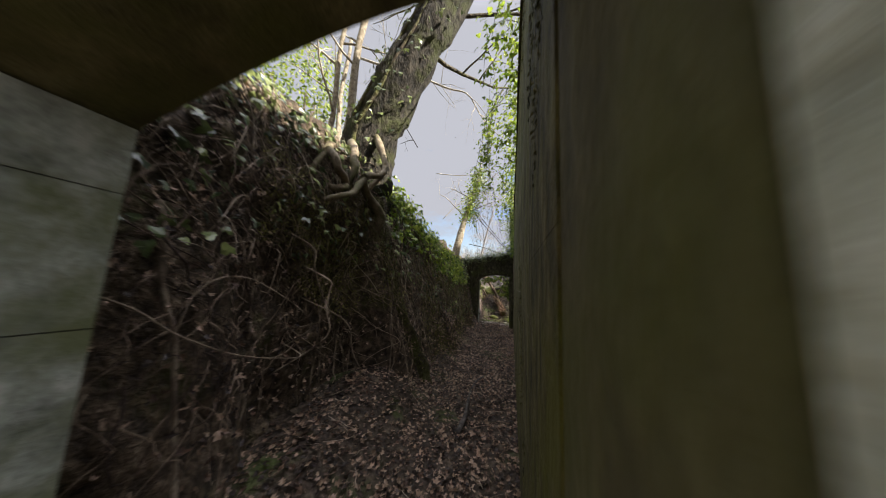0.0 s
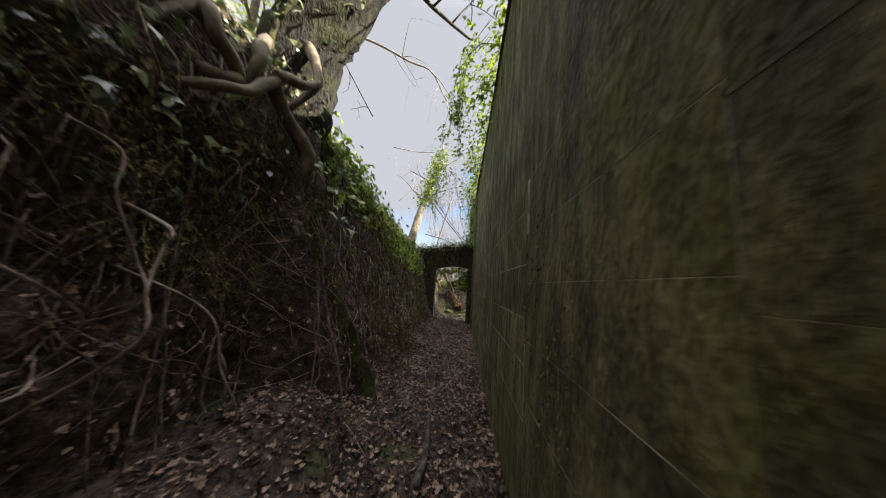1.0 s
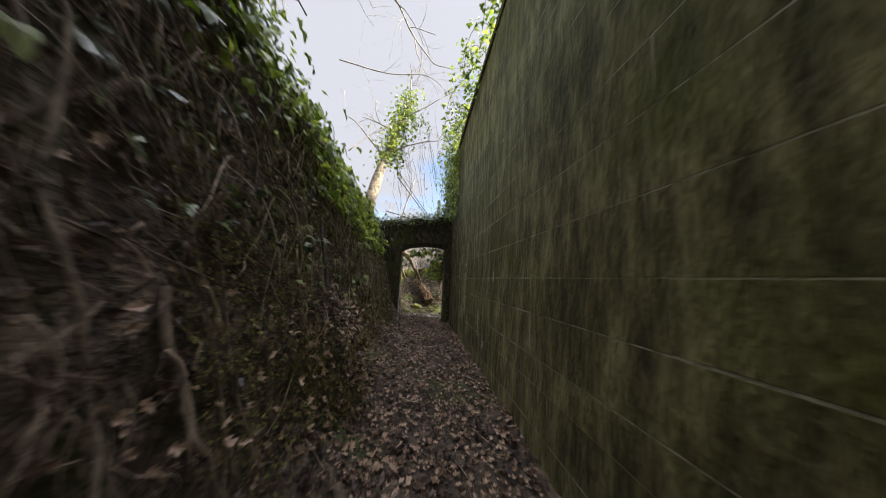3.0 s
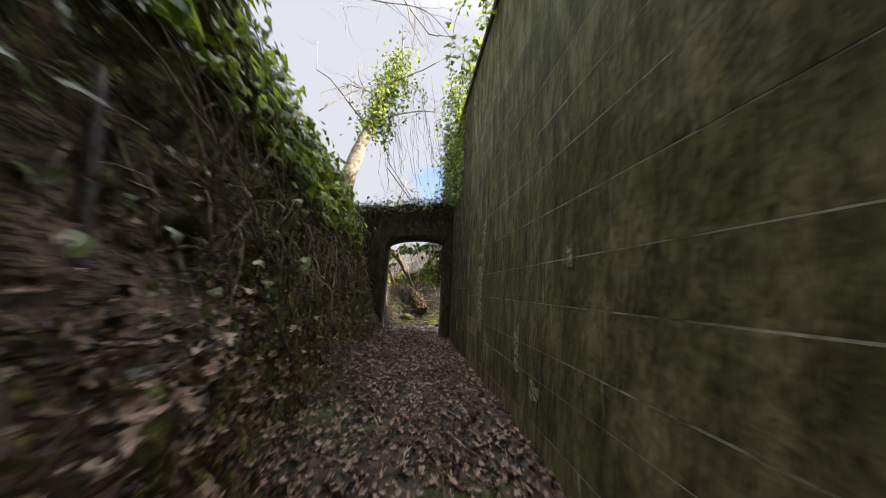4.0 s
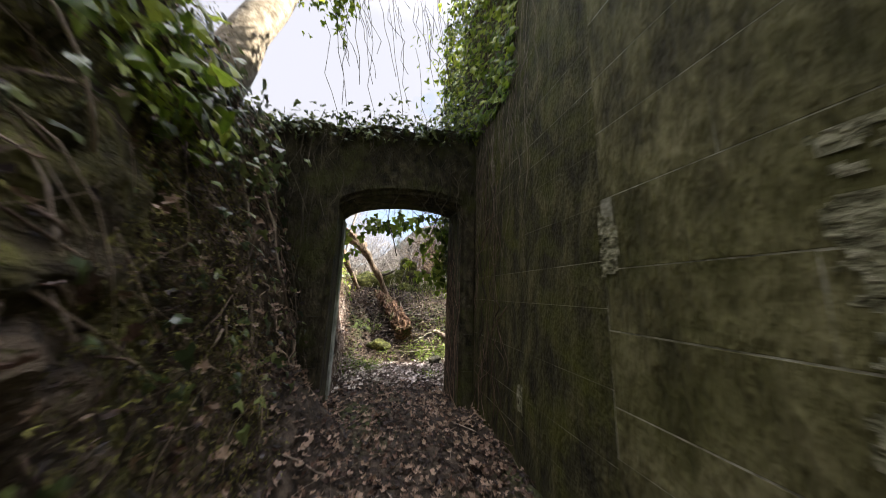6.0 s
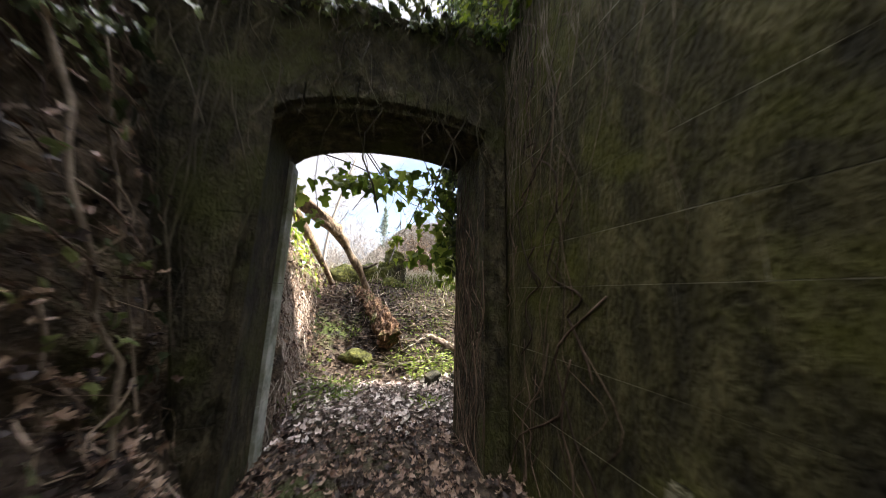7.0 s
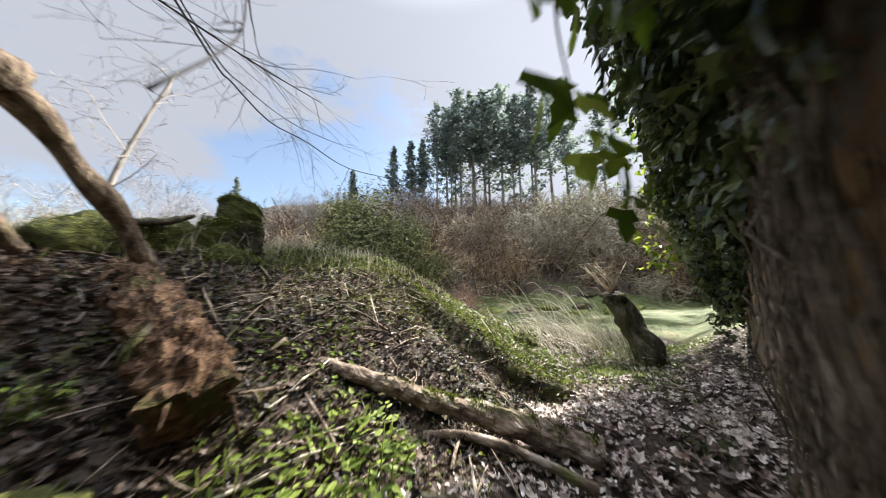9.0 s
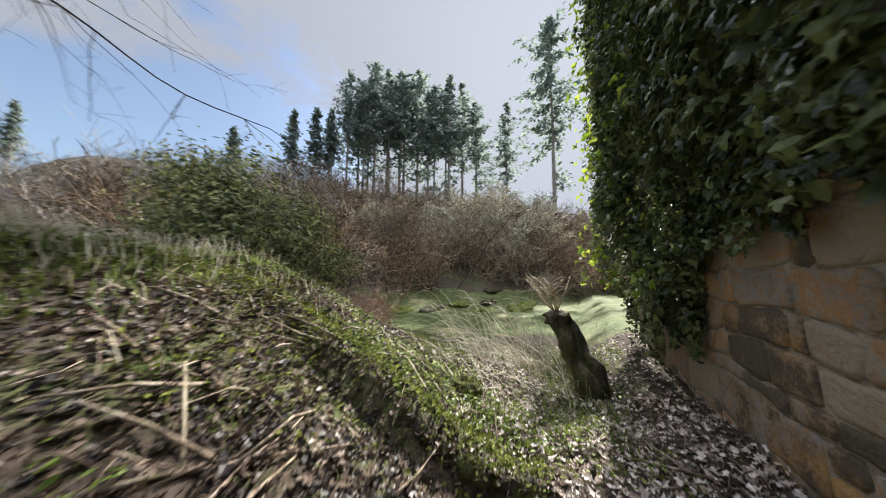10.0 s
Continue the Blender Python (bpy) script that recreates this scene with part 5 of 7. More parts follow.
# ivy mass on the outer wall, with its stems
n = 30000
x = ri.uniform(1.0, 7.5, n)
z = ri.uniform(0.0, 7.0, n)
low = 1.18 + 0.30 * smooth_step(2.4, 2.8, x) - 0.30 * smooth_step(3.7, 4.2, x) - 0.55 * smooth_step(4.2, 4.7, x) - 0.30 * smooth_step(4.4, 5.6, x) + 0.10 * np.sin(3.1 * x) + 0.10 * np.sin(8 * x)
clump = np.sin(2.3 * x + 0.9 * z) * np.sin(1.7 * z - 0.8 * x + 1.0) + 0.5 * np.sin(5.1 * x + 1.0) * np.sin(4.3 * z)
bulge = 0.14 + 0.36 * smooth_step(0.0, 1.6, z - low) + 0.10 * smooth_step(3.4, 4.9, x) + 0.16 * clump
keep = (z > low) & (ri.uniform(0, 1, n) < 0.78 + 0.35 * clump)
p = np.stack([x, OUT_Y + np.clip(bulge, 0.08, 1.1) * ri.uniform(0.35, 1.0, n) ** 0.6, z], -1)[keep]
leaves("ivy", p, np.tile((0.1, 0.9, 0.35), (len(p), 1)), ri.uniform(0.035, 0.085, len(p)), IVY_SHAPE, IVY_TRIS, M_IVYDARK, (0, 0.2, -1), 0.8, ri,
       label="dense dark ivy mantle over the house wall", category="ivy", kind="stuff")
n = 13000
a = ri.uniform(0, np.pi, n)
z = ri.uniform(0.25, 6.2, n)
reach = np.interp(z, (0.25, 0.7, 1.0, 1.4, 2.1, 3.0, 4.4, 6.2), (0.16, 0.24, 0.38, 0.54, 0.76, 0.86, 0.84, 0.62))
rr = ri.uniform(0.25, 1.0, n) ** 0.45 * (0.90 + 0.14 * np.sin(3.0 * a + 2.1 * z) + 0.10 * np.sin(5.3 * z - 2 * a))
low = 0.66 + 0.16 * np.sin(2.0 * a) + 0.12 * np.sin(9 * a)
keep = (z > low) & (np.sin(5.0 * a + 1.3 * z) * np.sin(3.1 * z + 2.0 * a) > -0.80)
p = np.stack([5.05 + 0.80 * rr * np.cos(a), OUT_Y + reach * rr * np.sin(a), z], -1)[keep]
leaves("ivy", p, np.stack([np.cos(a), np.sin(a), 0.4 + 0 * a], -1)[keep], ri.uniform(0.03, 0.075, n)[keep], IVY_SHAPE, IVY_TRIS, M_IVYDARK, (0, 0.2, -1), 0.85, ri,
       label="great clump of ivy standing off the house wall", category="ivy", kind="stuff")
n = 8500
x = ri.uniform(1.05, 4.4, n)
z = ri.uniform(0.9, 4.6, n)
low = 1.16 - 0.12 * smooth_step(1.6, 2.2, x) + 0.46 * smooth_step(2.4, 3.1, x) - 0.25 * smooth_step(4.0, 4.3, x) + 0.10 * np.sin(5 * x) + 0.07 * np.sin(13 * x)
keep = z > low
p = np.stack([x, OUT_Y + (0.12 + 0.36 * smooth_step(0, 1.0, z - low)) * ri.uniform(0.3, 1.0, n), z], -1)[keep]
leaves("ivy", p, np.tile((0.0, 0.9, 0.35), (len(p), 1)), ri.uniform(0.05, 0.095, len(p)), IVY_SHAPE, IVY_TRIS, M_IVYDARK, (0, 0.2, -1), 0.5, ri,
       label="heavy ivy hanging over the wall beside the gate", category="ivy", kind="stuff")
n = 1100
a = ri.uniform(0, np.pi, n)
zz = ri.uniform(1.5, 6.6, n)
rr = (0.45 + 0.20 * np.sin(2.2 * zz)) * np.sqrt(ri.uniform(0.4, 1, n))
p = np.stack([7.4 + rr * np.cos(a) * 0.7, OUT_Y + rr * np.sin(a), zz], -1)
leaves("ivy", p, np.stack([np.cos(a), np.sin(a), 0 * a + 0.3], -1), ri.uniform(0.05, 0.085, n), IVY_SHAPE, IVY_TRIS, M_IVYDARK, (0, 0, -1), 0.5, ri,
       label="sunlit ivy at the corner of the house", category="ivy", kind="stuff")

# leaning trunks over the slope
def leaning(name, ctrl, r0, r1, label, mat, sides=14, rough=0.25, bumps=()):
    pts = curve_points(ctrl, 20)
    rad = taper(r0, r1, 21)
    for i, w in bumps:
        for j in range(21):
            rad[j] *= 1 + w * math.exp(-((j - i) / 1.2) ** 2)
    t = thing(name, label, "tree", ctrl[0])
    o = Vector(ctrl[0])
    tube_object("trunk", [p - o for p in pts], rad, mat, sides, rough, t)
    for i, w in bumps:
        lump("knot", tuple(pts[i] - o + Vector((0.05, -0.03, 0.02))), (r0 * 1.2, r0 * 1.3, r0 * 1.2), mat, t, 4.0, 0.4, 2.0, 3)
    return t


lean = thing("leaning_tree", "broken mossy trunk leaning across the slope against the bank", "tree", (0.28, 14.05, 1.0))
o = Vector((0.28, 14.05, 1.0))
line = curve_points([(0.42, 14.10, 1.00), (0.27, 14.00, 1.34), (0.05, 13.85, 1.67), (-0.20, 13.67, 2.03)], 18)
world_child(tube_object("broken_pole", line, [0.064 + 0.010 * math.sin(i * 0.9) for i in range(19)], M_LEANBARK, 16, 0.45), lean)
line = curve_points([(-0.10, 13.70, 1.94), (-0.22, 13.64, 2.02), (-0.52, 13.49, 2.23), (-0.874, 13.334, 2.476), (-1.56, 13.03, 2.96), (-2.2, 12.75, 3.4)], 34)
world_child(tube_object("trunk", line, [0.06, 0.105] + [0.104 + 0.022 * i / 32 + 0.014 * math.sin(i * 0.8) for i in range(33)], M_LEANBARK, 24, 0.6, None, 2.0), lean)
world_child(lump("torn_end", (-0.16, 13.67, 2.00), (0.085, 0.08, 0.08), M_LEANBARK, None, 4.0, 0.6, 2.6, 4), lean)
leaning("leaning_tree", [(-0.22, 14.5, 1.12), (-0.34, 14.3, 1.36), (-0.40, 13.6, 1.56), (-0.45, 12.98, 1.74), (-0.55, 12.4, 1.98)], 0.05, 0.06, "thin mossy trunk leaning beside a thicker one", M_LEANBARK, 14, 0.4)

# torn-up stump, logs, stones
stump = thing("rotten_trunk", "rotten reddish fallen trunk lying down the leafy slope", "fallen trunk", (0.75, 12.65, 0.0))
rot_line = [Vector(p) - Vector((0.75, 12.65, 0.0)) for p in curve_points([(0.22, 14.6, 0.98), (0.36, 14.1, 0.95), (0.52, 13.5, 0.78), (0.66, 13.0, 0.56), (0.74, 12.68, 0.36)], 20)]
rot_fine = curve_points(rot_line, 48)
rv, rf = tube(rot_fine, [0.085 + 0.06 * i / 48 + 0.03 * wob((i * 0.31, 0, 0), 1.0) for i in range(49)], 36, 0.0)
rot_mid = [rot_fine[min(i // 36, 48)] for i in range(len(rv))]
rv = [m_ + (p_ - m_) * (1 + 0.45 * wob(p_, 7.0, 1.0) + 0.40 * wob((p_.x * 3, p_.y * 0.6, p_.z * 3), 9.0, 4.0) + 0.22 * wob(p_, 26.0, 2.0)) for p_, m_ in zip(rv, rot_mid)]
rot_wood = mesh_object("wood", rv, rf, M_REDROT, stump)
for k in range(26):
    a = rt.uniform(0, 2 * math.pi)
    i = rt.randint(4, 20)
    e = rot_line[i] + Vector((0.17 * math.cos(a), -rt.uniform(0.1, 0.26), 0.10 * math.sin(a) - 0.12))
    tube_object("splinter", [rot_line[i] + Vector((0.10 * math.cos(a), 0, 0.09 * math.sin(a))), (rot_line[i] + e) / 2 + Vector((0.05 * math.cos(a), 0, 0.06)), e],
                [0.024, 0.016, 0.005], M_REDROT if k % 3 else M_MOSSBARK, 6, 0.4, rot_wood, k)
log_a = thing("fallen_log", "bleached fallen log with moss and torn bark", "log", (1.8, 12.5, 0.0))
log_line = [Vector(p) - Vector((1.8, 12.5, 0.0)) for p in curve_points([(0.98, 13.6, 0.50), (1.25, 13.2, 0.38), (1.58, 12.68, 0.25), (1.80, 12.45, 0.15), (1.96, 12.2, 0.10), (2.08, 11.95, 0.06), (2.22, 11.68, 0.0)], 22)]
log_fine = curve_points(log_line, 70)
lv, lf = tube(log_fine, taper(0.040, 0.072, 71), 22, 0.0)
log_mid = [log_fine[min(i // 22, 70)] for i in range(len(lv))]
lv = [m_ + (p_ - m_) * (1 + 0.30 * wob(p_, 6.0, 1.0) + 0.26 * wob((p_.x * 2, p_.y * 0.6, p_.z * 3), 12.0, 4.0) + 0.14 * wob(p_, 30.0, 2.0)) for p_, m_ in zip(lv, log_mid)]
log_wood = mesh_object("wood", lv, lf, M_DEADWOOD, log_a)
m_ = 2600
lu = ri.uniform(0.25, 1.0, m_) ** 0.8 * 70
lp = np.array([log_fine[int(q_)].lerp(log_fine[min(int(q_) + 1, 70)], q_ % 1) for q_ in lu])
la = ri.normal(0.3, 0.7, m_)
lr = (0.040 + 0.032 * lu / 70) * 1.02
keep = np.sin(lu * 0.55) + 0.5 * np.sin(lu * 1.3 + 1) > -0.35
lp = (lp + np.stack([0.85 * np.sin(la) * lr, 0.5 * np.sin(la) * lr, np.cos(la) * lr], -1))[keep]
leaves("moss", lp, np.stack([np.sin(la), 0.4 * np.sin(la), np.cos(la)], -1)[keep], ri.uniform(0.008, 0.022, m_)[keep], OVAL_SHAPE, OVAL_TRIS, M_MOSSLEAF, (0, 0, 0.6), 0.8, ri, 1.0, log_wood)
tube_object("branch_stub", [log_line[3], log_line[3] + Vector((-0.05, -0.10, 0.10)), log_line[3] + Vector((-0.16, -0.22, 0.06))], [0.022, 0.016, 0.010], M_DEADWOOD, 6, 0.2, log_wood)
tube_object("branch_stub", [log_line[8], log_line[8] + Vector((0.03, 0.02, 0.10)), log_line[8] + Vector((0.0, 0.05, 0.17))], [0.014, 0.010, 0.005], M_DEADWOOD, 6, 0.2, log_wood)
tube_object("fallen_branch", curve_points([(1.68, 12.4, 0.03), (1.80, 12.2, 0.05), (1.90, 11.93, 0.04), (1.96, 11.62, 0.0)], 12), taper(0.016, 0.026, 13), M_DEADWOOD, 10, 0.5,
                    label="pale fallen branch in the leaves", category="branch")
# mossy ridge that edges the hollow
ridge = [on_ground(x_ + 0.05, y_, -0.045) for x_, y_ in RIDGE]
tube_object("mossy_ridge", curve_points(ridge, 60), [0.055 + 0.02 * math.sin(i * 0.9) + 0.015 * math.sin(i * 2.3) for i in range(61)], M_MOSSSTONE, 14, 0.6,
            label="low mossy root-bound ridge edging the slope", category="ridge")
# sticks strewn over the slope
for k in range(110):
    x_, y_ = rt.uniform(-0.1, 4.6), rt.uniform(11.5, 15.2)
    a, l_ = rt.uniform(0, math.pi), rt.uniform(0.12, 0.6)
    c0 = Vector(on_ground(x_, y_, 0.03))
    d_ = Vector((math.cos(a), math.sin(a), 0)) * l_ / 2
    e0, e1 = c0 - d_, c0 + d_
    e0.z, e1.z = float(ground_z(e0.x, e0.y)) + 0.02, float(ground_z(e1.x, e1.y)) + rt.uniform(0.02, 0.07)
    r_ = rt.uniform(0.004, 0.011)
    tube_object("stick", [e0, c0 + Vector((0, 0, 0.02)), e1], [r_, r_ * 0.9, r_ * 0.5], M_DEADWOOD if k % 6 else M_STRAW, 5, 0.2, None, k,
                label="bleached dead stick on the leafy ground", category="stick", group="sticks on the slope")
lump("mossy_stone", on_ground(0.32, 12.62, 0.03), (0.19, 0.12, 0.09), M_MOSS, None, 6.0, 0.3, 1.8, 3, label="low stone cushioned with bright moss", category="stone")
st1 = box_mesh("fallen_block", (-0.12, -0.09, 0.0), (0.12, 0.09, 0.17), M_DARKSTONE, None, 0.012, 0.09, 3, 5, label="dark mossy block fallen from the wall", category="stone")
st1.matrix_world = pose(*on_ground(1.13, 12.02, -0.06), 6, -4, 25) @ Matrix.Scale(0.8, 4)
st2 = box_mesh("fallen_block", (-0.10, -0.08, 0.0), (0.12, 0.09, 0.15), M_DARKSTONE, None, 0.012, 0.09, 3, 9, label="small tilted mossy block in the leaves", category="stone")
st2.matrix_world = pose(*on_ground(1.42, 11.98, -0.06), 12, 14, 60) @ Matrix.Scale(0.72, 4)
BOULDER = Vector((0.96, 15.25, 1.12))
boulder = thing("mossy_boulder", "dark stepped boulder block capped with thick moss", "boulder", BOULDER)
box_mesh("rock", (-0.27, -0.22, -0.15), (0.27, 0.24, 0.50), M_MOSSSTONE, boulder, 0.0, 0.05, 11, 12)
box_mesh("upper_block", (-0.17, -0.13, 0.40), (0.26, 0.24, 0.86), M_MOSSSTONE, boulder, 0.0, 0.04, 11, 15)
for ob in boulder.children:
    for v_ in ob.data.vertices:
        c_ = v_.co.copy()
        if c_.z > 0.55:
            c_.z -= 0.45 * max(c_.x + 0.02, 0.0) * (c_.z - 0.40) / 0.46 + 0.9 * max(-c_.x - 0.06, 0.0)
        v_.co = c_ + Vector((wob(c_, 5.0, 3.0), wob(c_, 5.0, 7.0), wob(c_, 5.0, 11.0))) * 0.05 + Vector((wob(c_, 13.0, 3.0), wob(c_, 13.0, 7.0), wob(c_, 13.0, 11.0))) * 0.03
cu = np.random.default_rng(53)


def moss_pad(name, at, size, n, parent, thick=0.03):
    """Moss tufts over the upper side of a rounded lump."""
    d = cu.normal(0, 1, (n, 3))
    d[:, 2] = np.abs(d[:, 2])
    d /= np.linalg.norm(d, axis=1)[:, None]
    leaves(name, np.array(at) + d * np.array(size) + cu.normal(0, thick, (n, 3)) * 0.6, d + np.array((0, -0.2, 0.4)), cu.uniform(0.012, 0.034, n), OVAL_SHAPE, OVAL_TRIS, M_MOSSLEAF, (0, -0.4, -0.6), 0.6, cu, 0.8, parent)


m_ = 1500
cx, cy = cu.uniform(-0.30, 0.28, m_), cu.uniform(-0.26, 0.05, m_)
top_ = np.where((cx > -0.17) & (cy > -0.13), 0.86 - 0.45 * np.maximum(cx + 0.02, 0) - 0.9 * np.maximum(-cx - 0.06, 0), 0.51)
leaves("moss_cap", np.stack([cx, cy, top_ + np.abs(cu.normal(0, 0.02, m_)) - 0.10 * cu.uniform(0, 1, m_) * (cy < -0.2)], -1), np.tile((0, -0.4, 0.9), (m_, 1)), cu.uniform(0.015, 0.036, m_), OVAL_SHAPE, OVAL_TRIS, M_MOSSLEAF, (0, -0.4, -0.6), 0.6, cu, 0.8, boulder)
for at_, size, label in (((0.90, 14.75, 1.10), (0.20, 0.16, 0.19), "mossy stone at the foot of the stepped boulder"), ((1.18, 14.85, 1.05), (0.15, 0.13, 0.12), "small mossy stone beside the boulder"),
                         ((0.45, 15.2, 1.24), (0.36, 0.26, 0.36), "rounded mossy hummock beside the boulder"), ((-0.02, 15.1, 1.24), (0.42, 0.26, 0.30), "low mossy hummock on the crest")):
    stone_ = thing("mossy_hummock", label, "mossy stone", at_, "mossy hummocks on the crest")
    lump("stone", (0, 0, 0), size, M_MOSS, stone_, at_[0] * 7, 0.22, 1.9, 4)
    moss_pad("moss_cover", (0, 0, 0), size, 1100, stone_)
tube_object("mossy_log", curve_points([(-0.35, 15.1, 1.36), (0.1, 14.98, 1.46), (0.40, 14.95, 1.51), (0.62, 14.98, 1.62)], 20), [0.05, 0.055] + [0.05 - 0.0015 * i for i in range(18)] + [0.015], M_BARK, 14, 0.5, None, 3.0,
            label="short dark mossy log lying on the crest beside the boulder", category="log")

# broken snag by the house
snag = thing("broken_snag", "dark mossy broken tree stump leaning by the path", "stump", on_ground(4.92, 11.95))
snag.scale = (0.85, 0.85, 0.85)
snag_trunk = tube_object("trunk", curve_points([(0.05, 0.0, -0.15), (0.0, 0.0, 0.15), (0.0, 0.10, 0.45), (0.02, 0.22, 0.72), (0.0, 0.34, 0.98)], 16), taper(0.215, 0.135, 17), M_BARK, 20, 0.7, snag)
lump("broken_head", (0.0, 0.34, 0.95), (0.15, 0.17, 0.12), M_BARK, snag, 2.4, 0.5, 2.5, 3)
for k in range(18):
    tube_object("shoot", [(0.0, 0.35, 1.02), (rt.uniform(-0.12, 0.12), 0.35 + rt.uniform(-0.12, 0.25), 1.22), (rt.uniform(-0.3, 0.3), 0.35 + rt.uniform(-0.2, 0.5), rt.uniform(1.3, 1.6)), (rt.uniform(-0.4, 0.4), 0.4 + rt.uniform(-0.2, 0.6), rt.uniform(1.2, 1.55))],
                [0.008, 0.006, 0.004, 0.003], M_STRAW, 5, 0, snag_trunk)

m_ = 800
a, u = ri.uniform(0, 2 * np.pi, m_), ri.uniform(0, 1, m_)
mid_ = np.stack([0.0 * u, 0.36 * np.clip(u - 0.2, 0, 1) * 1.2, u], -1)
rad_ = 0.21 - 0.08 * u
leaves("moss", mid_ + np.stack([rad_ * np.cos(a), rad_ * np.sin(a), 0 * a], -1), np.stack([np.cos(a), np.sin(a), 0.2 + 0 * a], -1), ri.uniform(0.012, 0.035, m_), OVAL_SHAPE, OVAL_TRIS, M_MOSSLEAF, (0, 0, -1), 0.7, ri, 0.8, snag_trunk, kind="stuff")

# bleached stalks arching round the snag
st = []
for k in range(120):
    x_, y_ = rt.gauss(5.3, 0.45), rt.uniform(12.05, 13.5)
    h_, away, side = 0.3 + 0.75 * rt.random() ** 2, rt.uniform(0.25, 0.95), rt.gauss(0, 0.3)
    z_ = float(ground_z(x_, y_)) - 0.02
    st.append(tube(curve_points([(x_, y_, z_), (x_ + side * 0.3, y_ + away * 0.2, z_ + h_ * 0.55), (x_ + side * 0.7, y_ + away * 0.6, z_ + h_ * 0.95), (x_ + side, y_ + away, z_ + h_ * rt.uniform(0.75, 1.05))], 9), taper(rt.uniform(0.003, 0.005), 0.0015, 10), 4))
v, f = join(st)
mesh_object("dry_stalks", v, f, M_BLEACH, None, True, label="pale bleached stalks arching round the broken stump", category="dry stalks", kind="stuff")

# low weeds and moss on the flat ground round the snag
m_ = 20000
x, y = ri.uniform(3.0, 6.2, m_), ri.uniform(11.3, 14.2, m_)
keep = (np.sin(2.9 * x + 1.3 * y) + np.sin(3.7 * y - 1.1 * x) + 0.6 * np.sin(9 * x + 7 * y) > -0.5 + 1.5 * smooth_step(12.0, 11.4, y)) & (y > 12.5 - 0.60 * (x - 3.0))
x, y = x[keep], y[keep]
leaves("ground_cover", np.stack([x, y, ground_z(x, y) + ri.uniform(0.005, 0.06, len(x))], -1), np.tile((0, 0, 1.0), (len(x), 1)), ri.uniform(0.014, 0.036, len(x)), OVAL_SHAPE, OVAL_TRIS, M_SPURGE,
       (0.2, 0.1, 0.5), 0.7, ri, label="low green weeds round the broken stump", category="weeds", kind="stuff")
pad_ = thing("mossy_hummock", "small dark mossy hummock on the flat ground", "hummock", on_ground(3.7, 12.95, 0.0))
lump("earth", (0, 0, 0), (0.16, 0.14, 0.13), M_MOSS, pad_, 3.3, 0.35, 2.2, 4)
moss_pad("moss_cover", (0, 0, 0.01), (0.16, 0.14, 0.13), 500, pad_)
# fresh green plant beside the log
def plant(at, n, r, h, mat, label, rng, size=(0.03, 0.06), name="leafy_plant"):
    base = on_ground(*at)
    t = thing(name, label, "plant", base, "low plants")
    ang, d = rng.uniform(0, 2 * np.pi, n), r * np.sqrt(rng.uniform(0, 1, n))
    x, y = d * np.cos(ang), d * np.sin(ang)
    z = ground_z(x + at[0], y + at[1]) - base[2] + rng.uniform(0.02, 1, n) ** 0.8 * h * (0.35 + 0.65 * np.sin(3.0 * ang + 1.0) ** 2 * rng.uniform(0.5, 1.0, n)) * (1.1 - 0.5 * (d / r))
    ob = leaves("foliage", np.stack([x, y, z], -1), np.tile((0, 0, 1.0), (n, 1)), rng.uniform(*size, n), OVAL_SHAPE, OVAL_TRIS, mat,
                np.stack([np.cos(ang), np.sin(ang), 0 * ang + 0.3], -1), 0.4, rng, parent=t, kind="stuff")
    for k in range(6):
        a, q_ = rt.uniform(0, 6.28), rt.uniform(0.2, 0.8) * r
        tube_object("stem", [(q_ * math.cos(a), q_ * math.sin(a), -0.03), (q_ * 1.1 * math.cos(a), q_ * 1.1 * math.sin(a), h * 0.6)], [0.004, 0.002], mat, 5, 0, t)
    return t


plant((1.20, 12.35), 400, 0.30, 0.36, M_SPURGE, "bright green leafy plant by the fallen log", ri)
plant((0.15, 11.9), 160, 0.30, 0.16, M_SPURGE, "low green weeds at the edge of the path", ri)
for px, py, pn in ((-0.12, 12.4, 90), (0.1, 11.72, 120), (0.22, 12.1, 80), (-0.1, 11.5, 90), (0.2, 13.1, 70), (0.45, 12.42, 60), (0.82, 12.6, 90), (1.0, 12.2, 70), (0.5, 13.6, 60)):
    plant((px, py), pn, 0.16, 0.16, M_SPURGE, "small green weed sprouting from the leaf litter", ri, (0.025, 0.05))
plant((0.95, 11.5), 40, 0.12, 0.12, M_IVY, "small dark green weed by the gate", ri)
plant((1.3, 13.3), 200, 0.45, 0.12, M_SPURGE, "low green weeds behind the log", ri)
plant((3.6, 13.1), 300, 0.7, 0.10, M_SPURGE, "creeping green weeds on the slope", ri)
n = 15000
x, y = ri.uniform(1.2, 7.5, n), ri.uniform(11.4, 15.8, n)
keep = ((np.sin(1.7 * x + 2.0) + np.sin(2.3 * y + x) + 0.5 * np.sin(5 * x - 3 * y)) > (1.35 - 0.35 * x)) & ((x > 2.95) | (y > 14.4))
x, y = x[keep], y[keep]
leaves("ground_cover", np.stack([x, y, ground_z(x, y) + ri.uniform(0.01, 0.07, len(x))], -1), np.tile((0, 0, 1.0), (len(x), 1)), ri.uniform(0.02, 0.05, len(x)),
       OVAL_SHAPE, OVAL_TRIS, M_SPURGE, (0.3, 0.1, 0.4), 0.6, ri, label="creeping green ground cover among the leaves", category="weeds", kind="stuff")


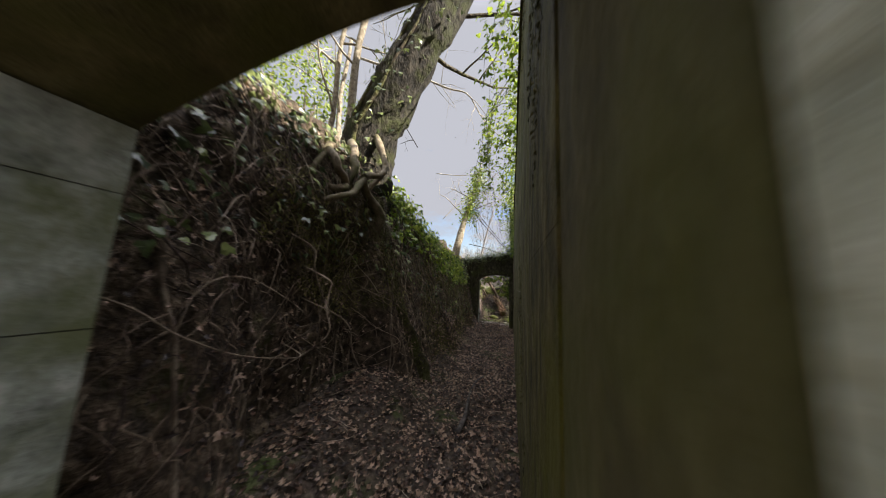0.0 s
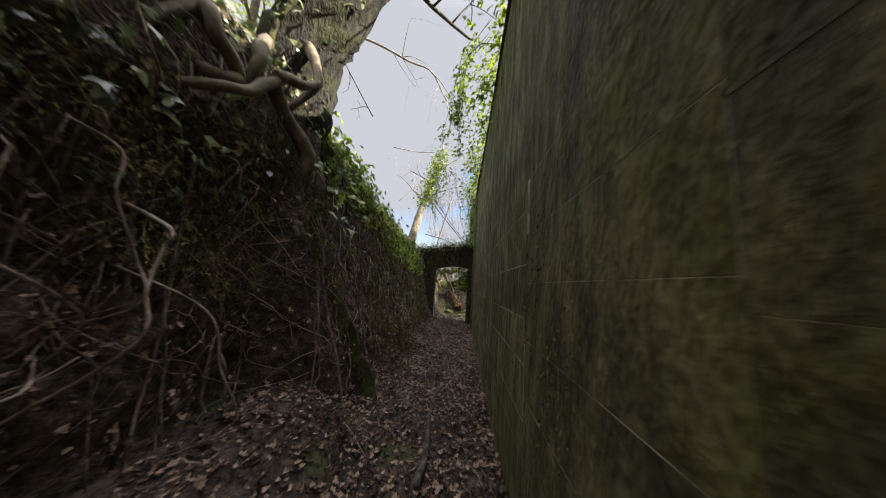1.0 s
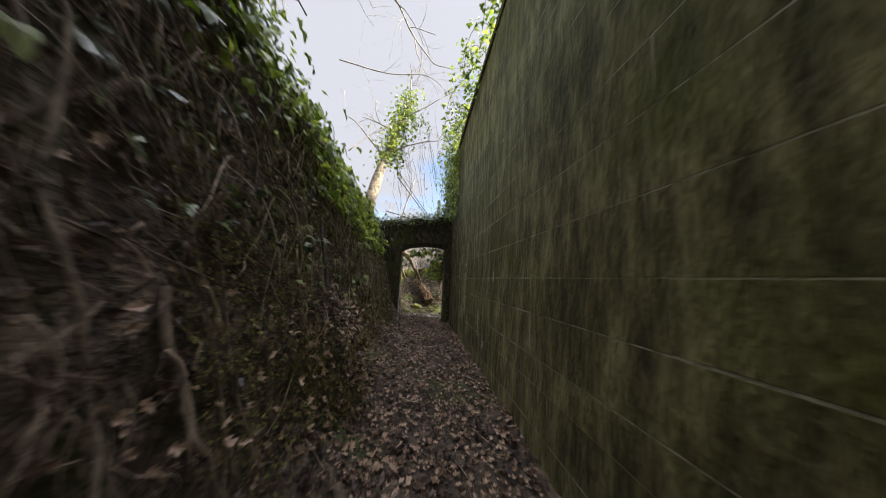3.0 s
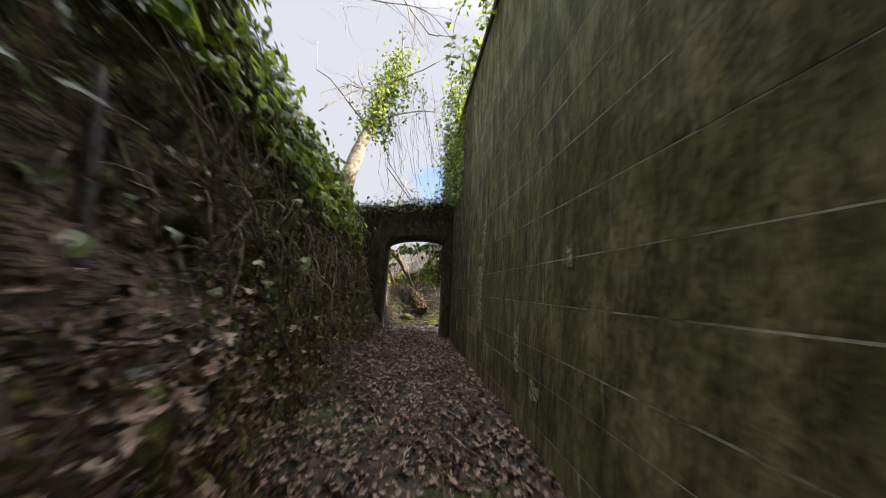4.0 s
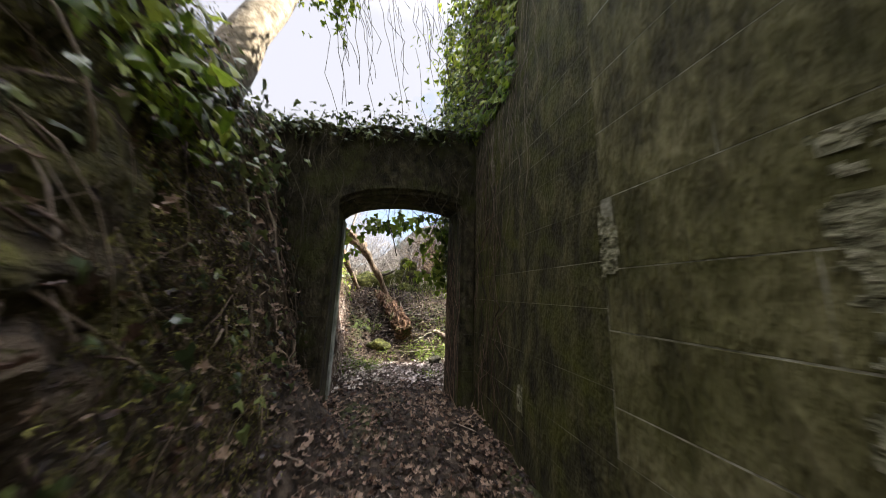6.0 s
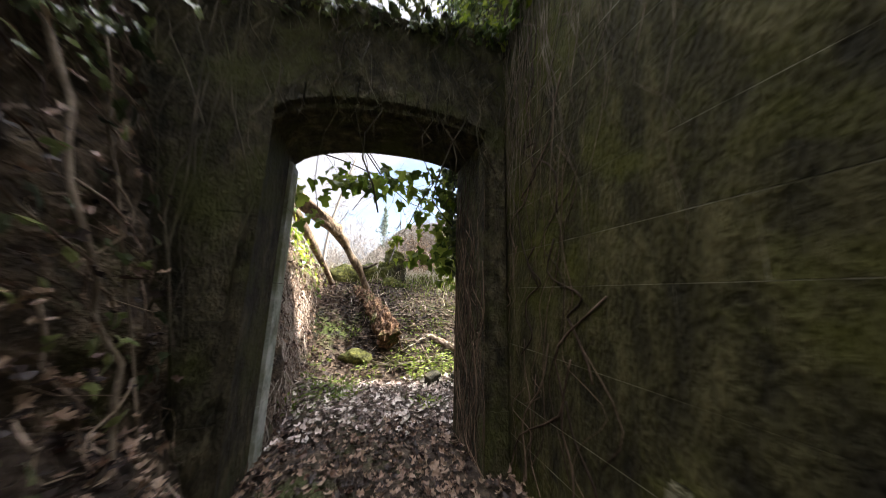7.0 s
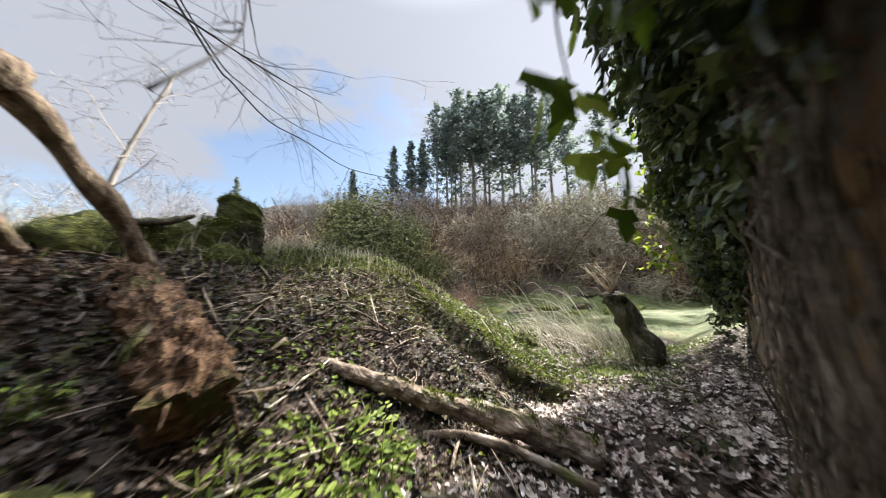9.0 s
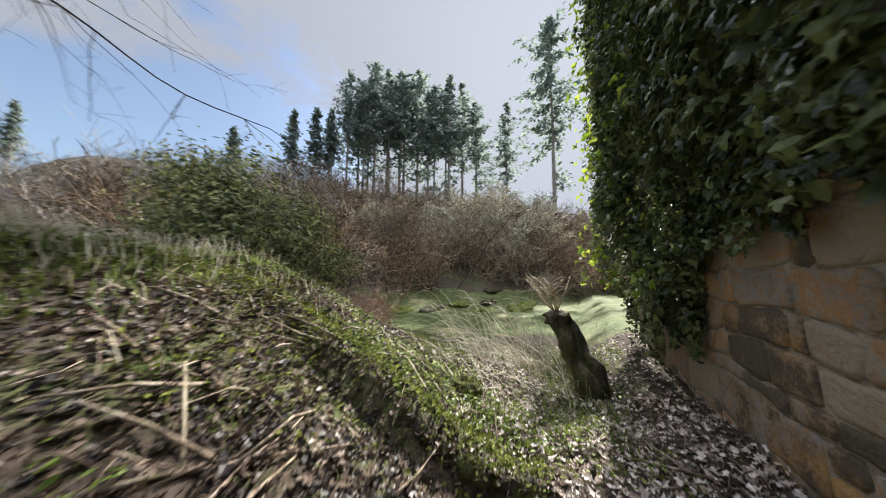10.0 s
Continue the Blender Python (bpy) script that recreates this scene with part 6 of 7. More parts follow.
def grass_tufts(name, cx, cy, sx, sy, n, h, mat, label, rng, lean=(0.0, 0.0), test=None, w=0.0055):
    x, y = cx + rng.normal(0, sx, n), cy + rng.normal(0, sy, n)
    if test is not None:
        keep = test(x, y)
        x, y = x[keep], y[keep]
        n = len(x)
    z = ground_z(x, y)
    hh = h * rng.uniform(0.4, 1.1, n)
    dx, dy = (lean[0] + rng.normal(0, 0.45, n)) * hh, (lean[1] + rng.normal(0, 0.45, n)) * hh
    a = np.stack([x - w, y, z], -1)
    b = np.stack([x + w, y, z], -1)
    c_ = np.stack([x + dx * 0.4, y + dy * 0.4, z + hh * 0.7], -1)
    d = np.stack([x + dx, y + dy, z + hh * 0.85], -1)
    c2 = c_ + np.array((w * 0.8, w * 0.4, 0))
    v = np.stack([a, b, c_, c2, d], 1).reshape(-1, 3)
    t = np.array([(0, 1, 3), (0, 3, 2), (2, 3, 4)])[None] + (np.arange(n) * 5)[:, None, None]
    return array_object(name, v, t.reshape(-1, 3), mat, label=label, category="grass", kind="stuff")


grass_tufts("dry_grass", 5.0, 12.7, 0.55, 0.45, 420, 0.42, M_BLEACH, "bleached dry grass round the broken stump", ri, (-0.5, 0.4), None, 0.007)
grass_tufts("dry_grass", 3.0, 14.8, 1.5, 0.6, 350, 0.22, M_STRAW, "dry grass on the crest of the slope", ri)
grass_tufts("dry_grass", 0.4, 15.7, 1.1, 0.4, 500, 0.35, M_STRAW, "pale dry grass on the skyline of the slope", ri)
grass_tufts("grass", 5.5, 13.0, 1.6, 1.3, 5000, 0.12, M_GRASS, "short rough grass by the house", ri)
grass_tufts("grass", 2.6, 14.4, 1.5, 0.8, 2600, 0.07, M_GRASS, "thin green grass on the slope", ri)
grass_tufts("grass", 11.0, 16.0, 3.0, 3.0, 7000, 0.10, M_GRASS, "short grass of the clearing", ri, test=lambda x, y: (x > 6.5) & (y > 11.2))

# evergreen bush on the crest
bush = thing("evergreen_bush", "broad olive-green evergreen bush on the crest", "bush", on_ground(4.15, 17.3))
bl = []
for k in range(9):
    bl += grow((rt.uniform(-0.3, 0.3), rt.uniform(-0.3, 0.3), -0.2), (rt.uniform(-1, 1), rt.uniform(-1, 1), 1.0), 1.3, 0.035, 2, rt, 0.6, (2, 3))
v, f = join([tube(p, q_, 4) for p, q_ in bl])
mesh_object("stem", v, f, M_BARK, bush, True)
cl = ri.normal(0, 1, (130, 3))
cl /= np.linalg.norm(cl, axis=1, keepdims=True)
cl[:, 2] = np.abs(cl[:, 2]) * 1.1 - 0.1
cen = cl * np.array((1.85, 1.5, 2.15)) * ri.uniform(0.55, 1.0, (130, 1)) + np.array((0, 0, 0.2))
k = ri.integers(0, 130, 12500)
off = ri.normal(0, 0.20, (12500, 3))
p = cen[k] + off
leaves("foliage", p, cl[k] + off * 3 + np.array((0, 0, 0.4)), ri.uniform(0.07, 0.13, 12500), OVAL_SHAPE, OVAL_TRIS, M_RHODO, (0, 0, -0.3), 0.6, ri, 0.75, bush)


# ---- far wood ----
def pine(name, label, h, r, bare, seed, rng, dens=1.0, slim=1.0, cone=0.8):
    """A conifer: straight trunk, bare up to a share of its height, ragged tiers of needle sprays above."""
    t = thing(name, label, "tree", (0, 0, 0), "conifers on the far slope")
    rr = random.Random(seed)
    pts = [(0.12 * wob((0, 0, i * 0.3), 1, seed), 0.12 * wob((i * 0.3, 0, 0), 1, seed), h * i / 10) for i in range(11)]
    tube_object("trunk", pts, taper(h * 0.011, h * 0.002, 11), M_HAZEWOOD, 6, 0, t)
    P, N, S, T = [], [], [], []
    levels = int(36 * dens)
    for i in range(levels):
        u = i / (levels - 1)
        z = h * (bare + (1 - bare) * u)
        reach = r * (min(1.0, 0.35 + 2.4 * u) * (1 - u) ** cone + 0.05)
        for j in range(rr.randint(3, 6) if u > 0.32 else rr.randint(0, 2)):
            a = rr.uniform(0, 2 * math.pi)
            ln = reach * rr.uniform(0.35, 1.2) * (1 + 0.8 * wob((math.cos(a), math.sin(a), z * 0.5), 1.3, seed))
            tilt = rr.uniform(-0.45, 0.25)
            m_ = int(12 + 8 * ln)
            for q_ in range(2, m_):
                s = q_ / (m_ - 1)
                w = 0.10 + 0.30 * s * (1.1 - s) * ln
                P.append((math.cos(a) * ln * s + rr.uniform(-w, w), math.sin(a) * ln * s + rr.uniform(-w, w), z + tilt * ln * s + 0.10 * ln * s * s + rr.uniform(-0.2, 0.2)))
                N.append((rr.uniform(-0.8, 0.8), rr.uniform(-0.8, 0.8), 1))
                T.append((math.cos(a) + rr.uniform(-0.7, 0.7), math.sin(a) + rr.uniform(-0.7, 0.7), rr.uniform(-0.7, 0.3)))
                S.append(rr.uniform(0.18, 0.48) * slim)
    leaves("crown", P, N, S, NEEDLE_SHAPE, NEEDLE_TRIS, M_HAZENEEDLE, np.array(T), 0.45, rng, 1.0, t)
    return t


rq = np.random.default_rng(41)
n = 2600
i = rq.integers(0, 7, n)
u = rq.uniform(0, 1, n)
ra = np.array(ridge)
c = ra[i] * (1 - u[:, None]) + ra[i + 1] * u[:, None]
x, y = c[:, 0] + rq.normal(0.12, 0.16, n), c[:, 1] + rq.normal(0, 0.1, n)
z = ground_z(x, y) + np.clip(0.14 - np.abs(x - c[:, 0]) * 0.6, 0.02, 0.14)
leaves("ridge_weeds", np.stack([x, y, z], -1), np.tile((0, 0, 1.0), (n, 1)), rq.uniform(0.02, 0.05, n), OVAL_SHAPE, OVAL_TRIS, M_MOSSLEAF, (0.3, -0.2, 0.5), 0.6, rq,
       label="small green weeds growing along the mossy ridge", category="weeds", kind="stuff")

# pale dead stems strewn on the slope
st = []
for k in range(480):
    x_, y_ = rt.uniform(0.3, 6.2), rt.uniform(11.3, 15.6)
    a, l_ = rt.uniform(0, math.pi), rt.uniform(0.06, 0.34)
    q_ = []
    for i in (-1, -0.3, 0.4, 1):
        px, py = x_ + i * l_ / 2 * math.cos(a) + rt.uniform(-0.01, 0.01), y_ + i * l_ / 2 * math.sin(a) + rt.uniform(-0.01, 0.01)
        q_.append((px, py, float(ground_z(px, py)) + rt.uniform(0.015, 0.06)))
    r_ = rt.uniform(0.0015, 0.004)
    st.append(tube(q_, [r_, r_, r_, r_ * 0.6], 4))
v, f = join(st)
mesh_object("dead_stems", v, f, M_DRYSTEM, None, True, label="bleached dead stems strewn over the leafy slope", category="dead stems", kind="stuff")
# tufts of moss over the slope and the stones
m_ = 9000
x, y = ri.uniform(-0.3, 4.4, m_), ri.uniform(11.4, 15.6, m_)
keep = (np.sin(2.9 * x + 1.3 * y) + np.sin(3.7 * y - 1.1 * x + 2) + 0.6 * np.sin(9 * x + 7 * y)) > 0.75
x, y = x[keep], y[keep]
leaves("ground_moss", np.stack([x, y, ground_z(x, y) + ri.uniform(0.0, 0.04, len(x))], -1), np.tile((0, 0, 1.0), (len(x), 1)), ri.uniform(0.012, 0.035, len(x)), OVAL_SHAPE, OVAL_TRIS, M_MOSSLEAF,
       (0, 0, 0.8), 0.8, ri, label="soft green moss tufts among the leaves", category="moss", kind="stuff")
# dry stems hanging over the outer face beside the gate
st = []
for k in range(150):
    x0 = 1.24 + abs(rt.gauss(0, 0.55))
    z0, l_ = rt.uniform(1.1, 2.6), rt.uniform(0.6, 2.0)
    o_ = rt.uniform(0.01, 0.10)
    pts = [(max(1.2, x0 + 0.35 * wob((k * 1.3, i * 0.4, 0), 1.0)), OUT_Y + 0.02 + o_ * (0.4 + abs(wob((k, i * 0.5, 4), 1.0))), max(z0 - l_ * i / 8, -0.15)) for i in range(9)]
    st.append(tube(pts, [rt.choice((0.0015, 0.002, 0.003, 0.004))] * 9, 5))
v, f = join(st)
mesh_object("ivy_stems", v, f, M_ROOT, None, True, label="matted brown ivy stems on the outer face beside the gate", category="ivy", kind="stuff")

grass_tufts("grass", 2.0, 15.5, 1.0, 0.5, 5000, 0.13, M_SPURGE, "sunlit grass on the crest of the slope", ri)
grass_tufts("dry_grass", 1.6, 15.7, 0.9, 0.4, 900, 0.30, M_BLEACH, "bleached grass on the crest of the slope", ri)

# mossy hummocks at the far edge of the clearing
for k, (x_, y_) in enumerate(((11.5, 17.6), (13.0, 17.0), (12.4, 15.6), (14.6, 16.0), (13.8, 14.4), (15.8, 14.2), (16.6, 16.4), (10.4, 18.6))):
    lump("mossy_hummock", on_ground(x_, y_, -0.02), (rt.uniform(0.5, 1.1), rt.uniform(0.3, 0.6), rt.uniform(0.14, 0.30)), M_MOSSLEAF if k % 3 else M_MOSSSTONE, None, k * 2.3, 0.45, 2.0, 3,
         label="low mossy hummock at the edge of the clearing", category="hummock", group="hummocks of the clearing")

# green patches and long bleached sticks on the slope
m_ = 5200
x, y = ri.uniform(0.2, 3.2, m_), ri.uniform(12.5, 15.6, m_)
keep = (np.sin(2.3 * x + 1.1 * y) + np.sin(3.1 * y - 1.7 * x + 1) + 0.7 * np.sin(7 * x + 5 * y)) > 0.95 - 0.12 * (y - 12.5)
x, y = x[keep], y[keep]
leaves("ground_cover", np.stack([x, y, ground_z(x, y) + ri.uniform(0.01, 0.06, len(x))], -1), np.tile((0, 0, 1.0), (len(x), 1)), ri.uniform(0.018, 0.045, len(x)), OVAL_SHAPE, OVAL_TRIS, M_MOSSLEAF,
       (0.2, 0.1, 0.5), 0.7, ri, label="patches of green moss and weeds on the slope", category="weeds", kind="stuff")
for k in range(10):
    x_, y_ = rt.uniform(0.6, 3.0), rt.uniform(12.4, 14.6)
    a, l_ = rt.uniform(-0.4, 1.2), rt.uniform(0.5, 1.1)
    q_ = []
    for i in range(6):
        px, py = x_ + (i / 5 - 0.5) * l_ * math.cos(a) + 0.03 * wob((k, i * 0.6, 0), 1.0), y_ + (i / 5 - 0.5) * l_ * math.sin(a) + 0.03 * wob((k, i * 0.6, 5), 1.0)
        q_.append((px, py, float(ground_z(px, py)) + 0.02 + 0.05 * abs(wob((k, i * 0.5, 9), 1.0))))
    tube_object("stick", q_, taper(0.009, 0.004, 6), M_DEADWOOD if k % 4 else M_BLEACH, 6, 0.25, None, k, label="long bleached dead stick on the slope", category="stick", group="sticks on the slope")
# brighter leaf colour put on the ivy's sunward edge as painted light
m_ = 420
x, z = ri.uniform(4.0, 7.0, m_), ri.uniform(1.0, 6.0, m_)
p = np.stack([x, OUT_Y + 0.40 + 0.30 * np.sin(1.9 * x + 1.3 * z) ** 2 + 0.15 * smooth_step(4.0, 4.9, x) + ri.uniform(-0.1, 0.15, m_), z], -1)
leaves("ivy", p, np.tile((0.5, 0.7, 0.5), (m_, 1)), ri.uniform(0.05, 0.10, m_), IVY_SHAPE, IVY_TRIS, M_IVY, (0, 0.2, -1), 0.7, ri,
       label="ivy shoots standing off the house wall, coloured as if sunlit", category="ivy", kind="stuff")
grass_tufts("grass", 9.0, 12.8, 1.4, 0.8, 5000, 0.14, M_GRASS, "rough grass along the house wall", ri, test=lambda x, y: y > 11.3)
PINES = [(34.6, 44.6, 23.0), (38.4, 47.2, 26.0), (39.0, 42.6, 25.5), (43.0, 42.0, 27.5), (47.6, 34.8, 27.0), (44.0, 36.9, 25.0), (33.0, 46.9, 24.6), (36.4, 47.7, 24.0), (36.9, 44.3, 28.2), (41.6, 45.1, 29.4), (40.8, 41.3, 28.2), (44.4, 39.6, 29.9), (45.2, 36.2, 27.0),
         (46.5, 33.6, 30.0), (50.4, 32.3, 29.8), (48.6, 28.6, 24.6), (43.4, 14.2, 37.2), (45.4, 21.9, 23.3)]
SPRUCES = [(23.6, 47.7, 14.0), (27.2, 47.7, 15.5), (29.0, 46.5, 16.0), (17.8, 50.7, 10.2), (5.7, 91.9, 15.0)]
BARES = [(11.9, 50.6, 8.7), (14.3, 52.0, 7.6), (11.4, 54.9, 7.0), (6.1, 71.9, 6.0), (8.5, 71.6, 5.7)]
pines = [pine("pine_tree", "tall pine, haze-tinted blue-green, with a bare lower trunk", 20.0, 4.3, 0.20, 5, ri, 1.0, 1.0, 0.5), pine("pine_tree", "tall pine, haze-tinted blue-green, with a ragged crown", 20.0, 3.6, 0.14, 8, ri, 1.0, 1.0, 0.65),
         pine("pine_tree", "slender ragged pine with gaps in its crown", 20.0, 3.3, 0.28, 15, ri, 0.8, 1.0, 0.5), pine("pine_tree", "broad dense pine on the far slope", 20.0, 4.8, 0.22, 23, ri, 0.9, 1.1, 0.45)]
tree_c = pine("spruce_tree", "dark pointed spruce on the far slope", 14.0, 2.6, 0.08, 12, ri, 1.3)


def stand(models, spots, base):
    used = set()
    for i, (x, y, h) in enumerate(spots):
        mod = models[i % len(models)]
        s = h / base
        m = pose(x, y, float(ground_z(x, y)) - 0.4, 0, 0, 67 * i)
        if mod in used:
            ob = copy_thing(mod, m)
        else:
            ob = mod
            ob.matrix_world = m
            used.add(mod)
        ob.scale = (s * (0.92 + 0.05 * (i % 4)), s * (0.92 + 0.05 * (i % 4)), s)


stand(pines, PINES, 20.0)
stand([tree_c], SPRUCES, 14.0)


def bare_tree(name, label, h, seed, mat, kids=(3, 4), depth=4, r=0.02, spread=0.5, group="", start=3, stems=1, droop=-0.05, sides=3, thin=0.0011):
    t = thing(name, label, "tree" if h > 5 else "shrub", (0, 0, 0), group)
    rr = random.Random(seed)
    lines = []
    for s in range(stems):
        lean = 0.15 if stems == 1 else 0.6
        lines += grow((rr.uniform(-0.2, 0.2) * (stems > 1), rr.uniform(-0.2, 0.2) * (stems > 1), 0), (rr.uniform(-lean, lean), rr.uniform(-lean, lean), 1), h * 0.45, h * r / (1 + 0.5 * (stems > 1)), depth, rr, spread, kids, droop, 0.22, 0.66)
    v, f = join([tube(p, [max(q2, h * thin) for q2 in q_], sides) for p, q_ in lines])
    mesh_object("crown", v, f, mat, t)
    return t


birch = thing("birch_tree", "pale leaning birch trunk with a bare crown", "tree", on_ground(-2.0, 25.0, -0.2))
birch_line = [Vector((0.0, 0.0, 0.0)), Vector((0.25, 0.0, 3.2)), Vector((0.75, 0.0, 5.6)), Vector((1.4, 0.1, 8.2))]
birch_trunk = tube_object("trunk", curve_points(birch_line, 16), taper(0.11, 0.04, 17), M_HAZEWOOD, 12, 0.2, birch)
birch_rng = random.Random(77)
v, f = join([tube(p, [max(q2, 0.006) for q2 in q_], 3) for q0 in (0.35, 0.5, 0.62, 0.72, 0.82, 0.95) for p, q_ in grow(curve_points(birch_line, 16)[int(q0 * 16)], (birch_rng.uniform(-1, 1), birch_rng.uniform(-1, 1), 0.7), 1.8, 0.03, 3, birch_rng, 0.6, (3, 4), 0.05)])
mesh_object("twigs", v, f, M_HAZEWOOD, birch_trunk)
stand([bare_tree("winter_tree", "leafless winter tree on the far slope, paled for haze", 12.0, 31, M_HAZEWOOD, group="bare trees on the far slope"),
       bare_tree("winter_tree", "leafless grey winter tree on the far slope, paled for haze", 12.0, 33, M_HAZEWOOD, group="bare trees on the far slope")], BARES, 12.0)
shrubs = [bare_tree("bare_shrub", "dense leafless brown shrub of the thicket", 4.0, 40 + i, M_BRUSH, (3, 4), 3, 0.008, 0.55, "shrubs of the thicket", stems=7, thin=0.0024) for i in range(3)]
rs = random.Random(77)
spots = []
while len(spots) < 230:
    x, y = rs.uniform(5, 56), rs.uniform(8, 52)
    far = 0.62 * x + 0.78 * y
    if 22.5 < far < 50 and y > 11.5 - 0.10 * (x - 20) and (far < 36 or rs.random() < 0.7):
        spots.append((x, y, 4.0 * rs.uniform(0.8, 1.5) * (1 if far < 30 else 1.4)))
while len(spots) < 275:
    x, y = rs.uniform(17, 32), rs.uniform(9.0, 14)
    if 20.0 < 0.62 * x + 0.78 * y < 25:
        spots.append((x, y, rs.uniform(2.2, 3.8)))
stand(shrubs[:2], [p_ for i, p_ in enumerate(spots) if i % 3], 4.0)
stand(shrubs[2:] + [bare_tree("bare_shrub", "pale lichen-grey leafless shrub of the thicket", 4.0, 47, M_TWIG, (3, 4), 3, 0.008, 0.6, "shrubs of the thicket", stems=7, thin=0.0024)],
      [p_ for i, p_ in enumerate(spots) if i % 3 == 0], 4.0)
far_spots = []
while len(far_spots) < 210:
    x, y = rs.uniform(-30, 34), rs.uniform(27, 80)
    if 0.62 * x + 0.78 * y > 24 and y > 1.1 * x:
        far_spots.append((x, y, rs.uniform(6, 9)))
stand([bare_tree("winter_tree", "leafless tree of the far wood, paled for haze", 8.0, 61 + i, M_HAZEWOOD, (3, 4), 3, 0.012, 0.5, "trees of the far wood", stems=3) for i in range(2)], far_spots, 8.0)
stand([bare_tree("pale_tree", "pale leafless young tree in the thicket, whitened as if sunlit", 7.0, 91 + i, M_PALETWIG, (3, 4), 4, 0.010, 0.5, "pale trees of the thicket", stems=3, thin=0.0045) for i in range(2)],
      [(22.0, 20.4, 6.5), (24.5, 21.5, 7.5), (25.5, 17.0, 7.5), (27.0, 14.6, 5.5), (20.5, 23.5, 5.5), (29.0, 18.5, 8.0), (23.0, 15.6, 5.0), (18.0, 27.0, 5.0), (27.5, 22.5, 7.0), (31.0, 15.2, 7.0), (24.0, 26.5, 6.0), (21.0, 18.2, 5.5), (26.5, 19.2, 8.5), (28.5, 16.2, 8.0), (30.5, 20.5, 9.0), (33.0, 17.5, 9.0)], 7.0)
# red-brown brambles at the foot of the slope
stand([bare_tree("bramble", "rusty bramble bush at the edge of the clearing", 1.4, 81, M_BRAMBLE, (3, 4), 3, 0.008, 0.6, "brambles", stems=8, thin=0.003)],
      [(5.1, 15.2, 1.35), (5.5, 15.7, 1.2), (6.3, 16.6, 1.5), (7.2, 17.6, 1.7), (5.6, 17.3, 1.4), (8.3, 18.8, 1.6), (9.6, 20.0, 1.5)], 1.4)

# brushwood that fills the thicket
tw = []
for k in range(8500):
    while True:
        x, y = rs.uniform(5, 62), rs.uniform(6, 52)
        far = 0.62 * x + 0.78 * y
        if 23.0 < far < 52 and y > 11.5 - 0.12 * (x - 20):
            break
    z, h = float(ground_z(x, y)), rs.uniform(0.8, 3.4) * (1 + 0.5 * wob((x, y, 0), 0.25))
    d = Vector((rs.uniform(-1.0, 1.0), rs.uniform(-1.0, 1.0), 1.0))
    bend_ = Vector((rs.uniform(-0.8, 0.8), rs.uniform(-0.8, 0.8), rs.uniform(-0.9, 0.2)))
    r = rs.uniform(0.006, 0.022)
    p0 = Vector((x, y, z - 0.1 + rs.uniform(0, 1.2)))
    p1 = p0 + d * h * 0.4
    p2 = p1 + (d + bend_ * 0.6) * h * 0.35
    tw.append(tube([p0, p1, p2, p2 + (d + bend_ * 1.4) * h * 0.35], [r, r * 0.8, r * 0.6, r * 0.3], 3))
v, f = join(tw)
mesh_object("brushwood", v, f, M_BRUSH, None, False, label="dense brown leafless brushwood on the slope", category="brushwood", kind="stuff")

# boughs hanging into the view from above
def bough(name, ctrl, r0, r1, mat, label, twigs=10, length=0.5, seed=1):
    t = thing(name, label, "branch", ctrl[0])
    o = Vector(ctrl[0])
    line = [p - o for p in curve_points(ctrl, 20)]
    tube_object("stem", line, taper(r0, r1, 21), mat, 6, 0.15, t)
    rr = random.Random(seed)
    b = []
    for k in range(twigs):
        i = rr.randint(3, 20)
        d = (line[min(i + 1, 20)] - line[i - 1]).normalized()
        b += grow(line[i], d * 0.6 + Vector((rr.uniform(-1, 1), rr.uniform(-1, 1), rr.uniform(-0.9, 0.5))), length * rr.uniform(0.5, 1.3), max(r1, r0 * 0.3), 2, rr, 0.5, (1, 3), 0.1, 0.2)
    v_, f_ = join([tube(p, [max(q2, 0.0012) for q2 in q_], 4) for p, q_ in b])
    mesh_object("twig_spray", v_, f_, mat, t, True, kind="stuff")
    return t


bough("hanging_bough", [(-0.9, 14.8, 5.6), (0.54, 15.75, 4.11), (0.81, 15.74, 3.82), (1.3, 15.75, 3.42), (1.79, 15.58, 3.2), (2.33, 15.28, 2.82), (2.89, 14.76, 2.6)], 0.016, 0.004, M_DARKTWIG, "long thin dark bough sweeping down over the slope", 14, 0.7, 3)
bough("hanging_bough", [(-0.9, 14.9, 5.9), (0.50, 15.8, 4.30), (1.0, 15.8, 3.85), (1.6, 15.7, 3.5), (2.2, 15.4, 3.25)], 0.012, 0.003, M_DARKTWIG, "second dark bough beside the long one", 10, 0.6, 31)
bough("hanging_bough", [(-1.3, 14.8, 4.0), (-0.2, 14.6, 3.7), (0.9, 14.3, 3.2), (1.6, 14.2, 3.0)], 0.016, 0.004, M_DARKTWIG, "thin bough with fine drooping twigs", 18, 0.9, 5)
bough("broken_twig", [(0.78, 12.95, 2.75), (0.76, 12.6, 2.25), (0.75, 12.38, 1.87), (0.70, 12.2, 1.6), (0.59, 12.0, 1.28)], 0.003, 0.0055, M_DARKTWIG, "dark broken twig dangling by the gate", 3, 0.3, 8)
bough("hanging_bough", [(-1.6, 8.6, 5.6), (-0.6, 8.7, 5.5), (0.3, 8.9, 5.7), (1.0, 9.2, 5.3)], 0.014, 0.004, M_TWIG, "grey leafless bough over the passage", 12, 0.8, 9)
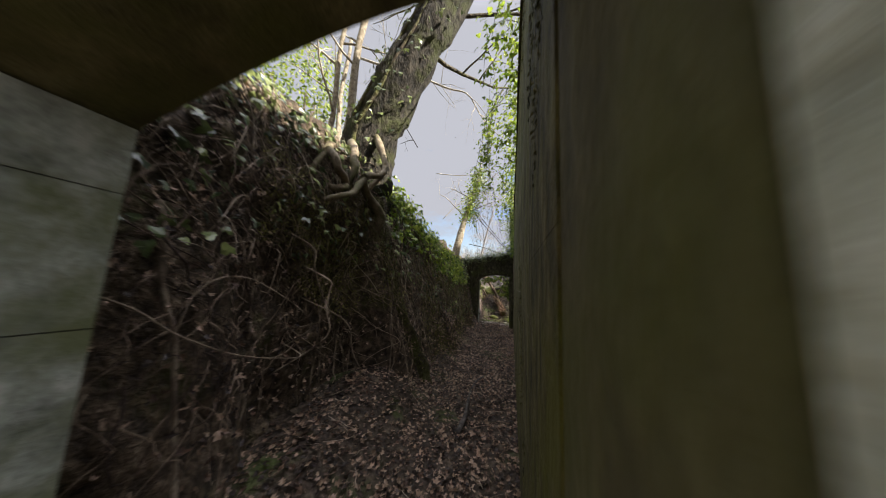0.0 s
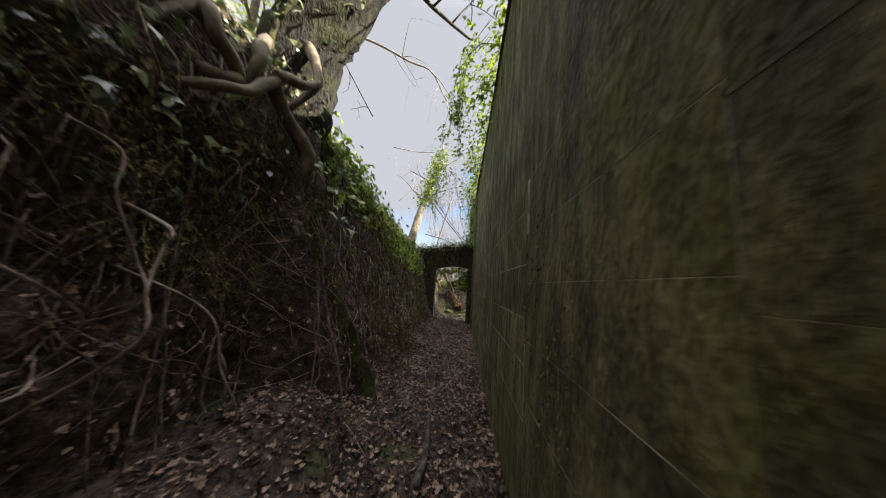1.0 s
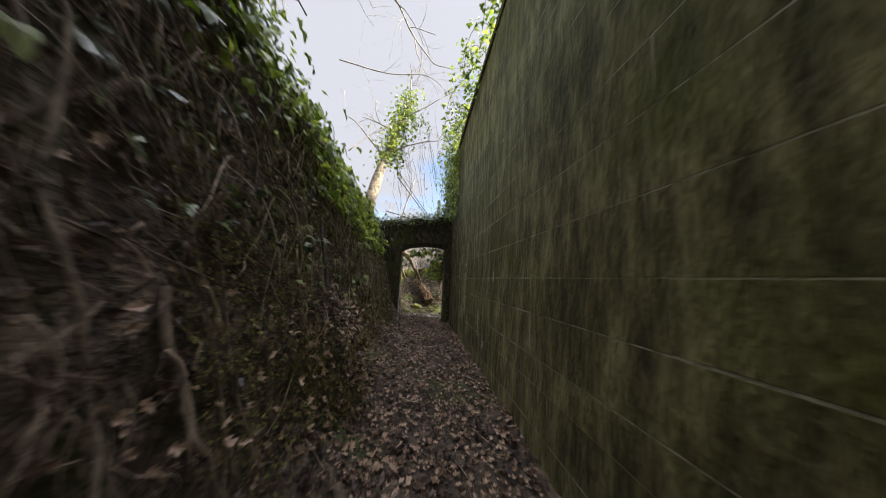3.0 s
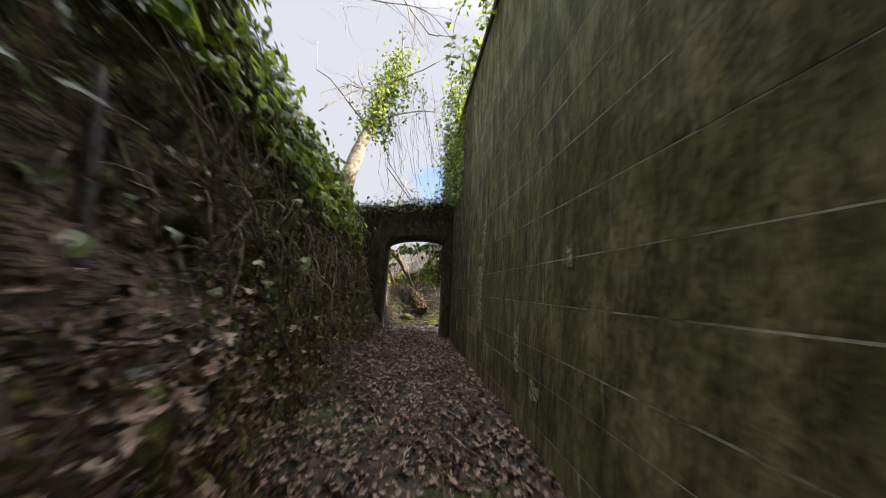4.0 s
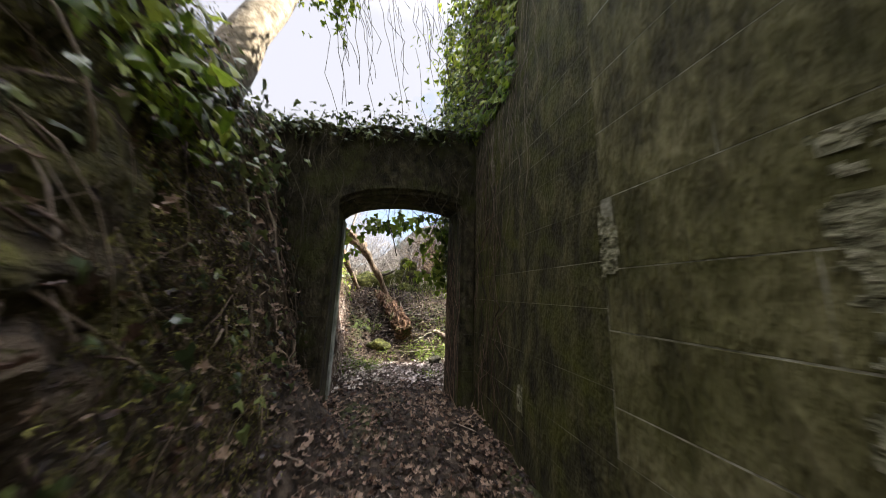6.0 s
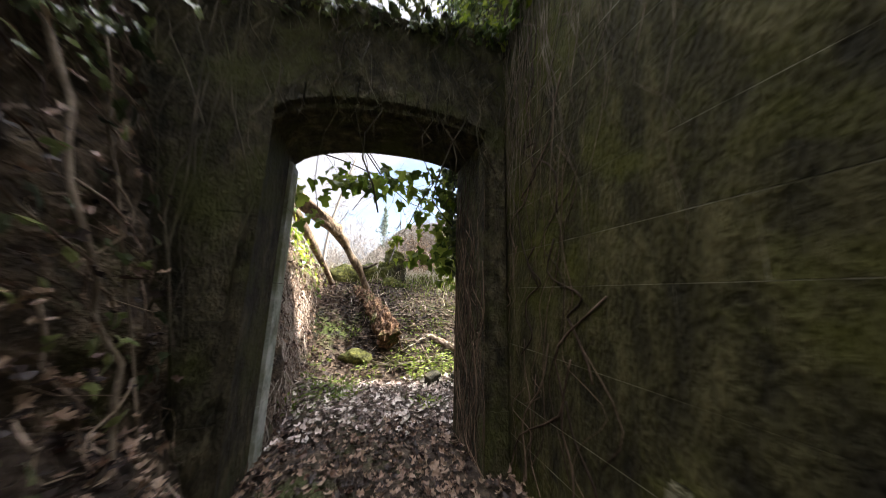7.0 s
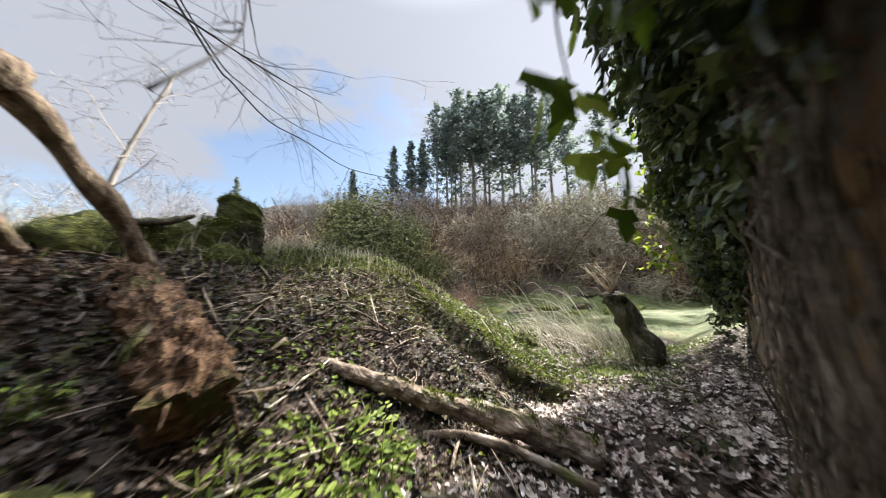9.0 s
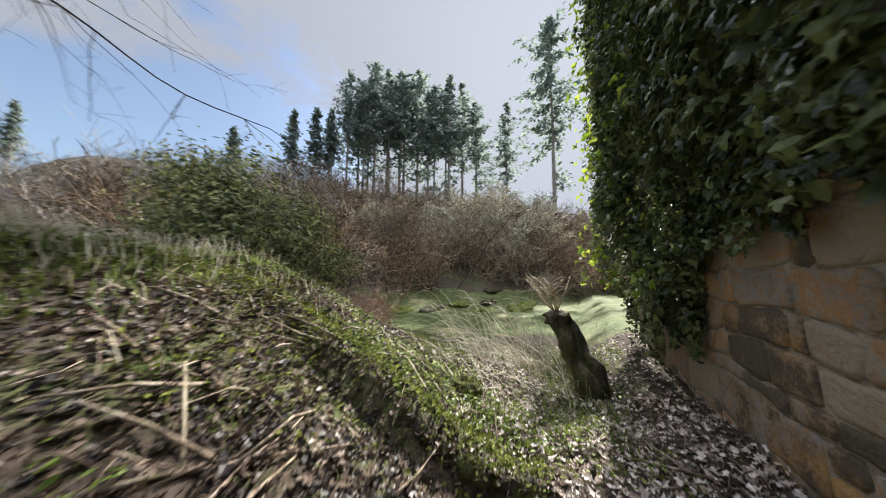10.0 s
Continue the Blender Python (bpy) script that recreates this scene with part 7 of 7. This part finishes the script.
bough("high_bough", [(-8.5, 12.5, 15.6), (-5.46, 12.5, 14.02), (-3.99, 12.5, 13.32), (-2.42, 12.5, 12.4), (-1.29, 12.5, 11.86), (-0.48, 12.5, 10.38), (0.38, 12.5, 9.29)], 0.075, 0.018, M_TWIG, "grey forked bough high over the passage", 12, 1.8, 12)
bough("high_bough", [(-4.9, 9.0, 11.0), (-4.26, 9.0, 9.75), (-3.3, 9.0, 8.13), (-2.58, 9.0, 6.95)], 0.012, 0.02, M_DARKTWIG, "dark thin bough with a broken end over the bank", 3, 0.6, 21)
bough("hanging_bough", [(-1.6, 9.8, 4.2), (-1.0, 10.0, 4.9), (-0.2, 10.2, 5.4), (0.6, 10.4, 5.2)], 0.012, 0.003, M_TWIG, "fine grey twigs beside the ivied tree", 16, 0.7, 14)

# ---- stones of the walls ----
rw = random.Random(5)
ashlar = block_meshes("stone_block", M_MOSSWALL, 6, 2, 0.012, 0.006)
halfshaded = block_meshes("stone_block", M_MIDWALL, 6, 4, 0.008, 0.004)
shaded = block_meshes("stone_block", M_SHADEWALL, 6, 3, 0.006, 0.003)


def ashlar_place(u, z, o):
    return Matrix.Translation((WALL_X + 0.0475 - abs(o), u, z)) @ Matrix.Rotation(math.pi / 2, 4, "Z"), 0


# both end stretches use the stone coloured darker for shade
lay_courses(passage_wall, "stone_block", shaded, 0.44, 1.3, -0.1, 4.55, ashlar_place, (0.22, 0.40), (0.7, 1.4), 0.001, 0.10, rw, 80, 0.001, None, 0.5)
lay_courses(passage_wall, "stone_block", halfshaded, 1.3, 2.5, -0.1, 4.55, ashlar_place, (0.20, 0.38), (0.5, 0.8), 0.002, 0.10, rw, 60, 0.001, None, 0.4)
lay_courses(passage_wall, "stone_block", ashlar, 2.5, 8.9, -0.1, 4.55, ashlar_place, (0.16, 0.36), (0.7, 1.3), 0.006, 0.10, rw, 220, 0.0008, None, 0.4)
lay_courses(passage_wall, "stone_block", shaded, 8.9, OUT_Y - 0.03, -0.1, 4.55, ashlar_place, (0.16, 0.36), (0.5, 1.1), 0.0025, 0.10, rw, 60, 0.0008, None, 0.4)


def rubble_courses(parent, u0, u1, z0, z1, y, mat, rng, limit=300, gap=0.011):
    """Irregular rubble in wavering courses: every stone its own worn polygon, proud of the mortar."""
    z, row, n = z0, 0, 0
    edge = lambda u, k: 0.060 * wob((u * 1.7, k * 3.1, 0), 1.0, 2.0) + 0.035 * wob((u * 5.0, k * 2.3, 0), 1.0, 5.0)
    while z < z1:
        h = rng.choice((rng.uniform(0.08, 0.14), rng.uniform(0.16, 0.26), rng.uniform(0.22, 0.36)))
        u = u0
        lean = rng.uniform(-0.03, 0.03)
        while u < u1 and n < limit:
            w = min(rng.uniform(0.12, 0.62) * (0.6 + 1.4 * h), u1 - u)
            if u1 - (u + w) < 0.09:
                w = u1 - u
            slant = rng.uniform(-0.035, 0.035) if u + w < u1 else 0.0
            cells = [(0.0, 1.0)]
            if h > 0.24 and w < 0.26 and rng.random() < 0.6:
                c_ = rng.uniform(0.38, 0.62)
                cells = [(0.0, c_), (c_, 1.0)]
            for lo_, hi_ in cells:
                def spot(a, b):
                    zl, zh = z + edge(u + a * w, row), z + h + edge(u + a * w, row + 1)
                    return Vector((u + a * w + (lean if a < 0.01 else slant if a > 0.99 else 0.0) * (b - 0.5), 0, zl + (zh - zl) * b))
                k1, k2 = rng.uniform(0.10, 0.26), rng.uniform(0.05, 0.14)
                ring = [spot(0, lo_ + k2), spot(k1, lo_), spot(0.55, lo_), spot(1 - k2, lo_), spot(1, lo_ + k1), spot(1, hi_ - k2), spot(1 - k1, hi_), spot(0.45, hi_), spot(k2, hi_), spot(0, hi_ - k1)]
                mid = sum(ring, Vector()) / len(ring)
                out_ = rng.uniform(-0.005, 0.008)
                bm = bmesh.new()
                rows_ = []
                for inset, dy in ((gap / 2, -0.05), (gap / 2, -0.012), (gap / 2 + 0.012, out_), (gap / 2 + 0.05, out_ + rng.uniform(0.0, 0.005))):
                    rows_.append([bm.verts.new(p_ + (mid - p_).normalized() * min(inset, (mid - p_).length * 0.7) + Vector((-mid.x, dy + rng.uniform(-0.002, 0.002), -mid.z))) for p_ in ring])
                top = bm.verts.new((0, out_ + rng.uniform(-0.004, 0.006), 0))
                for ra_, rb_ in zip(rows_[:-1], rows_[1:]):
                    for i in range(10):
                        bm.faces.new((ra_[i], rb_[i], rb_[(i + 1) % 10], ra_[(i + 1) % 10]))
                for i in range(10):
                    bm.faces.new((rows_[-1][i], top, rows_[-1][(i + 1) % 10]))
                bmesh.ops.recalc_face_normals(bm, faces=bm.faces[:])
                for f_ in bm.faces:
                    f_.smooth = True
                ob = part("rubble_stone", bm, mat, parent)
                ob.location = (mid.x, y, mid.z)
                n += 1
            u += w
            lean = slant
        z += h
        row += 1


rubble_courses(outer_wall, 1.06, 6.4, -0.45, 1.9, OUT_Y - 0.020, M_RUBBLE, rw)
